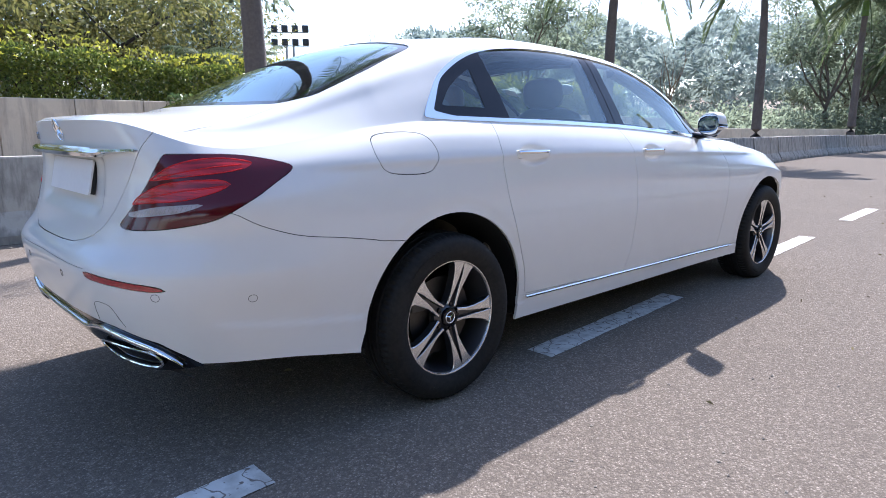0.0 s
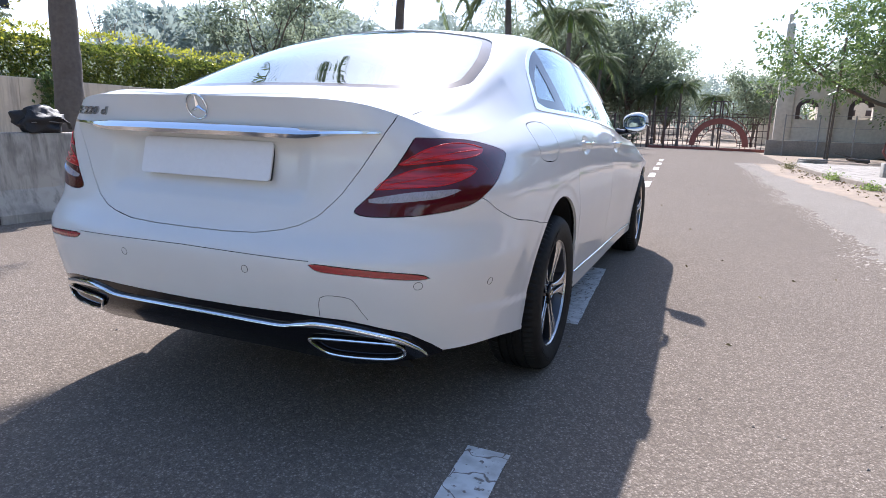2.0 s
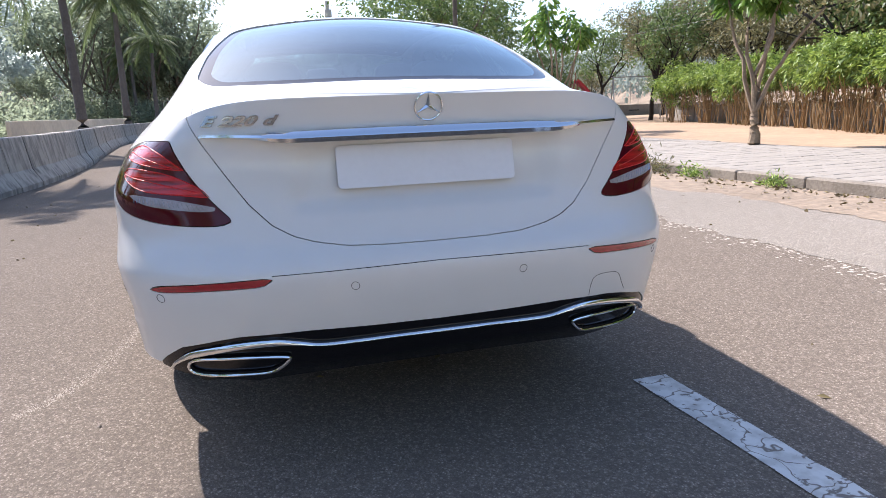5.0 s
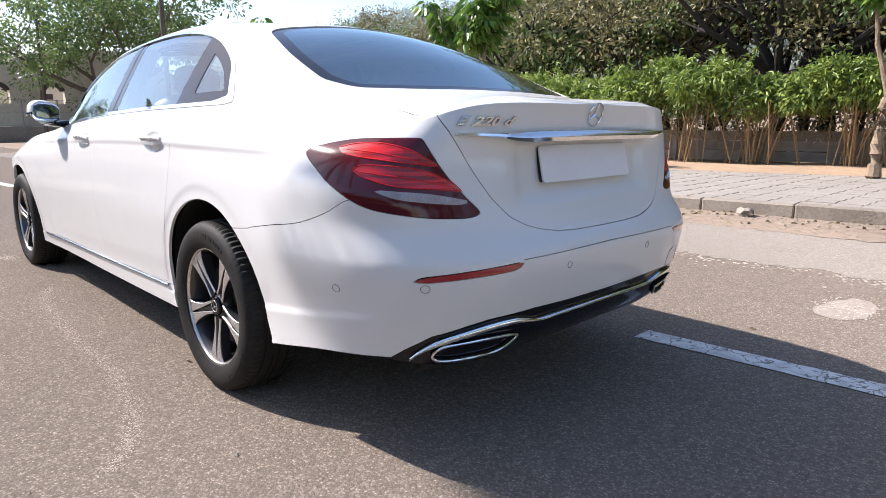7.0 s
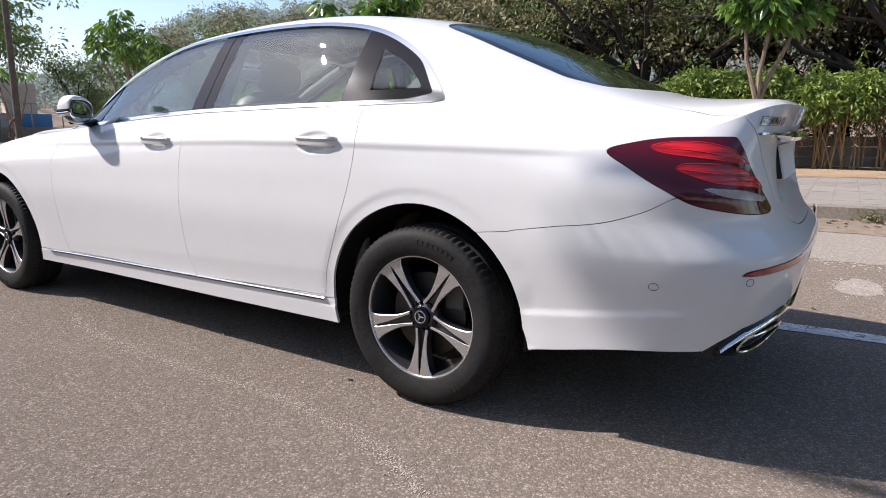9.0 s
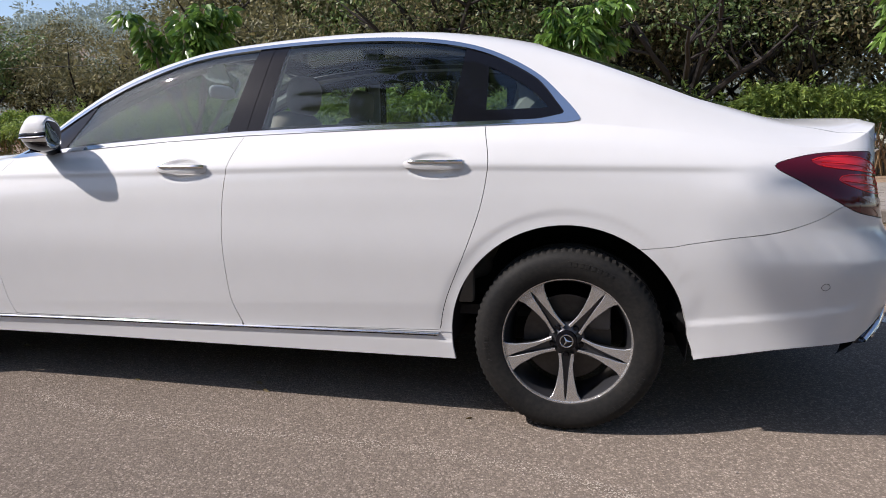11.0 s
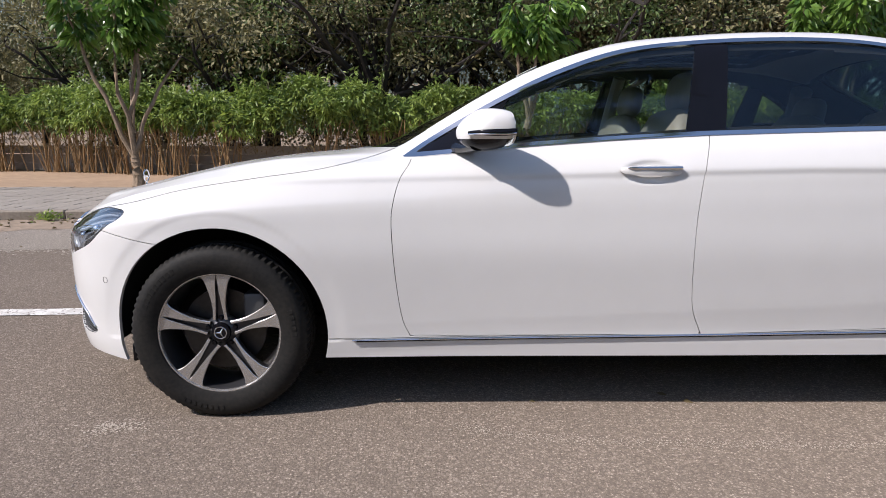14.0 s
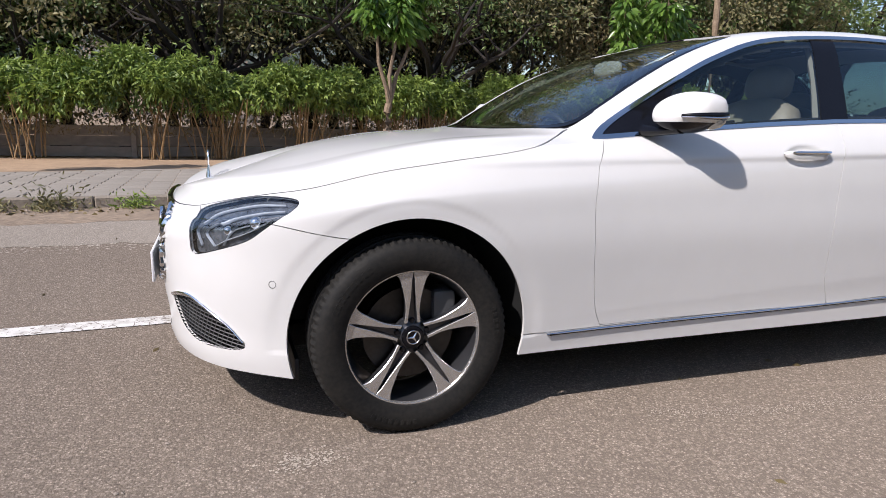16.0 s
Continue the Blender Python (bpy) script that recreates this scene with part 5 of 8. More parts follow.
# door handles
for sd in (1, -1):
    for yh, zh, dz in ((1.487, 0.944, 0.006), (0.470, 0.957, 0.002)):
        bm = bmesh.new()
        rows = []
        for t in np.linspace(-1, 1, 17):
            y = yh + t * 0.113
            base, m = SK.on(y + (0.0 if abs(t) < 0.99 else 0.0), zh, 0.0)
            out = np.interp(abs(t), [0, 0.6, 0.9, 1.0], [0.024, 0.021, 0.012, 0.003])
            x_ref = SK.on(yh - 0.125, zh)[0][0]
            h = np.interp(t, [-1, -0.8, 0.3, 0.9, 1.0], [0.012, 0.019, 0.018, 0.012, 0.004])
            xo = x_ref - 0.004 + out
            rows.append([(sd * xx, y, zh + z) for xx, z in ((xo - 0.016, h), (xo - 0.003, h), (xo, h * 0.35), (xo, -h * 0.35), (xo - 0.003, -h), (xo - 0.016, -h), (xo - 0.016, h))])
        add_grid(bm, rows, sd < 0)
        hd = part("door_handle", bm, PAINT, next(o for o in car.children if o.name.startswith("front_door" if yh > 1 else "rear_door") and o.data.vertices[0].co.x * sd > 0), "white pull handle with a chrome strip")
        bm = bmesh.new()
        add_tube(bm, [(sd * (SK.on(yh - 0.125, zh)[0][0] + np.interp(abs(t), [0, 0.7, 0.95], [0.0195, 0.0165, 0.008])), yh + t * 0.113, zh + 0.009) for t in np.linspace(-0.95, 0.8, 12)], [0.0065] * 11 + [0.002], 6)
        part("handle_strip", bm, CHROME, hd)

# mirrors
for sd in (1, -1):
    cx, cy, cz = 0.932, 2.096, 1.088
    shape = lambda y, z: y * (1 - 0.42 * smooth01((z + 0.01) / 0.075)) if y > 0 else y
    for name, mt, lo, hi in (("mirror_housing", PAINT, 1.056, 9), ("mirror_underside", BLACK_GLOSS, 0, 1.056)):
        bm = bmesh.new()
        add_blob(bm, (0, 0, 0), (0.090, 0.080, 0.073), wob=0, sub=4, power=2.9)
        for v in bm.verts:
            v.co.z *= 1 - 0.22 * smooth01((0.02 - v.co.x) / 0.12)
            if v.co.z < 0:
                v.co.z *= 1 - 0.78 * smooth01((v.co.x + 0.01) / 0.10)
            v.co.y = shape(max(v.co.y * (1.25 if v.co.y < 0 else 1.0), -0.062), v.co.z)
            v.co.y -= 0.48 * v.co.x
        bmesh.ops.bisect_plane(bm, geom=bm.verts[:] + bm.edges[:] + bm.faces[:], plane_co=(0, 0, 1.056 - cz), plane_no=(0, 0, 1), clear_inner=(lo > 1), clear_outer=(lo < 1))
        for v in bm.verts:
            v.co = (sd * (cx + v.co.x), cy + v.co.y, cz + v.co.z)
        if sd < 0:
            bmesh.ops.reverse_faces(bm, faces=bm.faces[:])
        if lo > 1:
            mh = part(name, bm, mt, car, "white mirror housing")
        else:
            part(name, bm, mt, mh)
    bm = bmesh.new()
    pts = []
    for t in np.linspace(-1.35, 1.15, 24):
        c, s = math.cos(t), math.sin(t)
        r = (abs(c) ** 2.9 + abs(s) ** 2.9) ** (-1 / 2.9)
        x, y = 0.091 * c * r, 0.081 * s * r
        y = max(y * (1.25 if y < 0 else 1.0), -0.062) - 0.48 * x
        pts.append((sd * (cx + x), cy + y, 1.078 + 0.008 * smooth01((-t) / 1.2)))
    add_tube(bm, pts, [0.003 + 0.009 * math.sin(math.pi * (k + 1.0) / 26) for k in range(24)], 8, flat=0.35)
    part("indicator", bm, BLACK_GLOSS, mh)
    bm = bmesh.new()
    add_tube(bm, [(p[0] + sd * 0.0025, p[1], p[2] - 0.006) for p in pts], 0.0032, 6)
    part("mirror_trim", bm, CHROME, mh)
    bm = bmesh.new()
    add_blob(bm, (0, 0, 0), (0.080, 0.006, 0.058), wob=0, sub=3, power=3)
    for v in bm.verts:
        v.co = (sd * (cx + v.co.x), cy - 0.063 + v.co.y - 0.48 * v.co.x, cz + v.co.z * (1 - 0.22 * smooth01((0.02 - v.co.x) / 0.12)))
    part("mirror_glass", bm, MIRROR, mh)
    bm = bmesh.new()
    add_tube(bm, [(sd * 0.800, 2.17, 1.022), (sd * 0.86, 2.15, 1.020), (sd * 0.93, 2.12, 1.036)], [0.045, 0.030, 0.030], 10, flat=1.0, up=(0, 0, 1))
    for v in bm.verts:
        v.co.z = 1.024 + (v.co.z - 1.024) * 0.55
    part("mirror_arm", bm, BLACK_GLOSS, mh)

# ---- wheels ----
TYRE_R, HALF = 0.336, 0.112


def make_wheel():
    w = empty("wheel", "", "")
    bm = bmesh.new()
    prof = [(0.226, 0.088), (0.232, 0.100), (0.250, 0.108), (0.275, 0.1135), (0.298, 0.1115), (0.314, 0.105), (0.3245, 0.096), (0.3315, 0.084)]
    tread = [(0.3345, 0.070), (0.3350, 0.056), (0.327, 0.054), (0.327, 0.046), (0.3358, 0.044), (0.3362, 0.018), (0.328, 0.016), (0.328, 0.006), (0.3364, 0.004)]
    full = prof + tread + [(r, -a) for r, a in (prof + tread)[::-1]]
    n = 160
    rows = add_lathe(bm, full, n, "x")
    for i, row in enumerate(rows):
        r, a = full[i]
        if 0.318 < r < 0.3352 and abs(a) > 0.05:
            for k in range(0, n, 2):
                v = row[k]
                s = (r - 0.006) / r
                v.co.y *= s
                v.co.z *= s
    tyre = part("tyre", bm, RUBBER, w, "worn black rubber tyre")
    bm = bmesh.new()
    for a0, cnt in ((0.55, 9), (2.6, 8), (4.7, 5)):
        for k in range(cnt):
            t = a0 + k * 0.075
            mm = Matrix.Rotation(t, 4, "X")
            add_box(bm, 0.1115, 0.1145, 0.276, 0.292, -0.006, 0.006, 0, mm)
    tagged(part("sidewall_lettering", bm, RUBBER, tyre), kind="stuff")
    bm = bmesh.new()
    add_lathe(bm, [(0.2228, 0.078), (0.2250, 0.0885), (0.2290, 0.0900), (0.2305, 0.0925), (0.2290, 0.0955), (0.2255, 0.0950), (0.2225, 0.0905), (0.2215, 0.080)], 96, "x")
    part("rim", bm, WHEEL_FACE, w, "silver alloy rim edge")
    bm = bmesh.new()
    add_lathe(bm, [(0.2225, 0.086), (0.2155, 0.070), (0.208, 0.02), (0.200, -0.05), (0.214, -0.09), (0.224, -0.095)], 72, "x")
    part("rim_barrel", bm, GREY_ALLOY, w)
    half = spline([(0.03, 0.030), (0.058, 0.0275), (0.085, 0.0245), (0.12, 0.0265), (0.16, 0.0340), (0.19, 0.0420), (0.208, 0.0500), (0.218, 0.0600), (0.226, 0.070)], 0.015)
    face = spline([(0.03, 0.074), (0.08, 0.078), (0.15, 0.086), (0.19, 0.0895), (0.226, 0.0895)], 0.03)
    slot = spline([(0.03, 0.0175), (0.07, 0.0145), (0.11, 0.0100), (0.15, 0.0068), (0.20, 0.0042), (0.208, 0.0034), (0.213, 0.0), (0.226, 0.0)], 0.006)
    for k in range(5):
        rot = Matrix.Rotation(k * 2 * math.pi / 5, 4, "X")
        for sg in (1, -1):
            bm = bmesh.new()
            rows = []
            for r in np.concatenate([np.linspace(0.048, 0.200, 18), np.linspace(0.204, 0.2245, 9)]):
                h, x, s = float(half(r)), float(face(r)), float(slot(r))
                b = 0.0028
                sec = [(x - 0.044, h - 0.006), (x - 0.012, h - 0.0005), (x - b, h), (x, h - b), (x, s + 0.0015), (x - 0.0015, s), (x - 0.018, s * 0.75)]
                rows.append([(a, r, sg * c) for a, c in sec])
            add_grid(bm, rows, sg > 0)
            for f in bm.faces:
                d = [v.co.x - float(face(v.co.y)) for v in f.verts]
                f.material_index = 1 if min(d) < -0.0032 else 0
            bmesh.ops.transform(bm, matrix=rot, verts=bm.verts[:])
            part("spoke", bm, WHEEL_FACE, w).data.materials.append(GREY_ALLOY)
        bm = bmesh.new()
        add_grid(bm, [[(float(face(r)) - 0.016, r, c) for c in (-0.018, 0.018)] for r in np.linspace(0.05, 0.214, 8)])
        bmesh.ops.transform(bm, matrix=rot, verts=bm.verts[:])
        part("spoke_groove", bm, GREY_ALLOY, w)
        bm = bmesh.new()
        add_lathe(bm, [(0.0, 0.070), (0.0075, 0.070), (0.0080, 0.062), (0.0115, 0.060)], 12, "x")
        bmesh.ops.transform(bm, matrix=rot @ Matrix.Translation((0, 0.0535, 0)), verts=bm.verts[:])
        part("wheel_bolt", bm, BLACK_GLOSS, w)
    bm = bmesh.new()
    add_lathe(bm, [(0.064, 0.040), (0.063, 0.058), (0.046, 0.062), (0.037, 0.070)], 48, "x")
    part("hub", bm, GREY_ALLOY, w)
    bm = bmesh.new()
    add_lathe(bm, [(0.0375, 0.066), (0.0375, 0.078), (0.0355, 0.082), (0.031, 0.0835), (0.0, 0.084)], 40, "x")
    cap = part("hub_cap", bm, BLACK_GLOSS, w)
    bm = bmesh.new()
    add_lathe(bm, [(0.0225 + 0.0022 * math.cos(t), 0.0845 + 0.0015 * math.sin(t)) for t in np.linspace(0, 2 * math.pi, 7)[:-1]], 32, "x", True)
    for k in range(3):
        a = math.pi / 2 + k * 2 * math.pi / 3
        d, s = Vector((0, math.cos(a), math.sin(a))), Vector((0, -math.sin(a), math.cos(a)))
        q = [bm.verts.new(p + Vector((0.085, 0, 0))) for p in (s * 0.004, d * 0.022, -s * 0.004, Vector((0.002, 0, 0)))]
        bm.faces.new((q[0], q[1], q[3]))
        bm.faces.new((q[1], q[2], q[3]))
    part("cap_badge", bm, CHROME, cap, smooth=False)
    bm = bmesh.new()
    add_lathe(bm, [(0.060, 0.022), (0.157, 0.022), (0.157, -0.004), (0.060, -0.004)], 48, "x")
    part("brake_disc", bm, surface("brake_steel", (0.09, 0.085, 0.08), 0.45, metal=1.0, vary=0.3), w)
    return w


proto = make_wheel()
ANGLES = {(1, 0.0): 71, (1, 3.079): 88, (-1, 0.0): 270, (-1, 3.079): 91}
first = True
for (sd, y), a in ANGLES.items():
    m = Matrix.Translation((sd * (0.816 if y < 1 else 0.805), y - (0.006 if y < 1 else 0.0), 0.3285 if y < 1 else 0.3385)) @ Matrix.Rotation(0 if sd > 0 else math.pi, 4, "Z") @ Matrix.Rotation(radians(a), 4, "X")
    w = proto if first else copy_thing(proto, m)
    first = False
    w.matrix_world = m
    w.parent = car
    cal = bmesh.new()
    add_box(cal, sd * 0.80 - 0.05, sd * 0.80 + 0.05, y - 0.16, y - 0.08, 0.36, 0.48, 0.012)
    part("brake_caliper", cal, surface("caliper_grey", (0.12, 0.12, 0.12), 0.5, metal=0.5), car)
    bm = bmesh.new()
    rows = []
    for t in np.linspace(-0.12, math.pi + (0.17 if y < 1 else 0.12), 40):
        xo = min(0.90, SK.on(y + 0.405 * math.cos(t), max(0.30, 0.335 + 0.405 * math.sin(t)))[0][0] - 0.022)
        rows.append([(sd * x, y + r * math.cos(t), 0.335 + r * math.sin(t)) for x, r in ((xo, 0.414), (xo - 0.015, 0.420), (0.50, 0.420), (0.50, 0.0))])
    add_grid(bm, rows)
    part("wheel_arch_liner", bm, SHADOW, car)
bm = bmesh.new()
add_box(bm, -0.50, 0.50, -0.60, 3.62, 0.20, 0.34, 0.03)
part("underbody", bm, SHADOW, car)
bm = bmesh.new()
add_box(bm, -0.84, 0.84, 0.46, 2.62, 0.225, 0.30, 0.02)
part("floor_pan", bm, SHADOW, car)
for sd in (1, -1):
    bm = bmesh.new()
    add_box(bm, sd * 0.66 - 0.14, sd * 0.66 + 0.14, 3.44, 3.455, 0.198, 0.27, 0.004)
    part("splash_guard", bm, BLACK, car)
bm = bmesh.new()
add_box(bm, -0.79, 0.79, -0.90, -0.38, 0.335, 0.45, 0.04)
part("rear_tray", bm, SHADOW, car)

# ---- inside the car ----
panel("headlining", roof, HEADLINING, car, offset=-0.035, flange=0.0)
bm = bmesh.new()
add_box(bm, -0.70, 0.70, 0.0, 2.5, 0.36, 0.40)
part("cabin_floor", bm, DARK_TRIM, car)
bm = bmesh.new()
add_box(bm, -0.72, 0.72, 2.0, 2.52, 0.72, 0.985, 0.06, None, 3)
dash = part("dashboard", bm, DARK_TRIM, car)
bm = bmesh.new()
add_box(bm, -0.64, 0.64, -0.62, -0.18, 0.98, 1.045, 0.02)
part("parcel_shelf", bm, DARK_TRIM, car)
for sd in (1, -1):
    bm = bmesh.new()
    add_box(bm, sd * 0.745 - 0.02, sd * 0.745 + 0.02, 0.35, 2.25, 0.42, 1.03, 0.015)
    part("door_card", bm, BEIGE, car)
    bm = bmesh.new()
    add_tube(bm, [(sd * 0.66, 2.28, 1.05), (sd * 0.625, 2.0, 1.21), (sd * 0.59, 1.75, 1.32), (sd * 0.555, 1.58, 1.38)], 0.035, 8)
    part("pillar_lining", bm, HEADLINING, car)
    bm = bmesh.new()
    add_tube(bm, [(sd * 0.74, 1.24, 1.04), (sd * 0.67, 1.21, 1.25), (sd * 0.60, 1.19, 1.40)], 0.035, 8)
    part("pillar_lining", bm, HEADLINING, car)
    bm = bmesh.new()
    add_tube(bm, [(sd * 0.68, 0.22, 1.06), (sd * 0.60, 0.14, 1.18), (sd * 0.50, 0.17, 1.32)], 0.06, 8)
    part("pillar_lining", bm, HEADLINING, car)
for x in (0.38, -0.38):
    for name, yb, zb in (("front_seat", 1.30, 0.55), ("rear_seat", 0.30, 0.55)):
        bm = bmesh.new()
        add_blob(bm, (x, yb + 0.30, zb), (0.27, 0.29, 0.10), 1, 0.02, 3, 4.0)
        seat = part(name, bm, BEIGE, car, "beige leather seat")
        bm = bmesh.new()
        add_blob(bm, (x, yb, zb + 0.30), (0.26, 0.085, 0.34), 2, 0.02, 3, 3.6, Matrix.Rotation(radians(14), 3, "X"))
        part("backrest", bm, BEIGE, seat)
        bm = bmesh.new()
        add_blob(bm, (x, yb - 0.11, zb + 0.70 - (0.06 if "rear" in name else 0)), (0.125, 0.05, 0.085), 3, 0.02, 3, 3.0, Matrix.Rotation(radians(8), 3, "X"))
        part("headrest", bm, BEIGE, seat)
bm = bmesh.new()
add_lathe(bm, [(0.185 + 0.014 * math.cos(t), 0.014 * math.sin(t)) for t in np.linspace(0, 2 * math.pi, 9)[:-1]], 40, "y", True)
add_blob(bm, (0, 0.01, 0), (0.08, 0.025, 0.06), wob=0)
for a in (0, math.pi, -math.pi / 2):
    add_tube(bm, [(0.05 * math.cos(a), 0.01, 0.05 * math.sin(a)), (0.18 * math.cos(a), 0, 0.18 * math.sin(a))], 0.016, 6)
bmesh.ops.transform(bm, matrix=Matrix.Translation((0.38, 1.86, 0.92)) @ Matrix.Rotation(radians(-22), 4, "X"), verts=bm.verts[:])
part("steering_wheel", bm, DARK_TRIM, car)
bm = bmesh.new()
add_blob(bm, (0.0, 1.83, 1.315), (0.115, 0.018, 0.036), wob=0, sub=3, power=3)
part("interior_mirror", bm, surface("light_grey_plastic", (0.5, 0.5, 0.48), 0.5), car)
bm = bmesh.new()
add_box(bm, -0.06, 0.06, -0.045, 0.045, -0.001, 0.001)
bmesh.ops.transform(bm, matrix=Matrix.Translation((-0.475, 1.895, 1.318)) @ Matrix.Rotation(radians(10), 4, "Y") @ Matrix.Rotation(radians(-26), 4, "X"), verts=bm.verts[:])
part("sticker", bm, surface("sticker_paper", (0.75, 0.76, 0.72), 0.6), car, "small pale paper sticker")

# ---- the ground ----
rng = np.random.default_rng(7)


def quick(name, verts, faces, material, parent=None, label="", smooth=False):
    me = bpy.data.meshes.new(name)
    me.from_pydata([tuple(map(float, v)) for v in verts], [], faces)
    if smooth:
        me.polygons.foreach_set("use_smooth", [True] * len(faces))
    return link(name, me, material, parent, label)


def structure(ob, label, category):
    return tagged(ob, label, category, kind="structure")


def sheet(name, left, right, ys, material, z=0.0, label="", category="road", cross=6, wave=0.0):
    """A strip of ground between two side lines."""
    V, F = [], []
    for y in ys:
        for k in range(cross + 1):
            x = left(y) + (right(y) - left(y)) * k / cross
            V.append((x, y, z + wave * noise.noise(Vector((x * 0.6, y * 0.6, 0)))))
    for i in range(len(ys) - 1):
        for k in range(cross):
            a = i * (cross + 1) + k
            F.append((a, a + 1, a + cross + 2, a + cross + 1))
    return structure(quick(name, V, F, material, smooth=True), label, category)


kerb_x = lambda y: 5.72 - 0.10 * y if y < 18 else 3.92 - 0.02 * (y - 18)
back_x = lambda y: 9.25 + 0.26 * max(7 - y, 0) + 0.0 * y
barrier_x = spline([(-30, -5.6), (-6, -5.0), (0, -4.72), (4, -4.42), (8, -4.25), (12, -4.4), (18, -5.2), (25, -6.1), (37, -6.4), (46, -6.6)], 0.6)
G = 420
bm = bmesh.new()
N = 60
gx = np.sign(np.linspace(-1, 1, N)) * np.abs(np.linspace(-1, 1, N)) ** 2.2 * G
rows = []
for y in gx + 20:
    row = []
    for x in gx:
        far = max(0.0, x - 34) * 0.0
        h = -0.03
        d = math.hypot(x * 0.9, (y - 20) * 0.8)
        h += 26 * smooth01((x - 42) / 70) * smooth01((y + 40) / 60) * smooth01((1.85 - y / max(x, 1.0)) / 0.6) * (0.8 + 0.4 * noise.noise(Vector((x * 0.02, y * 0.02, 3))))
        h += 4 * smooth01((-24 - x) / 45) * smooth01((y - 2) / 40) * (0.8 + 0.5 * noise.noise(Vector((x * 0.03, y * 0.03, 8))))
        h += 7 * smooth01((y - 95) / 80)
        row.append((x, y, h))
    rows.append(row)
add_grid(bm, rows)
structure(part("ground", bm, EARTH), "bare dry earth rising to wooded hills", "ground")
HILL = np.array(rows)


def hill_z(x, y):
    i = int(np.clip(np.searchsorted(gx + 20, y) - 1, 0, N - 2))
    j = int(np.clip(np.searchsorted(gx, x) - 1, 0, N - 2))
    fy = (y - 20 - gx[i]) / (gx[i + 1] - gx[i])
    fx = (x - gx[j]) / (gx[j + 1] - gx[j])
    z = HILL[:, :, 2]
    return float((z[i, j] * (1 - fx) + z[i, j + 1] * fx) * (1 - fy) + (z[i + 1, j] * (1 - fx) + z[i + 1, j + 1] * fx) * fy)


ys = np.concatenate([np.arange(-40, -8, 4), np.arange(-8, 26, 1.0), np.arange(26, 47, 3)])
sheet("road", lambda y: float(barrier_x(y)) - 0.3, lambda y: kerb_x(y) + 0.05, ys, ASPHALT, 0.0, "worn grey-brown asphalt road with dusty grit")
rag = lambda y, k: 0.16 * noise.noise(Vector((k, y * 1.7, 5))) + 0.10 * noise.noise(Vector((k, y * 4.3, 8))) + 0.06 * noise.noise(Vector((k, y * 11, 2)))
edge_in = lambda y: 3.05 - 0.045 * y + 0.22 * noise.noise(Vector((0, y * 0.5, 5))) + rag(y, 0.0)
edge_out = lambda y: kerb_x(y) - 1.0 + 0.22 * noise.noise(Vector((3, y * 0.7, 1))) + 0.8 * rag(y, 4.0)
fine_y = np.arange(-16, 24, 0.05)
sheet("road_shoulder", edge_in, edge_out, fine_y, PALE_ROAD, 0.0025, "pale worn strip of broken road surface", "road")
sheet("gutter_dirt", lambda y: edge_out(y) - 0.12 + 0.1 * noise.noise(Vector((9, y * 1.3, 1))), lambda y: kerb_x(y) + 0.03, fine_y, EARTH, 0.0045, "brown dirt lying along the kerb", "dirt", wave=0.006)
sheet("sand", lambda y: back_x(y) - 0.02, lambda y: 40 + 0 * y, np.arange(-30, 60, 2.0), SAND, 0.10, "sandy playground earth", "sand", cross=24, wave=0.06)
sheet("gate_dirt", lambda y: 1.6 + 0.15 * (30 - y) + 3.0 * rag(y * 0.6, 7.0), lambda y: max(9.2, back_x(y) + 0.4) if y > 25 else 9.2, np.arange(19, 42, 0.08), EARTH, 0.006, "dry dirt by the gate", "dirt", wave=0.01)
sheet("planter_earth", lambda y: -8.45, lambda y: float(barrier_x(y)) - 0.35, np.arange(-20, 46, 1.5), EARTH, 0.30, "dry earth and litter behind the barrier", "ground", cross=6, wave=0.08)

# lane marks: seven dashes with cracked, worn paint
for k, y0 in enumerate((-5.4, -2.315, 0.655, 3.70, 6.72, 9.75, 12.8, 15.85, 18.9, 21.95)):
    V, F = [], []
    xm = lambda y: 0.870 - 0.062 * y
    n = 24
    for i in range(n + 1):
        y = y0 + 1.48 * i / n
        j = 0.008 * noise.noise(Vector((k * 3.1, y * 9, 1)))
        q = 0.008 * noise.noise(Vector((k * 3.1, y * 9, 7)))
        V += [(xm(y) - 0.072 + j, y, 0.0045), (xm(y) + 0.072 + q, y, 0.0045)]
    for i in range(n):
        F.append((2 * i, 2 * i + 1, 2 * i + 3, 2 * i + 2))
    tagged(quick("lane_dash", V, F, ROAD_PAINT), "worn white dash of road paint on the asphalt", "road mark", "lane dashes", "structure")

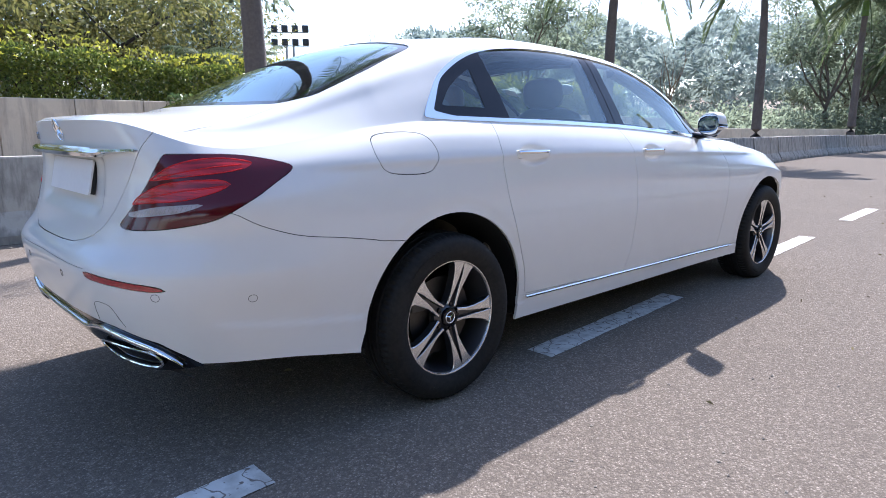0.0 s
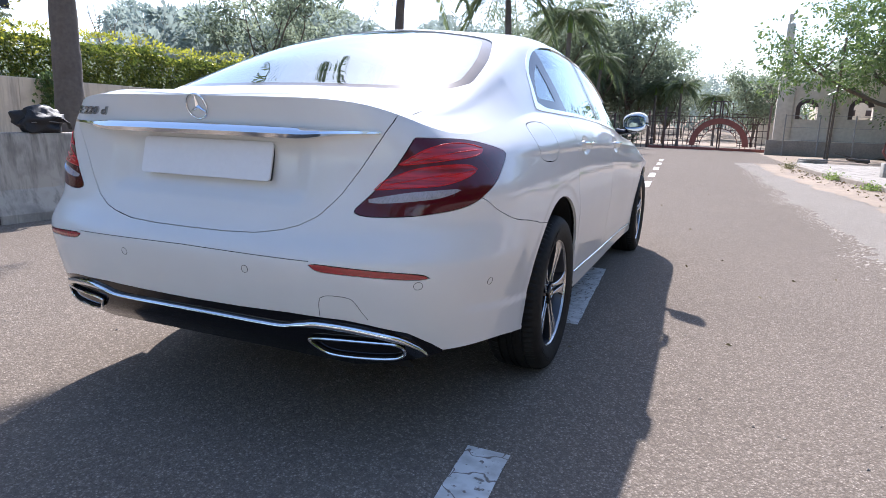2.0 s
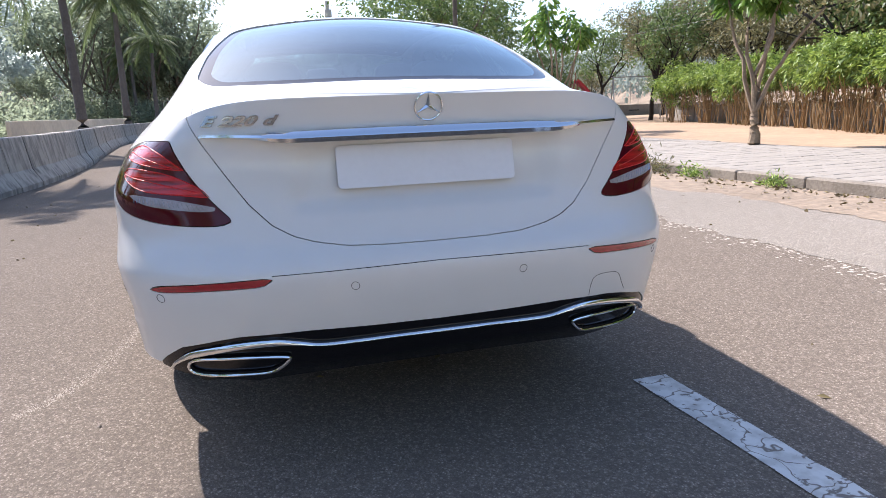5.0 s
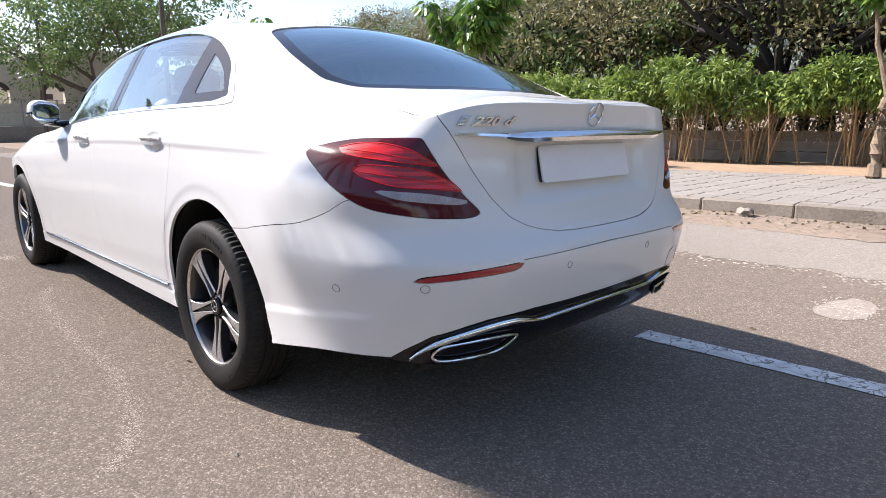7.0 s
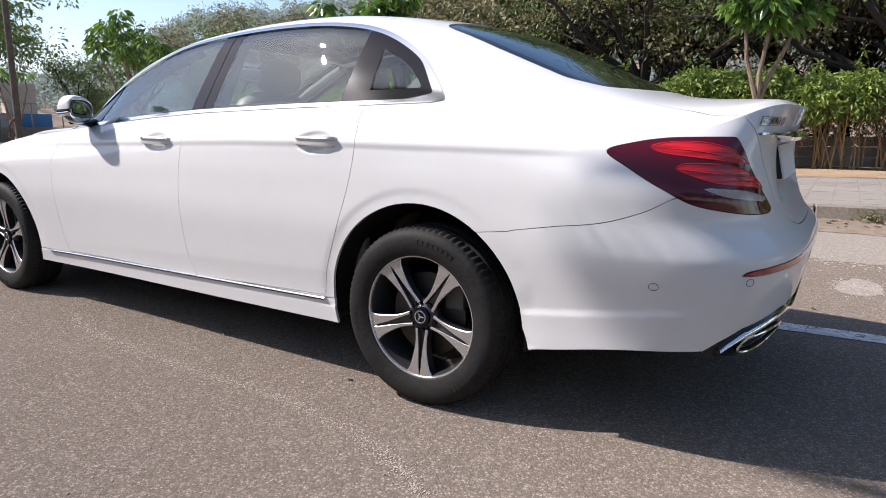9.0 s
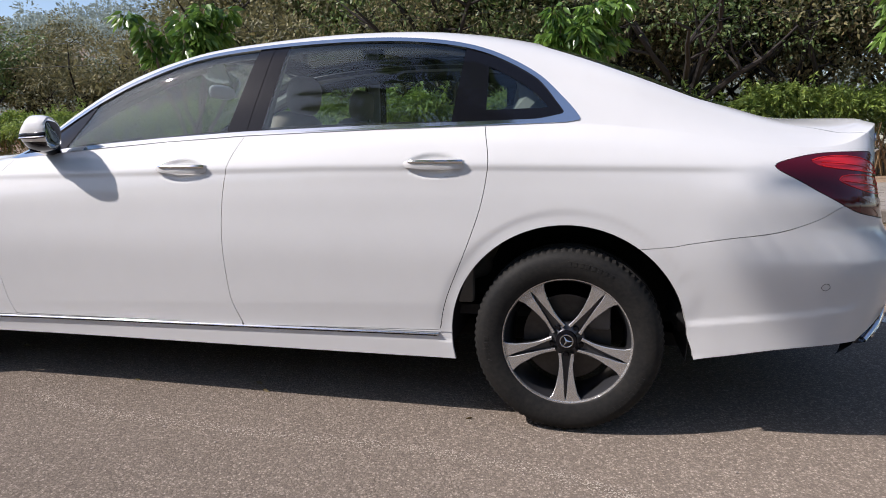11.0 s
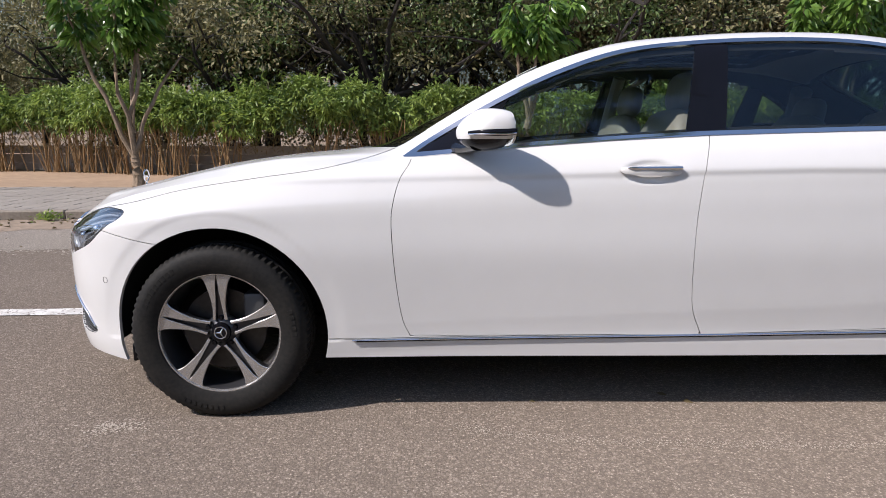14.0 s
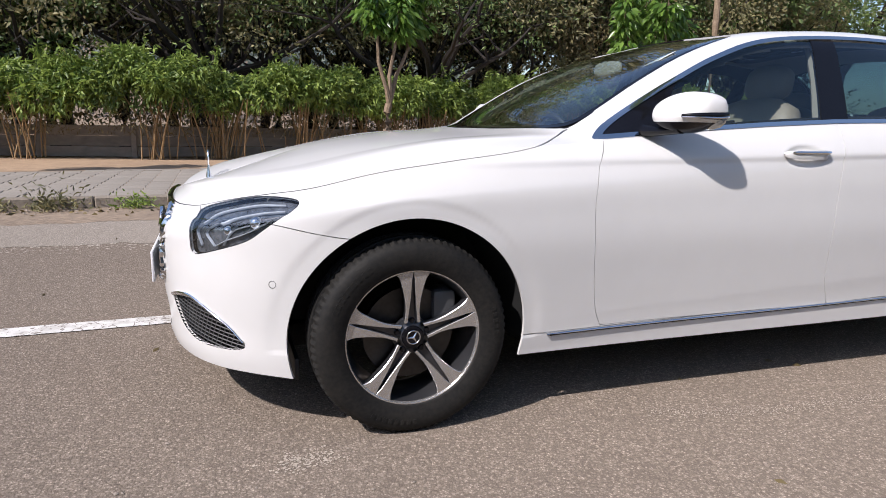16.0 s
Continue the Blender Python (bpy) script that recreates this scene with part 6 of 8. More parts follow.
# pale scuffs and spills on the road
def stain(name, pts, label, ragged=0.03, n=40):
    """A flat irregular patch inside a soft outline."""
    ln = rounded(pts, True, 10)
    V = []
    for i, (x, y) in enumerate(ln):
        j = ragged * noise.noise(Vector((x * 9, y * 9, 2)))
        V.append((x + j, y + j * 0.7, 0.0019))
    structure(quick(name, V, [list(range(len(V)))], SPILL), label, "stain")
def flecks(name, n, place, size, label):
    """A faint mark made of many tiny flat specks of dust."""
    V, F = [], []
    for i in range(n):
        x, y = place()
        r, a = size * random.uniform(0.4, 1.5), random.uniform(0, 6.3)
        b = len(V)
        V += [(x + r * random.uniform(0.5, 1.2) * math.cos(a + k * 1.257), y + r * random.uniform(0.5, 1.2) * math.sin(a + k * 1.257), 0.0016 + 0.0004 * (i % 3)) for k in range(5)]
        F.append((b, b + 1, b + 2, b + 3, b + 4))
    tagged(quick(name, V, F, DUST), label, "dust mark", kind="stuff")


def along(path, wide):
    P_ = rounded(path, False, 14)
    def place():
        f = random.uniform(0, len(P_) - 1.001)
        k = int(f)
        p = P_[k] + (P_[k + 1] - P_[k]) * (f - k)
        return p[0] + random.gauss(0, wide), p[1] + random.gauss(0, wide * 0.5)
    return place


flecks("road_crumbs", 5200, lambda: (lambda y: (edge_in(y) + random.gauss(0, 0.13), y))(random.uniform(-6, 18)), 0.013, "pale crumbs along the worn strip's edge")
stain("dried_spill", [(1.90, -1.40), (2.02, -1.29), (2.22, -1.30), (2.42, -1.37), (2.45, -1.47), (2.28, -1.55), (2.05, -1.53)], "pale dried spill on the asphalt", 0.05)
flecks("dust_spill", 700, lambda: (2.18 + random.gauss(0, 0.13), -1.42 + random.gauss(0, 0.085)), 0.006, "pale crumbs round a dried spill")
flecks("scuff", 240, lambda: (-0.99 + random.gauss(0, 0.028), 3.45 + random.gauss(0, 0.06)), 0.0042, "small pale scuff on the asphalt")
flecks("tyre_scuff", 2300, along([(-0.99, 2.2), (-1.09, 1.88), (-1.13, 1.45), (-1.15, 1.0), (-1.155, 0.52), (-1.21, 0.1), (-1.30, -0.18), (-1.42, -0.38)], 0.020), 0.0024, "thin pale tyre scuff curving over the asphalt")

# kerb stones and pavement slabs
pav = empty("pavement", "raised footpath of pale concrete slabs behind a worn kerb", "pavement", kind="structure")
sheet_ob = sheet("pavement_bed", lambda y: kerb_x(y) + 0.14, back_x, np.arange(-20, 25, 1.0), EARTH, 0.1315, "joint sand under the slabs", "pavement")


def slab(name, w, d, h, bev, material):
    bm = bmesh.new()
    add_box(bm, -w / 2, w / 2, -d / 2, d / 2, -h, 0, bev, segs=1)
    me = bpy.data.meshes.new(name)
    bm.to_mesh(me)
    bm.free()
    me.materials.append(material)
    return me


kerb_me = slab("kerb_stone", 0.15, 0.997, 0.18, 0.016, KERB)
kerb = empty("kerb", "worn concrete kerb stones along the footpath", "kerb", kind="structure")
for k in range(44):
    y = -20 + k * 1.0 + 0.5
    if y > 23:
        break
    o = new("kerb_stone", kerb_me)
    o.parent = kerb
    o.matrix_world = pose(kerb_x(y) + 0.075, y, 0.146 + 0.005 * random.uniform(-1, 1), random.uniform(-0.3, 0.3), random.uniform(-1, 1), math.degrees(math.atan(0.10)) + random.uniform(-0.5, 0.5))
paver_me = slab("paver", 0.294, 0.294, 0.05, 0.005, PAVER)
V, F, cnt = [], [], 0
for r in range(126):
    y = -14 + r * 0.302
    x0 = kerb_x(y) + 0.16
    x1 = back_x(y) - 0.05
    c = 0
    while x0 + c * 0.302 + 0.3 < x1:
        x = x0 + c * 0.302 + 0.15
        c += 1
        tz = 0.140 + 0.0025 * random.uniform(-1, 1)
        if 1.0 < y < 7.8 and cnt < 300 and x < 9.3:
            o = new("paver", paver_me)
            o.parent = pav
            o.matrix_world = pose(x, y, tz, random.uniform(-0.4, 0.4), random.uniform(-0.4, 0.4), 5.7)
            cnt += 1
        else:
            b = len(V)
            m = pose(x, y, tz, random.uniform(-0.4, 0.4), random.uniform(-0.4, 0.4), 5.7)
            V += [m @ Vector(q) for q in ((-0.146, -0.146, 0), (0.146, -0.146, 0), (0.146, 0.146, 0), (-0.146, 0.146, 0), (-0.146, -0.146, -0.03), (0.146, -0.146, -0.03), (0.146, 0.146, -0.03), (-0.146, 0.146, -0.03))]
            F += [(b, b + 1, b + 2, b + 3), (b, b + 4, b + 5, b + 1), (b + 1, b + 5, b + 6, b + 2), (b + 2, b + 6, b + 7, b + 3), (b + 3, b + 7, b + 4, b)]
tagged(quick("far_pavers", V, F, PAVER, pav), kind="stuff")

# loose grit, stones and litter on the road
def pebbles(name, n, place, size, material, label, category="gravel"):
    V, F = [], []
    for i in range(n):
        x, y, z = place()
        s = size * random.uniform(0.4, 1.6)
        b = len(V)
        pts = [Vector((random.uniform(.6, 1.2) * c, random.uniform(.6, 1.2) * d, random.uniform(0.4, 0.9) * e)) * s for c, d, e in ((1, 0, 0.3), (0, 1, 0.3), (-1, 0, 0.3), (0, -1, 0.3), (0, 0, 1.0))]
        a = random.uniform(0, 6.3)
        V += [Vector((x, y, z)) + Matrix.Rotation(a, 3, "Z") @ p for p in pts] + [Vector((x, y, z))]
        F += [(b, b + 1, b + 4), (b + 1, b + 2, b + 4), (b + 2, b + 3, b + 4), (b + 3, b, b + 4)]
    return tagged(quick(name, V, F, material), label, category, kind="stuff")
pebbles("grit", 2600, lambda: (random.uniform(-4.2, 4.6), random.uniform(-3, 14), 0.001), 0.0055, ROCK, "loose grit scattered over the asphalt")
pebbles("kerb_gravel", 1500, lambda: (lambda y: (kerb_x(y) - abs(random.gauss(0, 0.28)), y, 0.010))(random.uniform(-8, 20)), 0.013, ROCK, "stones and crumbs of earth along the kerb")
pebbles("barrier_gravel", 500, lambda: (lambda y: (float(barrier_x(y)) + abs(random.gauss(0, 0.3)), y, 0.002))(random.uniform(-3, 20)), 0.014, ROCK, "stones and litter at the foot of the barrier")


def rock(x, y, z, r, seed):
    bm = bmesh.new()
    add_blob(bm, (0, 0, r[2] * 0.6), r, seed, 0.6, 2, 2.4)
    o = part("stone", bm, ROCK)
    o.matrix_world = pose(x, y, z, 0, 0, seed * 40)
    return tagged(o, "rough brown stone lying by the kerb", "stone", "loose stones")
rock(5.50, 0.43, 0.0, (0.13, 0.09, 0.065), 1)
rock(5.2, 9.6, 0.0, (0.07, 0.05, 0.03), 2)
rock(5.0, -2.2, 0.0, (0.06, 0.05, 0.03), 3)
rock(-4.25, 6.3, 0.0, (0.09, 0.06, 0.04), 4)

# ---- leaves, trees and hedges ----
def leaf_mesh(name, at, out, length, width, material, parent=None, label="", droop=0.0, kind=""):
    """Many folded leaves: at places, pointing along out."""
    n = len(at)
    d = out / np.maximum(np.linalg.norm(out, axis=1, keepdims=True), 1e-9)
    d = d + np.array((0, 0, -droop)) * rng.uniform(0.5, 1.2, (n, 1))
    d /= np.linalg.norm(d, axis=1, keepdims=True)
    r = rng.normal(size=(n, 3))
    s = np.cross(d, r)
    s /= np.maximum(np.linalg.norm(s, axis=1, keepdims=True), 1e-9)
    up = np.cross(s, d)
    L = length * rng.uniform(0.65, 1.25, (n, 1))
    W = width * rng.uniform(0.7, 1.2, (n, 1))
    p0 = at
    p1 = at + d * L * 0.45 + s * W * 0.5 + up * W * 0.18
    p2 = at + d * L - np.array((0, 0, 1)) * L * 0.12
    p3 = at + d * L * 0.45 - s * W * 0.5 + up * W * 0.18
    V = np.stack([p0, p1, p2, p3], 1).reshape(-1, 3)
    me = bpy.data.meshes.new(name)
    me.vertices.add(4 * n)
    me.vertices.foreach_set("co", V.astype(np.float32).ravel())
    me.loops.add(6 * n)
    k = np.arange(n)[:, None] * 4
    me.loops.foreach_set("vertex_index", (k + np.array([[0, 1, 2, 0, 2, 3]])).astype(np.int32).ravel())
    me.polygons.add(2 * n)
    me.polygons.foreach_set("loop_start", np.arange(0, 6 * n, 3).astype(np.int32))
    me.update(calc_edges=True)
    ob = link(name, me, material, parent, label)
    if kind:
        ob["kind"] = kind
    return ob


def limb(bm, a, b, r0, r1, bend=0.15, n=6, sides=7):
    """A crooked tapering branch; returns its points."""
    a, b = Vector(a), Vector(b)
    L = (b - a).length
    off = Vector((random.uniform(-1, 1), random.uniform(-1, 1), random.uniform(-0.4, 0.6))) * L * bend
    pts = []
    for i in range(n + 1):
        t = i / n
        p = a.lerp(b, t) + off * math.sin(math.pi * t) + Vector((random.uniform(-1, 1), random.uniform(-1, 1), random.uniform(-1, 1))) * L * 0.02 * (0 < i < n)
        pts.append(p)
    add_tube(bm, pts, [r0 + (r1 - r0) * i / n for i in range(n + 1)], sides)
    return pts


def tree(name, label, height, trunk_h, spread, trunk_r, leaves, leaf=(0.10, 0.05), mats=(BARK, LEAF_TREE), limbs=6, droop=0.2, flat=0.6, stems=1, group="", clumps=5, clump_r=0.55):
    """A tree at the origin: trunk, limbs, and a crown of leafy clumps with gaps."""
    root = empty(name, label, "tree", group)
    bm = bmesh.new()
    tips = []
    for s in range(stems):
        lean = Vector((random.uniform(-1, 1), random.uniform(-1, 1), 0)) * (0.10 if stems == 1 else 0.32) * trunk_h
        foot = Vector((random.uniform(-1, 1), random.uniform(-1, 1), 0)) * (0 if stems == 1 else 0.12)
        top = foot + lean + Vector((0, 0, trunk_h))
        add_tube(bm, [foot + Vector((0, 0, -0.2)), foot + Vector((0, 0, 0.12))], [trunk_r * 1.5, trunk_r * 1.1], 9)
        pts = limb(bm, foot, top, trunk_r, trunk_r * 0.7, 0.06, 7, 9)
        for k in range(limbs):
            a = 2 * math.pi * (k + random.uniform(-0.3, 0.3)) / limbs
            reach = spread * random.uniform(0.5, 1.0)
            rise = (height - trunk_h) * random.uniform(0.35, 0.95)
            end = top + Vector((math.cos(a) * reach, math.sin(a) * reach, rise))
            start = pts[-1].lerp(pts[-3], random.random() * 0.8)
            lp = limb(bm, start, end, trunk_r * 0.5, trunk_r * 0.12, 0.18, 6, 6)
            tips.append(lp[-1])
            for j in range(3):
                q = lp[random.randint(2, 5)]
                e2 = q + Vector((random.uniform(-1, 1), random.uniform(-1, 1), random.uniform(0.0, 1))) * spread * 0.42
                limb(bm, q, e2, trunk_r * 0.2, trunk_r * 0.05, 0.2, 4, 5)
                tips.append(e2)
    part("trunk", bm, mats[0], root)
    at, out = [], []
    per = max(1, leaves // (len(tips) * clumps))
    for t in tips:
        for c in range(clumps):
            cc = np.array(t) + rng.normal(size=3) * np.array((spread * 0.16, spread * 0.16, spread * 0.16 * flat))
            r = clump_r * rng.uniform(0.5, 1.2)
            v = rng.normal(size=(per, 3))
            v /= np.linalg.norm(v, axis=1, keepdims=True)
            rad = r * rng.uniform(0.35, 1.0, (per, 1)) ** 0.6
            at.append(cc + v * rad * np.array((1, 1, flat)))
            out.append(v + np.array((0, 0, 0.2)))
    leaf_mesh("crown", np.concatenate(at), np.concatenate(out), leaf[0], leaf[1], mats[1], root, droop=droop)
    return root


def palm(name, height, fronds=15, length=3.0, seed=0, lean=0.08, hang=1.5, wide=0.020, label="tall palm with a smooth grey trunk and feathery fronds"):
    root = empty(name, label, "palm tree", "palms along the barrier")
    bm = bmesh.new()
    pts, rad = [], []
    for i in range(25):
        t = i / 24
        pts.append((lean * height * t ** 4, 0.0, -0.3 + (height + 0.3) * t))
        rad.append(0.155 * (1 - 0.40 * t) + 0.03 * math.exp(-t * 12) + 0.006 * (i % 2))
    add_tube(bm, pts, rad, 14)
    part("trunk", bm, PALM_BARK, root)
    top = Vector(pts[-1])
    bm = bmesh.new()
    add_tube(bm, [top, top + Vector((0, 0, 0.5)), top + Vector((0, 0, 1.0))], [0.13, 0.11, 0.05], 10)
    part("crownshaft", bm, LEAF_BRIGHT, root)
    for k in range(fronds):
        a = k * 2.399 + seed
        rise = 1.0 - hang * (k / fronds)
        d = Vector((math.cos(a), math.sin(a), 0))
        mid = []
        for i in range(13):
            t = i / 12
            r = length * (t * 0.95)
            z = 0.9 + rise * length * 0.55 * t - (1.15 - 0.35 * rise) * length * 0.52 * t * t
            mid.append(top + d * r * (1 - 0.15 * t * t) + Vector((0, 0, z)))
        bm = bmesh.new()
        add_tube(bm, mid, [0.028 * (1 - 0.85 * i / 12) for i in range(13)], 5)
        side = Vector((-d.y, d.x, 0))
        for i in range(44):
            t = 0.16 + 0.83 * i / 44
            f = t * 12
            j = min(int(f), 11)
            p = mid[j].lerp(mid[j + 1], f - j)
            L = 0.62 * math.sin(math.pi * min(1, t * 0.9 + 0.1)) ** 0.7
            for sg in (1, -1):
                e = p + side * sg * L * 0.72 + d * L * 0.45 + Vector((0, 0, -L * random.uniform(0.30, 0.75)))
                m = p.lerp(e, 0.5) + Vector((0, 0, 0.05))
                w = d * wide
                q = [bm.verts.new(c) for c in (p - w * 0.5, p + w * 0.5, m + w, e, m - w)]
                bm.faces.new((q[0], q[1], q[2], q[4]))
                bm.faces.new((q[4], q[2], q[3]))
        part("frond", bm, LEAF_PALM, root, smooth=False)
    return root


p1 = palm("palm", 5.0, 17, 2.9, 0.4, 0.19)
p1.matrix_world = pose(-5.05, 2.27, 0.3, 0, 0, -53)
p2 = palm("palm", 5.0, 24, 2.2, 1.3, 0.03, 2.1, 0.026, "tall palm with a stout grey trunk and hanging plumes")
p2.matrix_world = pose(-5.85, 20.0, 0.25, 0, 0, 150)
p2.scale = (1.05, 1.05, 1.05)
for x, y, s, a in ((-5.6, 11.0, 1.0, 70), (-7.2, 35.0, 1.40, 300), (-6.9, 43.5, 1.12, 30), (-4.6, 60, 1.0, 90), (0.5, 66, 0.9, 200), (4.5, 70, 0.8, 20), (-9.5, 52, 1.15, 120), (-2.2, 57, 1.0, 260), (-11.0, 4.0, 0.46, 40), (-11.9, 5.4, 0.48, 10)):
    c = copy_thing(p2, pose(x, y, 0.25 if y < 46 else 0.0, 0, 0, a))
    c.scale = (s * 0.9, s * 0.9, s * 0.88)

# ---- left side: barrier, wall, hedge ----
def jersey(length):
    bm = bmesh.new()
    prof = [(-0.30, 0), (-0.30, 0.08), (-0.175, 0.30), (-0.105, 0.80), (-0.095, 0.815), (0.095, 0.815), (0.105, 0.80), (0.175, 0.30), (0.30, 0.08), (0.30, 0)]
    rows = []
    for t in np.linspace(0, 1, 9):
        y = -length / 2 + length * t
        rows.append([(x + 0.006 * noise.noise(Vector((x * 5, y * 3, z * 3))), y, z + 0.006 * noise.noise(Vector((x, y * 4, z)))) for x, z in prof])
    vs = add_grid(bm, rows, True)
    bm.faces.new(vs[0][::-1])
    bm.faces.new(vs[-1])
    me = bpy.data.meshes.new("concrete_barrier")
    bm.to_mesh(me)
    bm.free()
    me.materials.append(BARRIER)
    return me


jm = jersey(0.975)
y = -9.0
while y < 45:
    x = float(barrier_x(y + 0.5))
    sl = (float(barrier_x(y + 1.0)) - float(barrier_x(y)))
    o = tagged(new("concrete_barrier", jm), "stained grey concrete road barrier section in a row", "barrier", "road barrier sections")
    o.matrix_world = pose(x - 0.02 + random.uniform(-0.012, 0.012), y + 0.5, random.uniform(-0.008, 0.004), 0, 0, math.degrees(math.atan(-sl)))
    y += 1.0

wall_l = empty("garden_wall", "cream panel wall behind the barrier with dark vines", "wall", kind="structure")
pm_ = slab("wall_panel", 0.10, 0.988, 1.22, 0.008, WALL_PANEL)
for k in range(27):
    y = -8 + k * 1.0
    o = new("wall_panel", pm_)
    o.parent = wall_l
    o.matrix_world = pose(-8.5 + random.uniform(-0.008, 0.008), y + 0.5, 1.52 - 0.004 * max(0, y - 6) + random.uniform(-0.006, 0.006), 0, random.uniform(-0.4, 0.4), 0)


def hedge(name, path, z0, z1, depth, n, leaf, material, label, lumps=1.0, droop=0.2):
    """A clipped or shaggy hedge along a plan line: leaves over a lumpy volume."""
    P = np.array(path, float)
    seg = np.linalg.norm(np.diff(P, axis=0), axis=1)
    s = np.concatenate([[0], np.cumsum(seg)])
    t = rng.uniform(0, s[-1], n)
    x = np.interp(t, s, P[:, 0])
    y = np.interp(t, s, P[:, 1])
    i = np.clip(np.searchsorted(s, t) - 1, 0, len(seg) - 1)
    tang = (P[i + 1] - P[i]) / seg[i][:, None]
    nor = np.stack([-tang[:, 1], tang[:, 0]], 1)
    a = rng.uniform(-0.25 * math.pi, 1.25 * math.pi, n)
    lump = np.array([0.86 + 0.30 * lumps * noise.noise(Vector((q * 0.55, 0, 1))) + 0.42 * lumps * noise.noise(Vector((q * 1.5, c * 0.9, 4))) for q, c in zip(t.tolist(), a.tolist())])
    r = rng.uniform(0.62, 1.0, n) ** 0.5 * lump
    c, sn = np.cos(a), np.sin(a)
    k = (np.abs(c) ** 3.2 + np.abs(sn) ** 3.2) ** (-1 / 3.2)
    w = c * k * r * depth / 2
    h = (z0 + z1) / 2 + sn * k * r * (z1 - z0) / 2 * 1.1
    at = np.stack([x + nor[:, 0] * w, y + nor[:, 1] * w, h], 1)
    out = np.stack([nor[:, 0] * c, nor[:, 1] * c, sn], 1) + rng.normal(size=(n, 3)) * 0.55
    root = tagged(leaf_mesh(name, at, out, leaf[0], leaf[1], material, droop=droop), label, "hedge", kind="stuff")
    return root


def hedge_core(name, path, z0, z1, depth, material, parent=None):
    """The dark twigs in a hedge's middle."""
    bm = bmesh.new()
    P = np.array(path, float)
    for (ax, ay), (bx, by) in zip(P[:-1], P[1:]):
        L = math.hypot(bx - ax, by - ay)
        for k in range(int(L * 7)):
            f = random.random()
            x, y = ax + (bx - ax) * f, ay + (by - ay) * f
            x += random.uniform(-0.3, 0.3) * depth
            add_tube(bm, [(x, y, z0 - 0.5), (x + random.uniform(-0.2, 0.2), y + random.uniform(-0.25, 0.25), (z0 + z1) / 2), (x + random.uniform(-0.3, 0.3), y + random.uniform(-0.4, 0.4), z1 - 0.15)], [0.012, 0.009, 0.003], 4, caps=False)
    return tagged(part(name, bm, material), "tangle of thin twigs inside a hedge", "twigs", kind="stuff")


L1 = [(-9.15, -9), (-9.15, 4), (-9.15, 17)]
hedge("clipped_hedge", L1, 1.35, 2.22, 1.15, 76000, (0.072, 0.044), LEAF_LEFT, "shaggy sunlit green hedge growing above the cream wall", 0.95)
hedge("hedge_shoots", L1, 1.95, 2.42, 0.9, 7000, (0.085, 0.045), LEAF_SHOOT, "yellow-green young shoots on top of the hedge", 2.0, 0.0)
hedge_core("hedge_twigs", L1, 0.6, 2.0, 0.9, BARK_DARK)
for y in (2.6, 4.45, 8.6, 12.8, 17):
    n = 1100
    at = np.stack([rng.normal(-8.40, 0.035, n), y + rng.normal(0, 0.10, n), rng.uniform(0.35, 1.65, n)], 1)
    tagged(leaf_mesh("wall_vine", at, rng.normal(size=(n, 3)) + np.array((1, 0, -0.4)), 0.07, 0.045, LEAF_TREE, droop=0.4), "dark creeper hanging down the cream wall", "vine", "wall creepers", "stuff")

# the bag left on the barrier
bm = bmesh.new()
add_blob(bm, (0, 0, 0.145), (0.18, 0.29, 0.165), 5, 0.34, 4, 2.4)
for v in bm.verts:
    v.co *= 1 + 0.10 * noise.noise(v.co * 14) + 0.07 * abs(noise.noise(v.co * 26))
    v.co.z = max(v.co.z, 0.0)
bag = empty("bag", "crumpled black bag lying on the concrete barrier", "bag")
part("bag_body", bm, BAG, bag)
bm = bmesh.new()
add_tube(bm, [(0.14, 0.05, 0.16), (0.19, 0.14, 0.20), (0.19, 0.24, 0.13), (0.15, 0.29, 0.06)], 0.012, 6, flat=2.0)
part("strap", bm, BAG, bag)
bm = bmesh.new()
add_tube(bm, [(0.155, -0.2, 0.13), (0.17, 0.0, 0.15), (0.16, 0.2, 0.13)], 0.006, 6)
part("zip", bm, STEEL, bag)
bag.matrix_world = pose(float(barrier_x(1.58)) - 0.02, 1.60, 0.812, 0, 0, 0)
bag.scale = (0.85, 0.80, 0.78)

# ---- right side: plank wall, cane hedge, trees ----
R1 = [(19.0, -22), (16.8, -10), (15.4, -3), (14.3, 1.5), (13.5, 5.5), (13.9, 9.5), (15.3, 13.5), (17.0, 18.5), (17.6, 23.5)]
fence = empty("plank_wall", "low grey wall of concrete planks and posts behind the canes", "wall", kind="structure")
plank_me = slab("plank", 0.05, 1.0, 0.235, 0.008, PLANK)
post_me = slab("post", 0.12, 0.12, 0.98, 0.01, PLANK)
P = np.array(R1)
for (ax, ay), (bx, by) in zip(P[:-1], P[1:]):
    L = math.hypot(bx - ax, by - ay)
    n = max(1, round(L / 1.9))
    ang = math.degrees(math.atan2(by - ay, bx - ax)) - 90
    for k in range(n):
        f0, f1 = k / n, (k + 1) / n
        x, y = ax + (bx - ax) * (f0 + f1) / 2 + 0.55, ay + (by - ay) * (f0 + f1) / 2
        for r in range(3):
            o = new("plank", plank_me)
            o.parent = fence
            o.matrix_world = pose(x, y, 0.36 + r * 0.24 + random.uniform(-0.006, 0.006), 0, random.uniform(-1, 1), ang) @ Matrix.Diagonal((1, L / n - 0.02, 1, 1))
        o = new("post", post_me)
        o.parent = fence
        o.matrix_world = pose(ax + (bx - ax) * f0 + 0.53, ay + (by - ay) * f0, 0.92, 0, 0, ang)
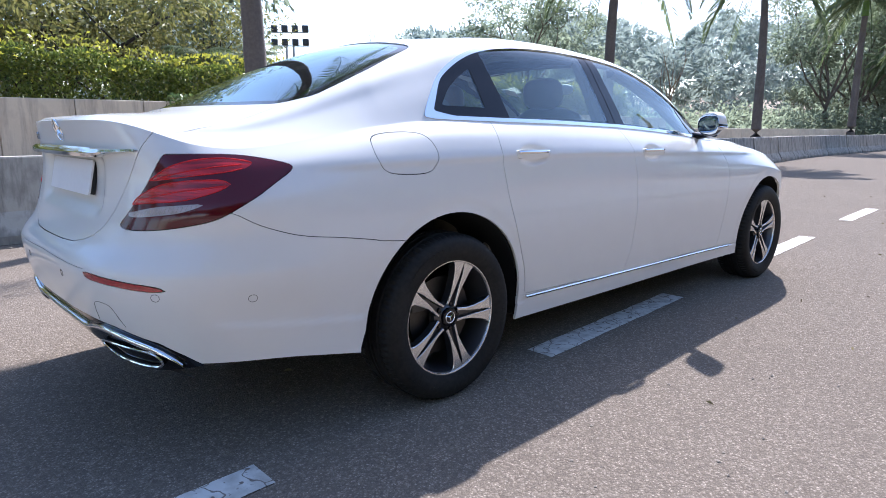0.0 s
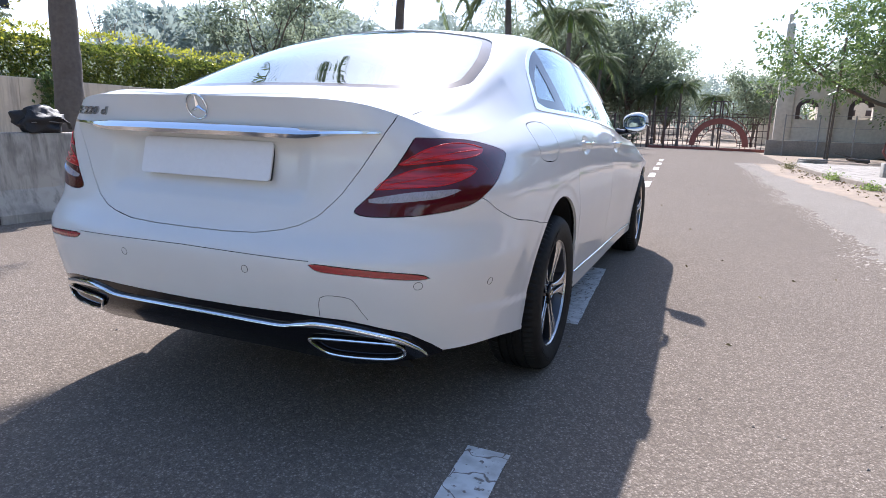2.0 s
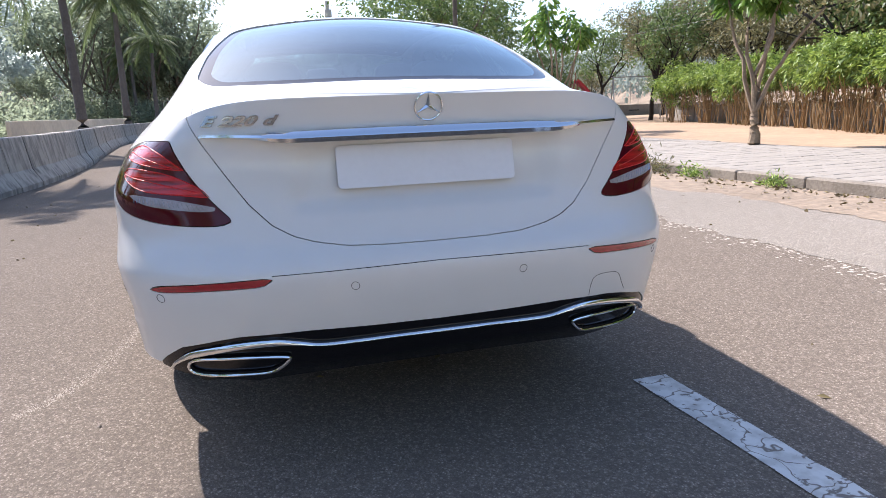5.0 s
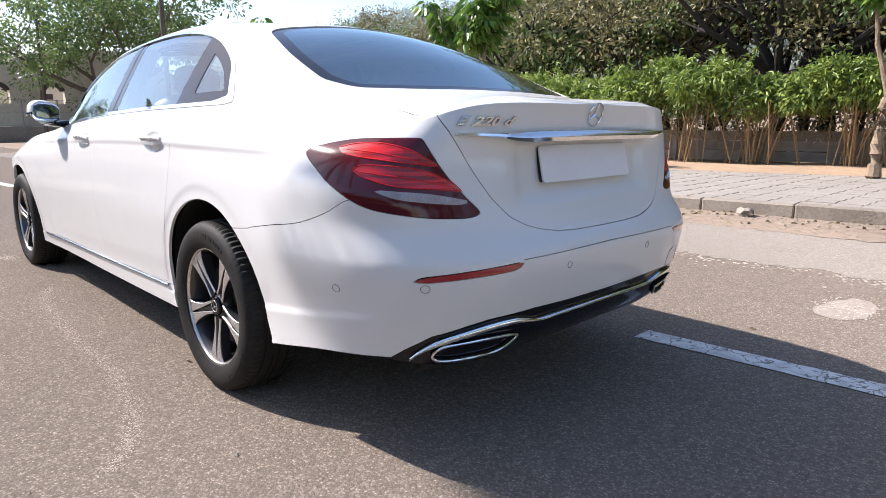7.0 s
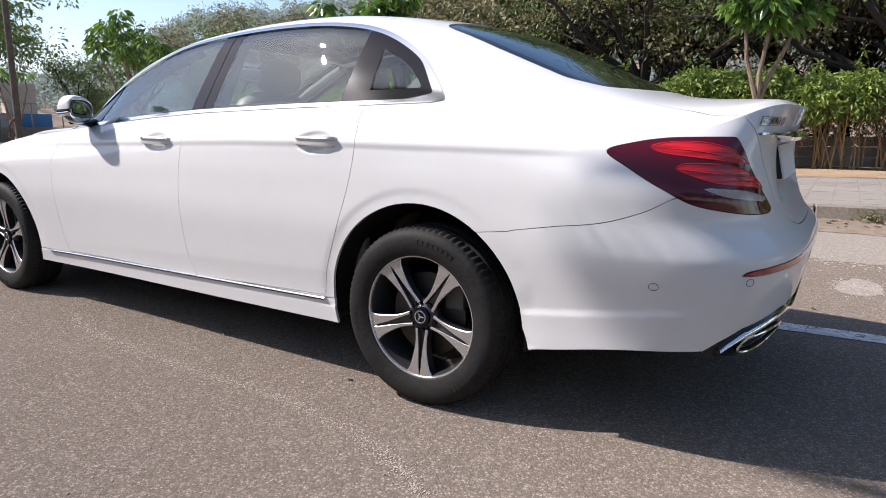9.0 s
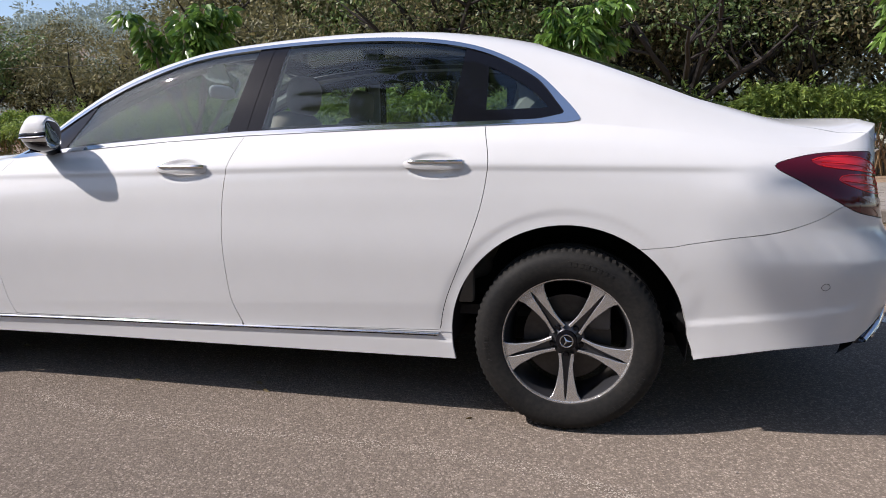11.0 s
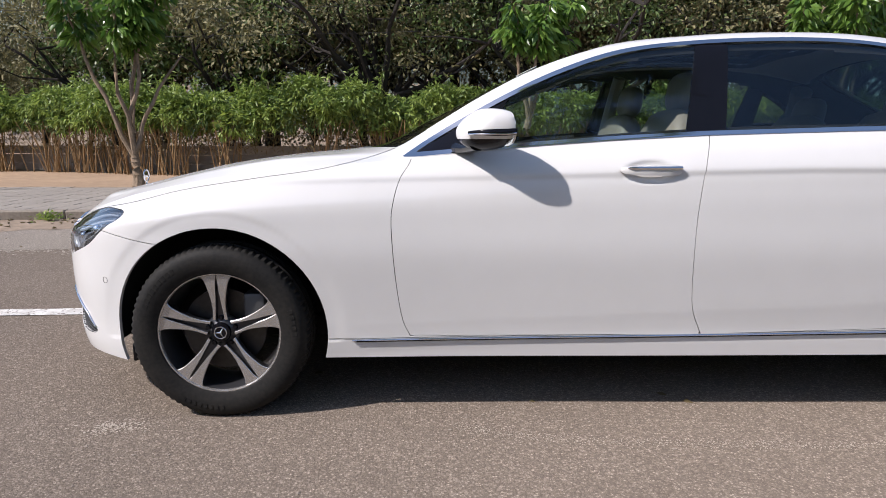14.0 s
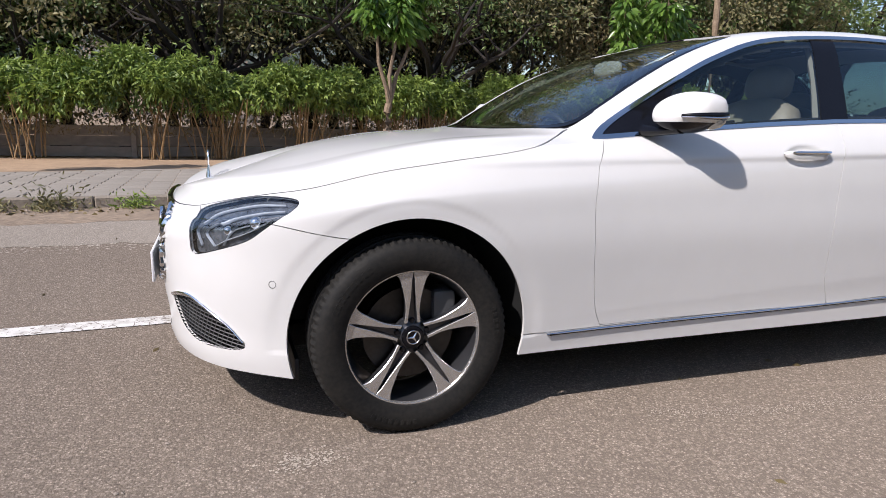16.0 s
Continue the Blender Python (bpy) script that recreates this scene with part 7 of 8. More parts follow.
def tuft_hedge(name, path, n_bush, per, leaf, material, label):
    """A shaggy hedge: uneven rounded bushes made of drooping tufts of narrow leaves."""
    Q = np.array(path, float)
    s_ = np.concatenate([[0], np.cumsum(np.linalg.norm(np.diff(Q, axis=0), axis=1))])
    at, out = [], []
    for k in range(n_bush):
        t = s_[-1] * (k + rng.uniform(0, 1)) / n_bush
        wave_ = 0.5 + 0.5 * noise.noise(Vector((t * 0.45, 2.0, 0)))
        rx_, ry_, rz_ = rng.uniform(0.5, 0.8), rng.uniform(0.40, 0.75), rng.uniform(0.34, 0.58)
        top = 1.80 + 0.85 * wave_ + rng.uniform(-0.22, 0.26)
        c = np.array((np.interp(t, s_, Q[:, 0]) + rng.uniform(-0.35, 0.35), np.interp(t, s_, Q[:, 1]), top - rz_))
        m = int(per * rng.uniform(0.7, 1.2))
        v = rng.normal(size=(m, 3))
        v /= np.linalg.norm(v, axis=1, keepdims=True)
        v[:, 2] = np.where(v[:, 2] < -0.75, -v[:, 2], v[:, 2])
        p = c + v * np.array((rx_, ry_, rz_)) * rng.uniform(0.45, 1.05, (m, 1)) ** 0.6
        for q in range(4):
            at.append(p + rng.normal(size=(m, 3)) * 0.025)
            out.append(v * 0.7 + rng.normal(size=(m, 3)) * 0.75)
    for k in range(170):
        t = rng.uniform(0, s_[-1])
        x, y = np.interp(t, s_, Q[:, 0]) + rng.uniform(-0.6, 0.4), np.interp(t, s_, Q[:, 1])
        m = 40
        h = rng.uniform(0, 1, m)
        ln = rng.normal(size=2) * 0.25
        at.append(np.stack([x + ln[0] * h, y + ln[1] * h, 1.9 + h * rng.uniform(0.4, 0.95)], 1))
        out.append(rng.normal(size=(m, 3)) + np.array((0, 0, 0.3)))
    return tagged(leaf_mesh(name, np.concatenate(at), np.concatenate(out), leaf[0], leaf[1], material, droop=0.55), label, "hedge", kind="stuff")


tuft_hedge("cane_hedge", R1, 150, 240, (0.165, 0.050), LEAF_HEDGE, "shaggy bright green hedge of cane leaves above bare stems")
# the shade inside the hedge is put into these leaves' darker green
hedge("cane_hedge_heart", R1, 1.18, 2.0, 0.95, 36000, (0.14, 0.05), LEAF_TREE, "inner leaves of the cane hedge, coloured dark for shade", 0.8, 0.5)
bm = bmesh.new()
seg = np.linalg.norm(np.diff(P, axis=0), axis=1)
ss = np.concatenate([[0], np.cumsum(seg)])
clump = 0.0
for k in range(135):
    c = random.uniform(3, ss[-1] - 0.3)
    cx, cy = np.interp(c, ss, P[:, 0]), np.interp(c, ss, P[:, 1])
    for j in range(random.randint(2, 9)):
        x, y = cx + random.uniform(-0.35, 0.15), cy + random.gauss(0, 0.14)
        lx, ly = random.gauss(-0.12, 0.18), random.gauss(0, 0.28)
        add_tube(bm, [(x, y, 0.04), (x + lx * 0.4, y + ly * 0.4, 0.75), (x + lx, y + ly, 1.5)], [0.016, 0.014, 0.009], 5, caps=False)
tagged(part("cane_stems", bm, BAMBOO), "bare straw-coloured cane stems under the hedge", "stems", kind="stuff")
n = 9500
t = rng.uniform(2, ss[-1], n)
at = np.stack([np.interp(t, ss, P[:, 0]) + rng.normal(-0.1, 0.3, n), np.interp(t, ss, P[:, 1]) + rng.normal(0, 0.2, n), rng.uniform(0.70, 1.45, n)], 1)
tagged(leaf_mesh("dry_cane_leaves", at, rng.normal(size=(n, 3)), 0.13, 0.025, LEAF_DRY, droop=0.7), "withered brown leaves hanging among the canes", "dry leaves", kind="stuff")

# young roadside trees with long drooping glossy leaves
def young(x, y, seed, h=4.2, stems=4, th=0.9, low=2.4, spread=0.75, ends=None, top=None, leafy=48):
    """A slim tree: a short trunk that forks into stems, leafy only at the top."""
    random.seed(seed)
    root = empty("young_tree", "young tree with pale forked stems and drooping glossy leaves", "tree", "young trees on the footpath")
    bm = bmesh.new()
    add_tube(bm, [(0, 0, -0.2), (0, 0, 0.05), (0.02, 0, 0.25)], [0.16, 0.12, 0.095], 9)
    trunk = limb(bm, (0.02, 0, 0.2), top or (random.uniform(-0.1, 0.1), random.uniform(-0.12, 0.12), th), 0.095, 0.075, 0.04, 6, 9)
    tips = []
    for k in range(stems):
        a = 2 * math.pi * (k + random.uniform(-0.25, 0.25)) / stems
        e = Vector((math.cos(a) * spread * random.uniform(0.55, 1.1), math.sin(a) * spread * random.uniform(0.7, 1.2), random.uniform(0.78, 1.0) * h))
        if ends:
            e = Vector(ends[k])
        st = trunk[-1] if k else trunk[-2]
        lp = limb(bm, st, e, 0.050, 0.016, 0.06 if ends else 0.10, 8, 7)
        for q in lp[5:]:
            if q.z > low:
                tips.append(q)
                e2 = q + Vector((random.uniform(-1, 1), random.uniform(-1, 1), random.uniform(0.1, 0.8))) * 0.34
                limb(bm, q, e2, 0.014, 0.005, 0.15, 3, 5)
                tips.append(e2)
    part("trunk", bm, BARK_PALE, root)
    at, out = [], []
    for t in tips:
        m = leafy
        v = rng.normal(size=(m, 3))
        v /= np.linalg.norm(v, axis=1, keepdims=True)
        at.append(np.array(t) + v * np.array((0.24, 0.24, 0.15)) * rng.uniform(0.3, 1, (m, 1)))
        out.append(v * np.array((1, 1, 0.35)))
    leaf_mesh("crown", np.concatenate(at), np.concatenate(out), 0.25, 0.105, LEAF_BRIGHT, root, droop=0.9)
    root.matrix_world = pose(x, y, 0.12, 0, 0, 0 if ends else seed * 50)
    return root
young(8.85, 7.75, 3, 4.1, 5, 0.65, 2.5, 0.75, [(-0.2, 0.95, 3.3), (0.0, 0.22, 3.5), (0.3, -0.1, 3.7), (0.6, -0.35, 3.6), (0.8, -0.65, 2.5)], (0.0, 0.03, 0.65))
young(10.4, 0.3, 5, 4.3, 3, 1.3, 2.65, 0.42, [(0.48, -0.70, 3.7), (-0.02, 0.22, 3.3), (0.12, -0.45, 3.6)], (0.06, -0.05, 1.3))
young(9.4, 17.6, 8, 3.9, 6, 0.5, 2.85, 0.95, None, None, 34)
young(8.3, 22.8, 9, 3.2, 3, 0.5, 2.5, 0.55, None, None, 14)
young(10.9, -6.5, 11, 4.3)

protos = []
for k, (h, th, sp, leaves, mt, br) in enumerate(((9.3, 3.6, 3.4, 12500, LEAF_TREE, BARK_DARK), (8.4, 3.2, 3.2, 10500, LEAF_DULL, BARK_DARK), (10.6, 4.2, 3.8, 12500, LEAF_DULL, BARK_DARK))):
    random.seed(20 + k)
    protos.append(tree("broadleaf_tree", ("dense dark green tree behind the cane hedge", "dusty olive tree with bare lower branches", "tall dusty olive tree on the slope")[k], h, th, sp, 0.20, leaves, (0.185, 0.095), (br, mt), 9, 0.3, 0.7, 1, "trees behind the hedge", 5, 0.95))
spots = []
random.seed(77)
for k in range(24):
    f = k / 23
    spots.append((19.2 + random.uniform(-1.2, 2.0) - 1.2 * math.exp(-((f - 0.7) / 0.2) ** 2), -20 + 33 * f + random.uniform(-0.8, 0.8), random.uniform(0.8, 1.1)))
for k in range(14):
    f = k / 13
    spots.append((23.5 + random.uniform(-2, 3), -26 + 40 * f + random.uniform(-1, 1), random.uniform(0.95, 1.3)))
spots += [(21.0, 23.2, 1.0), (24.8, 21.6, 1.1), (20.0, 15.5, 0.72), (22.0, 19.0, 0.7), (26, 36, 0.7), (31, 30, 0.8), (23, 41, 0.6), (17.5, 34, 0.5)]
for k, (x, y, s) in enumerate(spots):
    pr = protos[k % 3]
    m = pose(x, y, 0.0, 0, 0, random.uniform(0, 360))
    c = copy_thing(pr, m) if k > 2 else pr
    c.matrix_world = m
    if y > 14 and k > 2:
        s *= 0.55
    c.scale = (s, s, s * random.uniform(0.9, 1.1))
# unseen trees added behind, to darken what the mirrors and tail reflect
for k, (x, y, s) in enumerate(((-11, -24, 1.0), (-6, -29, 1.1), (-0.5, -32, 1.15), (4.5, -30, 1.0), (9.5, -27, 1.1), (14, -25, 1.0), (-14, -17, 0.95))):
    c = copy_thing(protos[k % 3], pose(x, y, 0.0, 0, 0, k * 71))
    c.scale = (s, s, s)
# spreading trees whose dark limbs show behind the hedge
random.seed(61)
umb = tree("spreading_tree", "wide spreading tree with dark crossing limbs and thin leaves", 5.9, 1.9, 3.4, 0.17, 9500, (0.15, 0.07), (BARK_DARK, LEAF_DULL), 12, 0.2, 0.35, 1, "spreading trees behind the hedge", 6, 0.7)
for k, (x, y) in enumerate(((17.6, 12.2), (16.6, 8.4), (16.6, 4.0), (17.4, -0.6), (18.2, -5.8), (18.4, -11))):
    m = pose(x, y, 0.0, 0, 0, k * 67)
    c = copy_thing(umb, m) if k else umb
    c.matrix_world = m
    c.scale = (1, 1, random.uniform(0.9, 1.15))
random.seed(83)
old = tree("spreading_tree", "old tree with wide dark crossing limbs and sparse leaves", 6.2, 2.2, 4.6, 0.21, 2600, (0.13, 0.06), (BARK_DARK, LEAF_TREE), 13, 0.2, 0.35, 1, "spreading trees behind the hedge", 4, 0.6)
old.matrix_world = pose(15.9, 3.6, 0, 0, 0, 15)
copy_thing(old, pose(16.6, -2.4, 0, 0, 0, 140))
for k, (x, y, s) in enumerate(((19.5, 19.5, 0.62), (21.5, 24.0, 0.66), (23.5, 18.0, 0.7), (18.8, 26.5, 0.55))):
    c = copy_thing(protos[1 + k % 2], pose(x, y, 0.0, 0, 0, 40 + k * 97))
    c.scale = (s * 1.1, s * 1.1, s)
# undergrowth under the trees
n = 12000
yy = rng.uniform(-22, 14, n)
at = np.stack([rng.uniform(17.0, 21, n) + 0.02 * yy, yy, rng.uniform(0.2, 1, n) ** 0.7 * rng.uniform(1.2, 3.0, n)], 1)
tagged(leaf_mesh("undergrowth", at, rng.normal(size=(n, 3)) + np.array((-0.6, 0, 0.2)), 0.15, 0.09, LEAF_DULL, droop=0.4), "dusty climbing undergrowth and dry creepers", "undergrowth", kind="stuff")

n = 9000
k_ = rng.integers(0, 26, n)
cy_, cz_ = rng.uniform(-9.5, 1.0, 26)[k_], rng.uniform(2.0, 4.8, 26)[k_]
at = np.stack([16.9 + rng.normal(0, 0.35, n), cy_ + rng.normal(0, 0.55, n), cz_ + rng.normal(0, 0.45, n)], 1)
tagged(leaf_mesh("dry_creeper", at, rng.normal(size=(n, 3)) + np.array((-0.4, 0, -0.3)), 0.12, 0.06, LEAF_DRY, droop=0.6), "brown dried creeper hanging over the trees", "creeper", kind="stuff")

n = 6500
k_ = rng.integers(0, 34, n)
cy_, cz_ = rng.uniform(6.8, 14.0, 34)[k_], rng.uniform(2.2, 4.8, 34)[k_]
at = np.stack([15.9 + 0.12 * np.abs(cy_ - 6.0) + rng.normal(0, 0.3, n), cy_ + rng.normal(0, 0.42, n), cz_ + rng.normal(0, 0.36, n)], 1)
tagged(leaf_mesh("climbing_vine", at, rng.normal(size=(n, 3)) + np.array((-0.6, 0, 0.1)), 0.15, 0.10, LEAF_TREE, droop=0.5), "broad-leaved climber hanging over the trees behind the hedge", "climber", kind="stuff")

# left woods and hills
hazy = []
def skyline(x, y):
    """How high the treetops stand on the slope beyond the wall, with a low stretch in it."""
    a, d = math.degrees(math.atan2(2 - x, y + 2)), math.hypot(x - 2, y + 2)
    rise = 0.155 + 0.045 * noise.noise(Vector((a * 0.16, 3, 1)))
    rise -= (rise - 0.080) * smooth01((a - 49) / 4) * smooth01((65 - a) / 4)
    return 1.0 + rise * d


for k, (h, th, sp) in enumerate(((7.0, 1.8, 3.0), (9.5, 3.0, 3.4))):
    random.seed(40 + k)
    hazy.append(tree("broadleaf_tree", "green tree with haze-pale leaves beyond the wall", h, th, sp, 0.17, 6000, (0.26, 0.135), (BARK, LEAF_HAZY), 7, 0.3, 0.7, 1, "trees beyond the wall", 5, 0.9))
random.seed(44)
olive = tree("broadleaf_tree", "spreading olive-green tree behind the garden hedge", 6.4, 1.7, 3.3, 0.14, 15000, (0.13, 0.06), (BARK_DARK, LEAF_OLIVE), 9, 0.25, 0.45, 1, "trees beyond the wall", 6, 0.8)
olive.matrix_world = pose(-14.2, 1.9, 0, 0, 0, 0)
hazy[0].matrix_world = pose(-17.5, 6.0, 0, 0, 0, 20)
hazy[1].matrix_world = pose(-24, 30, hill_z(-24, 30), 0, 0, 80)
random.seed(99)
for k in range(35):
    f = random.random()
    x, y = (-22 - 26 * random.random(), -8 + 104 * f)
    if k < 5:
        x, y = -13.5 - random.uniform(0, 3), (-5.5, -1.5, 0.8, 4.5, -9.0)[k]
    if y > 46 and random.random() < 0.5:
        x = random.uniform(-16, 14)
        y = random.uniform(58, 110)
    s = random.uniform(0.7, 1.25)
    if 10 < k < 21:
        x, y = -13.5 + 1.05 * (k - 11) + random.uniform(-0.6, 0.6), 50 + 9 * random.random() + 1.2 * (k - 11)
        s = random.uniform(1.05, 1.35) * (1.0 if k < 18 else 0.75)
    if k >= 21 and x < -20:
        s = min(s, (skyline(x, y) - hill_z(x, y)) / (7.4, 9.9)[k % 2])
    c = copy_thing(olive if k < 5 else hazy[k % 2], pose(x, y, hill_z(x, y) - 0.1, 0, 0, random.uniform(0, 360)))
    c.scale = (s, s, s)
    c["label"] = "leafy green tree in the woods beyond the wall"
    c["group"] = "trees beyond the wall"


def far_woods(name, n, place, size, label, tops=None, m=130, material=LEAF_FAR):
    """Distant canopy: many leafy clumps over a hillside."""
    at, out = [], []
    for i in range(n):
        x, y = place()
        z = hill_z(x, y)
        h = random.uniform(3.0, 7.5)
        v = rng.normal(size=(m, 3))
        v /= np.linalg.norm(v, axis=1, keepdims=True)
        r = random.uniform(1.4, 3.0)
        if tops:
            r = random.uniform(0.9, 2.0)
            h = max(0.4, tops(x, y) - z - 0.8 * r) * random.random() ** 0.6
        at.append(np.array((x, y, z + h)) + v * np.array((r, r, r * 0.8)) * rng.uniform(0.5, 1, (m, 1)))
        out.append(v)
    return tagged(leaf_mesh(name, np.concatenate(at), np.concatenate(out), size, size * 0.55, material), label, "woods", kind="stuff")
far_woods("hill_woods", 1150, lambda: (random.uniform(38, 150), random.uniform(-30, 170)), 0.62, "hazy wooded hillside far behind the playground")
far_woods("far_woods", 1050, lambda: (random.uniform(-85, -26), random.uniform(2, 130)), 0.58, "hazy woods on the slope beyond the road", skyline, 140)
far_woods("wall_shrubs", 330, lambda: (random.uniform(-24, -12), random.uniform(9, 58)), 0.26, "shrubs with haze-pale leaves crowding the slope beyond the barrier", lambda x, y: hill_z(x, y) + 2.6 + 1.2 * noise.noise(Vector((x * 0.3, y * 0.2, 2))), 110, LEAF_HAZY)
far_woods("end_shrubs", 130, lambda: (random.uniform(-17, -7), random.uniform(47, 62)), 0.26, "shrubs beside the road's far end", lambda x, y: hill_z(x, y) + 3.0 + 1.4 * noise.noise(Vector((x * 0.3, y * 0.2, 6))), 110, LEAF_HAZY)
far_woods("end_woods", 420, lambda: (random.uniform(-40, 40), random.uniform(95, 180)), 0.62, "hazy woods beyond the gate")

# ---- the far end: gate, arcaded wall, pole, playground ----
gate = empty("gate", "rust-red iron double gate with arched bands, shut", "gate")
gy = 44.0
def crest(x):
    """Top of the gate: level, with a flared crest over the arch."""
    return 2.22 + 0.98 * smooth01((1.15 - abs(x - 1.2)) / 0.62)


def band(name, a0, a1, r0, r1, depth, label=""):
    bm = bmesh.new()
    rows = []
    for t in np.linspace(a0, a1, 19):
        c, s_ = math.cos(t) * 1.02, math.sin(t) * 1.02
        rows.append([(1.2 + r * c, gy + d, 0.30 + r * s_) for r, d in ((r0, -depth), (r1, -depth), (r1, depth), (r0, depth), (r0, -depth))])
    add_grid(bm, rows)
    part(name, bm, RUST, gate, label)


for x0, x1 in ((-3.25, 1.2), (1.2, 4.15)):
    bm = bmesh.new()
    for x in np.linspace(x0 + 0.05, x1 - 0.05, int((x1 - x0) / 0.30) + 1):
        low_end = 0.30 + math.sqrt(max(0.0, 1.12 ** 2 - (x - 1.2) ** 2)) if abs(x - 1.2) < 1.12 else 0.12
        add_box(bm, x - 0.021, x + 0.021, gy - 0.02, gy + 0.02, low_end, crest(x))
    for z in (0.55, 0.95, 1.35, 1.78, 2.2):
        w = math.sqrt(max(0.0, 1.15 ** 2 - (z - 0.30) ** 2))
        add_box(bm, x0 if x0 < 0 else x0 + w, x1 - w if x0 < 0 else x1, gy - 0.022, gy + 0.022, z - 0.022, z + 0.022)
    for xa, xb in zip(np.linspace(0.05, 1.2, 9)[:-1], np.linspace(0.05, 1.2, 9)[1:]):
        if x0 > 0:
            xa, xb = 2.4 - xb, 2.4 - xa
        add_box(bm, xa, xb, gy - 0.022, gy + 0.022, crest((xa + xb) / 2) - 0.05, crest((xa + xb) / 2) + 0.01)
    add_box(bm, x0 + 0.5, x0 + 1.6, gy - 0.022, gy + 0.022, 2.38, 2.43)
    for x in (x0 + 0.5, x0 + 1.6):
        add_box(bm, x - 0.02, x + 0.02, gy - 0.022, gy + 0.022, 2.2, 2.43)
    part("gate_leaf", bm, IRON, gate, "dark brown iron grid")
    a0, a1 = (math.pi / 2, math.pi) if x0 < 0 else (0.0, math.pi / 2)
    band("gate_arch", a0, a1, 1.42, 1.78, 0.05, "solid red-brown arched band")
    band("arch_rod", a0, a1, 1.12, 1.16, 0.02)
    band("arch_rod", a0, a1, 1.92, 1.96, 0.02)
    bm = bmesh.new()
    for t in np.linspace(a0 + 0.08, a1 - 0.08, 9):
        c, s_ = math.cos(t), math.sin(t)
        add_tube(bm, [(1.2 + r * c, gy, 0.30 + r * s_) for r in (1.14, 1.95)], 0.016, 5)
    part("arch_spoke", bm, IRON, gate)
    xe = 1.13 if x0 < 0 else 1.27
    bm = bmesh.new()
    add_box(bm, xe - 0.045, xe + 0.045, gy - 0.045, gy + 0.045, 0.12, 3.22, 0.01)
    part("meeting_stile", bm, IRON, gate)
bm = bmesh.new()
add_box(bm, -3.3, 4.2, gy - 0.04, gy + 0.04, 0.0, 0.2, 0.01)
part("gate_rail", bm, RUST, gate)
for x, h in ((-3.3, 2.5), (-2.25, 2.75), (4.1, 3.0), (-5.6, 2.3)):
    bm = bmesh.new()
    add_box(bm, x - 0.06, x + 0.06, gy - 0.06, gy + 0.06, 0.0, h, 0.01)
    part("gate_post", bm, IRON, gate)
grid_f = empty("railing", "dark brown iron railing beside the gate", "railing")
for k in range(11):
    bm = bmesh.new()
    x = -6.6 + k * 0.32
    add_box(bm, x - 0.02, x + 0.02, gy + 0.08, gy + 0.12, 0.0, 2.2)
    part("bar", bm, IRON, grid_f)
for z in (0.5, 1.2, 2.1):
    bm = bmesh.new()
    add_box(bm, -6.6, -3.35, gy + 0.08, gy + 0.12, z - 0.02, z + 0.02)
    part("rail", bm, IRON, grid_f)

# wall with arched openings, one block with real holes
hall = empty("arcade_building", "whitewashed wall with round-arched openings and stepped top", "building")
wy0, wy1 = 42.0, 42.5
arches = [(5.92, 0.56, 2.13, 3.30), (8.70, 0.60, 2.18, 3.38), (12.0, 0.62, 2.15, 3.40)]
edges_x = sorted({4.3, 18.5, *[a[0] - a[1] for a in arches], *[a[0] + a[1] for a in arches], 15.7, 16.7})
top_z = lambda x: 4.1 + 1.35 * smooth01((x - 4.6) / 5.0) - 1.9 * smooth01((x - 13.5) / 4.0)
bm = bmesh.new()
for xa, xb in zip(edges_x[:-1], edges_x[1:]):
    hole = next((a for a in arches if abs(a[0] - (xa + xb) / 2) < 0.02), None)
    win = abs((xa + xb) / 2 - 16.2) < 0.02
    n = 14
    for k in range(n):
        x0, x1 = xa + (xb - xa) * k / n, xa + (xb - xa) * (k + 1) / n
        xm_ = (x0 + x1) / 2
        t = float(top_z(xm_))
        if hole:
            c, r, z0, z1 = hole
            zz = (z1 - r) + math.sqrt(max(0, r * r - (xm_ - c) ** 2))
            spans = [(0.0, z0), (zz, t)]
        elif win:
            spans = [(0.0, 1.75), (2.55, t)]
        else:
            spans = [(0.0, t)]
        for a, b in spans:
            add_box(bm, x0, x1, wy0, wy1, a, b)
part("wall", bm, WALL_WHITE, hall, smooth=False)
DARK_BROWN = surface("brown_stone", (0.085, 0.06, 0.055), 0.85, vary=0.3)
# a dark brown band along the left and top of each opening
for c, r, z0, z1 in arches:
    bm = bmesh.new()
    ring = [(-r, z0), *[(r * math.cos(t), (z1 - r) + r * math.sin(t)) for t in np.linspace(math.pi, 0.25, 16)]]
    rows = []
    for k, (x, z) in enumerate(ring):
        dx, dz = (-1.0, 0.0) if k == 0 else (x / r, (z - (z1 - r)) / r)
        rows.append([(c + x + dx * q, wy0 + d, z + dz * q) for q, d in ((-0.20, 0.3), (-0.20, -0.03), (0.04, -0.03), (0.04, 0.02))])
    add_grid(bm, rows)
    part("arch_trim", bm, DARK_BROWN, hall, "dark brown band along the left and top of the arch")
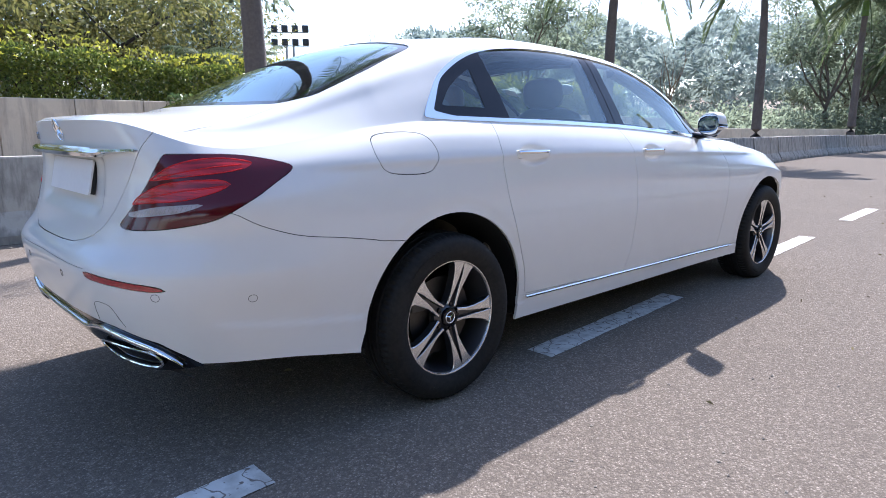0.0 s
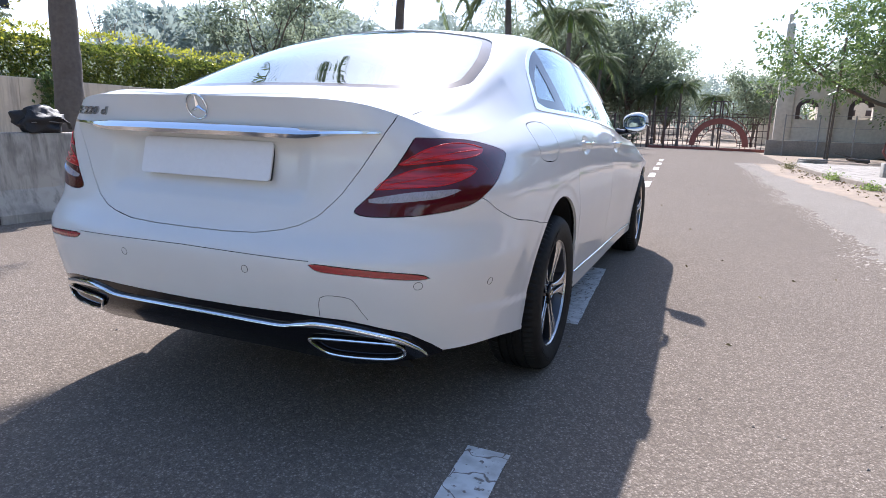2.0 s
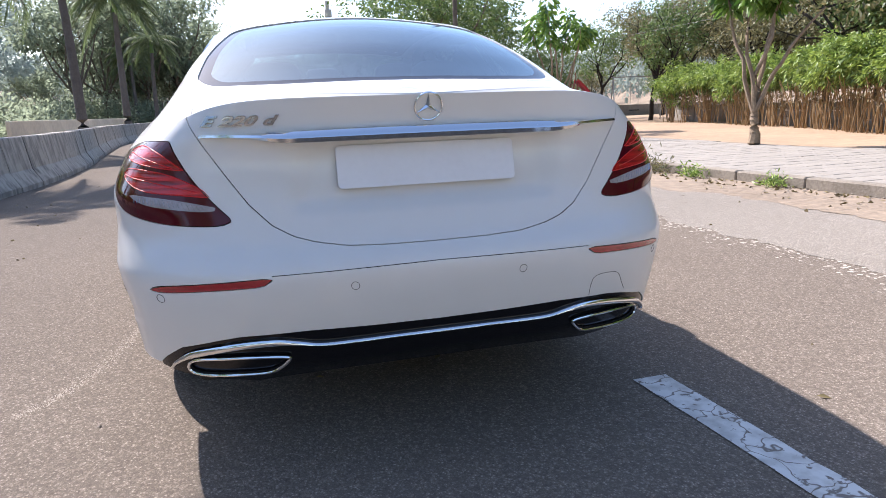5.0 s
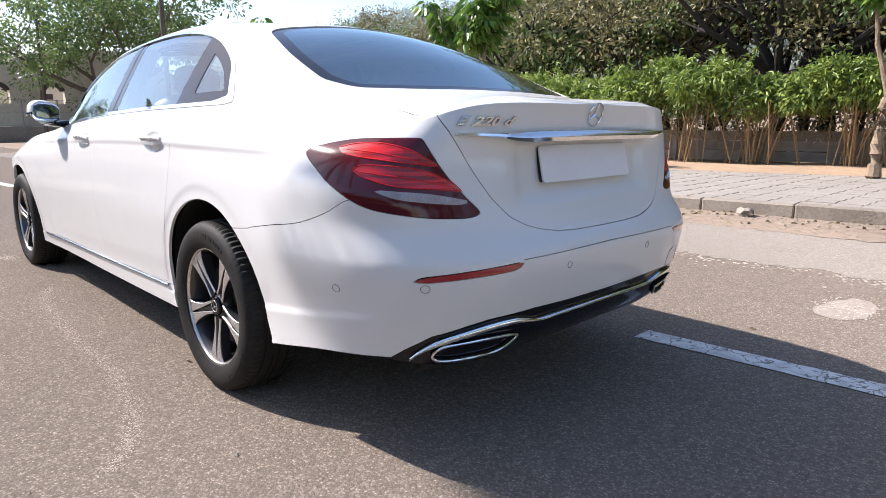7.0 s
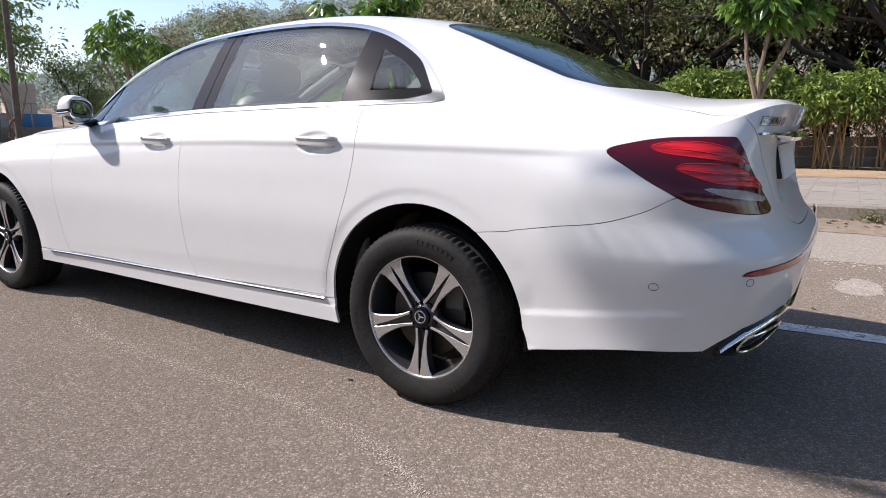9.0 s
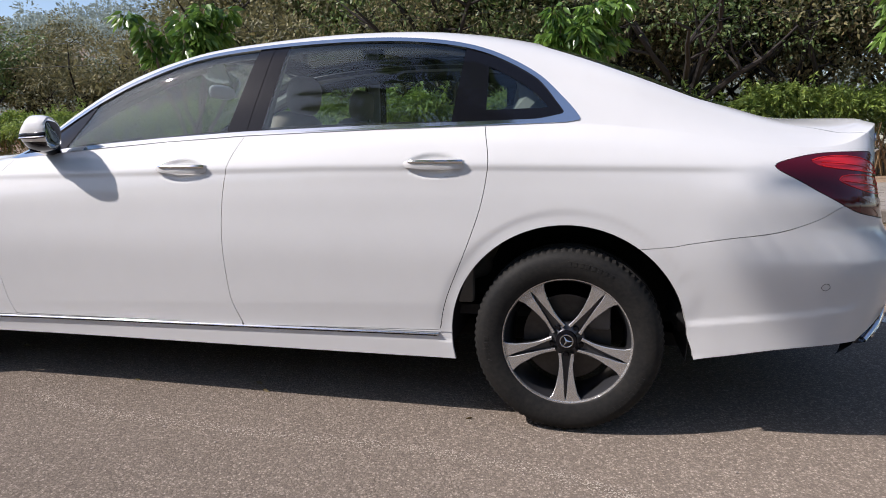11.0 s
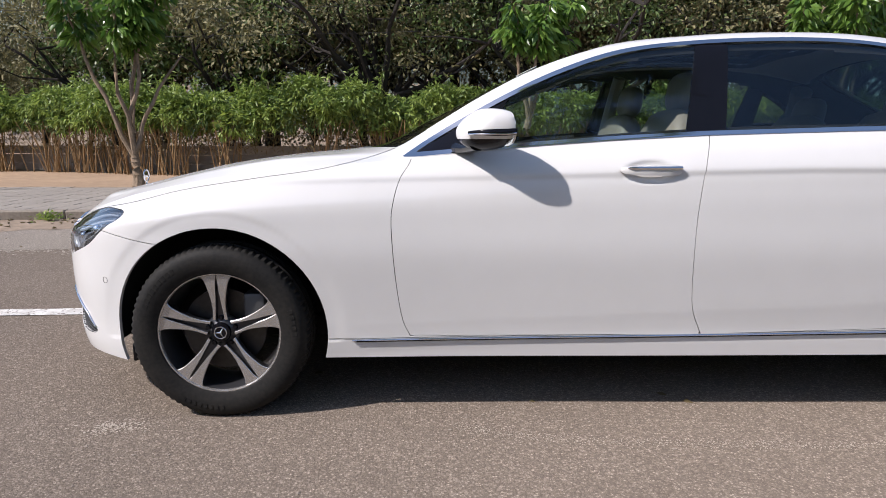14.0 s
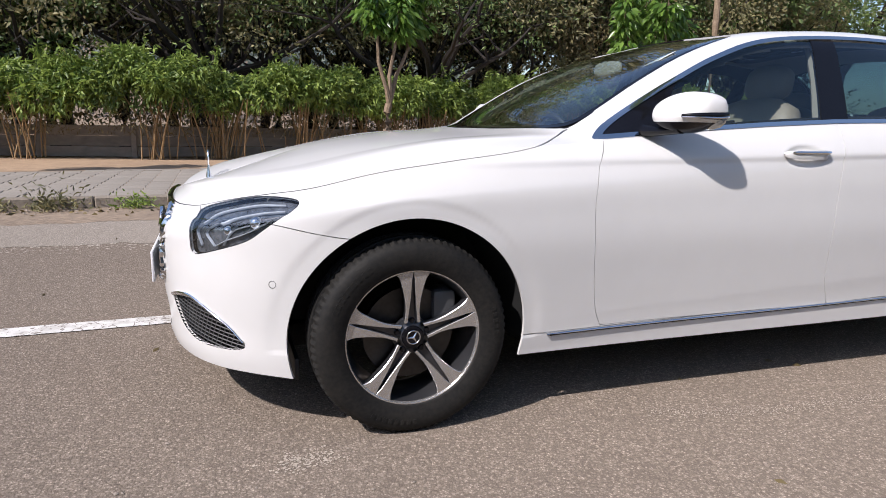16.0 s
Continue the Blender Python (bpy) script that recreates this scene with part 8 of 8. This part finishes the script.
for x0, x1, z0, z1, d, mt, nm in ((4.2, 18.6, 0.0, 0.72, 0.35, CONCRETE, "plinth"), (4.25, 5.15, 0.7, 4.35, 0.12, WALL_WHITE, "corner_pier"), (7.2, 7.45, 0.7, 4.6, 0.10, WALL_WHITE, "pilaster"),
                             (10.25, 10.5, 0.7, 5.2, 0.10, WALL_WHITE, "pilaster"), (4.26, 4.86, 4.3, 6.7, -0.05, WALL_WHITE, "finial"), (4.30, 4.74, 6.68, 7.7, -0.08, WALL_WHITE, "finial"), (4.36, 4.60, 7.68, 8.25, -0.11, WALL_WHITE, "finial")):
    bm = bmesh.new()
    add_box(bm, x0, x1, wy0 - d, wy0 + 0.3, z0, z1, 0.03)
    part(nm, bm, mt, hall)
bm = bmesh.new()
rows = []
for k in range(9):
    add_box(bm, 5.2 + k * 1.1, 14.5, 46 + k * 0.5, 46.5 + k * 0.5, 0.0, 0.6 + k * 0.32)
part("seat_step", bm, WALL_CREAM, hall, smooth=False)
back = empty("inner_building", "pale cream building with small dark windows behind the arches", "building")
bm = bmesh.new()
add_box(bm, 7.6, 19.0, 53.0, 57.0, 0.0, 4.6)
part("wall", bm, WALL_CREAM, back, smooth=False)
for x in (9.6, 10.75, 13.4, 14.6):
    bm = bmesh.new()
    add_box(bm, x, x + 0.5, 52.95, 53.04, 2.75, 3.15)
    part("window", bm, DARK_BROWN, back)
house = empty("far_house", "small cream house with an orange roof beyond the gate", "house")
bm = bmesh.new()
add_box(bm, 5.0, 7.6, 79, 84, 0, 5.7)
part("wall", bm, WALL_CREAM, house, smooth=False)
bm = bmesh.new()
rows = [[(4.8, 78.8, 5.7), (4.8, 81.5, 6.9), (4.8, 84.2, 5.7)], [(7.8, 78.8, 5.7), (7.8, 81.5, 6.9), (7.8, 84.2, 5.7)]]
add_grid(bm, rows)
bmesh.ops.solidify(bm, geom=bm.faces[:], thickness=0.12)
part("roof", bm, ORANGE, house, smooth=False)

# chain fence before the wall
fen = empty("wire_fence", "thin wire fence on iron posts before the arcade", "fence")
for k in range(9):
    bm = bmesh.new()
    add_tube(bm, [(4.6 + k * 1.7, 38.6, 0.0), (4.6 + k * 1.7, 38.6, 2.3)], 0.035, 6)
    part("fence_post", bm, STEEL, fen)
for z in (0.9, 1.6, 2.25):
    bm = bmesh.new()
    add_tube(bm, [(4.6, 38.6, z), (18.2, 38.6, z)], 0.010, 4)
    part("fence_wire", bm, STEEL, fen)
low = empty("low_wall", "long low mud-brown wall round the playground", "wall", kind="structure")
bm = bmesh.new()
add_box(bm, 3.75, 37.0, 38.9, 39.15, 0, 0.86, 0.02)
part("wall_run", bm, PLANK, low)

# pole with a concrete foot, leaning wires
pole = empty("utility_pole", "tall thin weathered pole in a concrete foot", "pole")
bm = bmesh.new()
add_tube(bm, [(0, 0, 0.3), (0.02, 0.02, 3.5), (0.05, 0.05, 7.2)], [0.085, 0.07, 0.055], 10)
part("shaft", bm, BARK, pole)
bm = bmesh.new()
add_box(bm, -0.19, 0.19, -0.19, 0.19, -0.05, 0.36, 0.02)
part("footing", bm, CONCRETE, pole)
bm = bmesh.new()
add_tube(bm, [(-0.07, 0, 0.4), (-0.22, 0.02, 0.62), (-0.16, 0.03, 0.95), (-0.05, 0, 1.05)], 0.03, 6)
part("cable_loop", bm, RUST, pole)
pole.matrix_world = pose(5.38, 16.3, 0.13, 0, 0, 0)
stake = empty("wooden_post", "thin dark wooden post beside the dirt", "post")
bm = bmesh.new()
add_tube(bm, [(0, 0, -0.1), (0.03, 0, 2.5), (0.10, 0, 5.7)], [0.06, 0.055, 0.05], 8)
part("shaft", bm, BARK, stake)
bm = bmesh.new()
add_tube(bm, [(-0.11, 0.02, -0.1), (-0.08, 0.02, 3.1)], 0.04, 7)
part("brace", bm, BARK, stake)
stake.matrix_world = pose(6.2, 33.5, 0.0)
p2 = empty("utility_pole", "bare wooden pole among the trees", "pole")
bm = bmesh.new()
add_tube(bm, [(0, 0, -0.1), (0, 0, 4.0), (0.03, 0, 7.5)], [0.10, 0.09, 0.07], 9)
part("shaft", bm, BARK_PALE, p2)
p2.matrix_world = pose(12.6, -9.8, 0.0)
for z, off in ((4.7, 0.0), (4.1, 0.4)):
    bm = bmesh.new()
    pts = []
    for t in np.linspace(0, 1, 21):
        x = 12.7 + (13.2 + off - 12.7) * t
        y = -9.7 + 46 * t
        pts.append((x, y, z - 1.3 * 4 * t * (1 - t) * 0.5))
    add_tube(bm, pts, 0.005, 4)
    tagged(part("overhead_wire", bm, BLACK), "thin slack overhead wire", "wire", "overhead wires")

# playground
slide = empty("playground_slide", "red metal playground slide with steps", "slide")
bm = bmesh.new()
rows = []
for t in np.linspace(0, 1, 15):
    x = 0.0 + 1.9 * t
    z = 1.75 * (1 - t) ** 1.15 + 0.12 + 0.08 * math.sin(t * 9)
    rows.append([(x, yy, z + h) for yy, h in ((-0.30, 0.16), (-0.28, 0.0), (0.28, 0.0), (0.30, 0.16))])
add_grid(bm, rows)
bmesh.ops.solidify(bm, geom=bm.faces[:], thickness=0.03)
part("chute", bm, SLIDE_RED, slide)
for yy in (-0.3, 0.3):
    bm = bmesh.new()
    add_tube(bm, [(-0.85, yy, 0.0), (-0.1, yy, 1.85), (-0.1, yy, 2.3)], 0.03, 6)
    part("ladder_rail", bm, RUST, slide)
    bm = bmesh.new()
    add_tube(bm, [(0.0, yy, 0.0), (0.0, yy, 1.85)], 0.03, 6)
    part("slide_leg", bm, RUST, slide)
for k in range(6):
    bm = bmesh.new()
    f = (k + 0.6) / 6.5
    add_tube(bm, [(-0.85 + 0.75 * f, -0.3, 1.85 * f), (-0.85 + 0.75 * f, 0.3, 1.85 * f)], 0.022, 6)
    part("rung", bm, RUST, slide)
slide.matrix_world = pose(13.6, 24.6, 0.12, 0, 0, -12)
swing = empty("swing_frame", "thin metal playground swing frame", "swing")
for x in (0, 2.6):
    for d in (-0.7, 0.7):
        bm = bmesh.new()
        add_tube(bm, [(x, d, 0), (x, 0, 2.2)], 0.03, 6)
        part("swing_leg", bm, STEEL, swing)
bm = bmesh.new()
add_tube(bm, [(-0.1, 0, 2.2), (2.7, 0, 2.2)], 0.03, 6)
part("crossbar", bm, STEEL, swing)
for x in (0.9, 1.3):
    bm = bmesh.new()
    add_tube(bm, [(x, 0, 2.2), (x, 0.05, 0.55)], 0.010, 4)
    part("chain", bm, STEEL, swing)
bm = bmesh.new()
add_box(bm, 0.85, 1.35, -0.06, 0.16, 0.50, 0.55, 0.01)
part("swing_seat", bm, BLACK, swing)
swing.matrix_world = pose(17.2, 27.5, 0.1, 0, 0, -20)
bm = bmesh.new()
add_box(bm, -0.9, 0.9, -0.04, 0.04, 0.5, 1.6, 0.02)
for x in (-0.8, 0.8):
    add_box(bm, x - 0.04, x + 0.04, -0.04, 0.04, 0.0, 0.6)
sg = tagged(part("notice_board", bm, BLUE), "plain blue notice board on posts", "board")
sg.matrix_world = pose(17.4, 40.0, 0.1)

# big spreading tree before the arcade and others round the playground
random.seed(67)
big = tree("spreading_tree", "large spreading dark green tree before the arcade", 9.2, 2.5, 6.0, 0.24, 26000, (0.21, 0.115), (BARK, LEAF_TREE), 9, 0.3, 0.6, 1, "trees round the playground", 6, 1.15)
big.matrix_world = pose(10.0, 35.5, 0, 0, 0, 40)
random.seed(62)
mid_t = tree("spreading_tree", "slim dark tree in the playground sand", 5.6, 2.0, 2.3, 0.11, 5200, (0.16, 0.08), (BARK_DARK, LEAF_TREE), 6, 0.3, 0.6, 1, "trees round the playground", 5, 0.6)
mid_t.matrix_world = pose(19.5, 33, 0.1, 0, 0, 0)
for x, y, s in ((18.3, 24.0, 1.0), (24.5, 34, 1.15), (15.5, 31.5, 0.8)):
    c = copy_thing(mid_t, pose(x, y, 0.1, 0, 0, x * 40))
    c.scale = (s, s, s)
for x, y in ((9.6, 26.5), (10.8, 25.6), (7.2, 29.5)):
    bm = bmesh.new()
    limb(bm, (0, 0, 0.07), (1.6, 0.3, 0.16), 0.11, 0.05, 0.1, 6, 8)
    limb(bm, (0.6, 0.1, 0.1), (1.2, -0.6, 0.35), 0.06, 0.02, 0.1, 4, 6)
    o = tagged(part("fallen_log", bm, BARK), "cut log lying on the dirt", "log", "cut logs")
    o.matrix_world = pose(x, y, 0.08, 0, 0, x * 31)
slabs = empty("slab_stack", "small stack of flat stone slabs", "slabs")
for k in range(3):
    bm = bmesh.new()
    add_box(bm, -0.5, 0.5, -0.25, 0.25, k * 0.07, k * 0.07 + 0.06, 0.01)
    o = part("flat_slab", bm, CONCRETE, slabs)
    o.matrix_basis = pose(0.05 * k, 0.03 * k, 0, 0, 0, 6 * k)
slabs.matrix_world = pose(4.9, 27.5, 0.0, 0, 0, 20)

# masts, bare trees and shade sheds on the left
def mast(x, y, h):
    r = empty("floodlight_mast", "tall floodlight mast with two rows of lamps", "floodlight", "floodlight masts")
    for d in (-0.25, 0.25):
        bm = bmesh.new()
        add_tube(bm, [(d, 0, -0.3), (d * 0.8, 0, h)], 0.07, 6)
        part("mast_pole", bm, STEEL, r)
    for row in range(2):
        bm = bmesh.new()
        add_box(bm, -1.1, 1.1, -0.03, 0.03, h + row * 0.75 - 0.03, h + row * 0.75 + 0.03)
        part("crossbar", bm, STEEL, r)
        for k in range(4):
            bm = bmesh.new()
            add_box(bm, -1.05 + k * 0.6, -0.7 + k * 0.6, -0.15, 0.12, h + row * 0.75 + 0.04, h + row * 0.75 + 0.40, 0.03)
            part("floodlight", bm, DARK_TRIM, r)
    r.matrix_world = pose(x, y, hill_z(x, y), 0, 0, 50)
mast(-32, 18.3, 5.9 - max(0, hill_z(-32, 18.3)))
for k, (x, y) in enumerate(((-33, 26), (-31, 28), (-22, 44))):
    random.seed(70 + k)
    bm = bmesh.new()
    pts = limb(bm, (0, 0, -0.3), (0.3, 0, 4.0), 0.11, 0.07, 0.04, 6, 6)
    for j in range(9):
        a = j * 2.4
        q = pts[3 + j % 4]
        e = q + Vector((math.cos(a) * 1.0, math.sin(a) * 1.0, random.uniform(2.2, 4.2)))
        lp = limb(bm, q, e, 0.05, 0.012, 0.1, 5, 5)
        for m in range(3):
            limb(bm, lp[3], lp[3] + Vector((random.uniform(-.7, .7), random.uniform(-.7, .7), random.uniform(.6, 1.5))), 0.016, 0.005, 0.1, 3, 4)
    o = tagged(part("bare_tree", bm, BARK_PALE), "leafless pale tree with thin upright branches", "tree", "bare trees")
    o.matrix_world = pose(x, y, hill_z(x, y))
bw = empty("boundary_wall", "low cream wall beyond the barrier", "wall", kind="structure")
for k in range(9):
    o = new("wall_panel", slab("wall_panel", 0.12, 1.98, 0.85, 0.01, WALL_CREAM) if k == 0 else bw.children[0].data)
    o.parent = bw
    o.matrix_world = pose(-7.6, 20 + k * 2.0, 1.12, 0, 0, 0)

# weeds at the kerb
for k, (x, y, s) in enumerate(((5.12, 5.35, 1.0), (5.18, 4.55, 0.7), (5.35, 3.3, 0.6), (5.05, 5.9, 0.6), (4.75, 9.0, 0.7), (4.4, 12.4, 0.8), (5.85, -1.6, 0.5), (4.15, 15.6, 0.9), (4.95, 7.1, 0.5), (3.6, 20.5, 1.0))):
    n = int(260 * s)
    v = rng.normal(size=(n, 3)) * np.array((1, 1, 0.4)) + np.array((0, 0, 0.8))
    at = np.stack([rng.normal(0, 0.11 * s, n), rng.normal(0, 0.15 * s, n), np.abs(rng.normal(0, 0.10 * s, n))], 1)
    o = tagged(leaf_mesh("weed", at, v, 0.09 * (0.6 + 0.4 * s), 0.022, LEAF_HEDGE if k % 3 else LEAF_DULL), "small green weed growing at the kerb", "weed", "kerb weeds", "stuff")
    o.matrix_world = pose(x - 0.08, y, 0.005)
n = 900
yy = rng.uniform(-6, 20, n)
at = np.stack([np.array([kerb_x(q) for q in yy]) - np.abs(rng.normal(0, 0.35, n)), yy, np.full(n, 0.014)], 1)
tagged(leaf_mesh("fallen_leaves", at, rng.normal(size=(n, 3)) * np.array((1, 1, 0.08)), 0.07, 0.035, LEAF_DRY), "dry fallen leaves along the kerb", "fallen leaves", kind="stuff")
n = 130
at = np.stack([rng.uniform(-4, 4.5, n), rng.uniform(-3, 12, n), np.full(n, 0.006)], 1)
tagged(leaf_mesh("scattered_leaves", at, rng.normal(size=(n, 3)) * np.array((1, 1, 0.08)), 0.045, 0.02, LEAF_DRY), "a few dry leaves scattered on the road", "fallen leaves", kind="stuff")

# the road falls gently, and what lies on it follows
fall = lambda y: 0.0055 * (min(max(y, -2.6), 7.0) - 1.5)
for ob in [o for o in scene.objects if o.name.split(".")[0] in ("road", "road_shoulder", "gutter_dirt", "lane_dash", "dried_spill", "dust_spill", "scuff", "tyre_scuff", "road_crumbs", "grit", "kerb_gravel", "barrier_gravel", "fallen_leaves", "scattered_leaves")]:
    for v in ob.data.vertices:
        v.co.z += fall(v.co.y)
for ob in [o for o in scene.objects if o.name.split(".")[0] in ("stone", "weed", "concrete_barrier")]:
    ob.location.z += fall(ob.location.y)
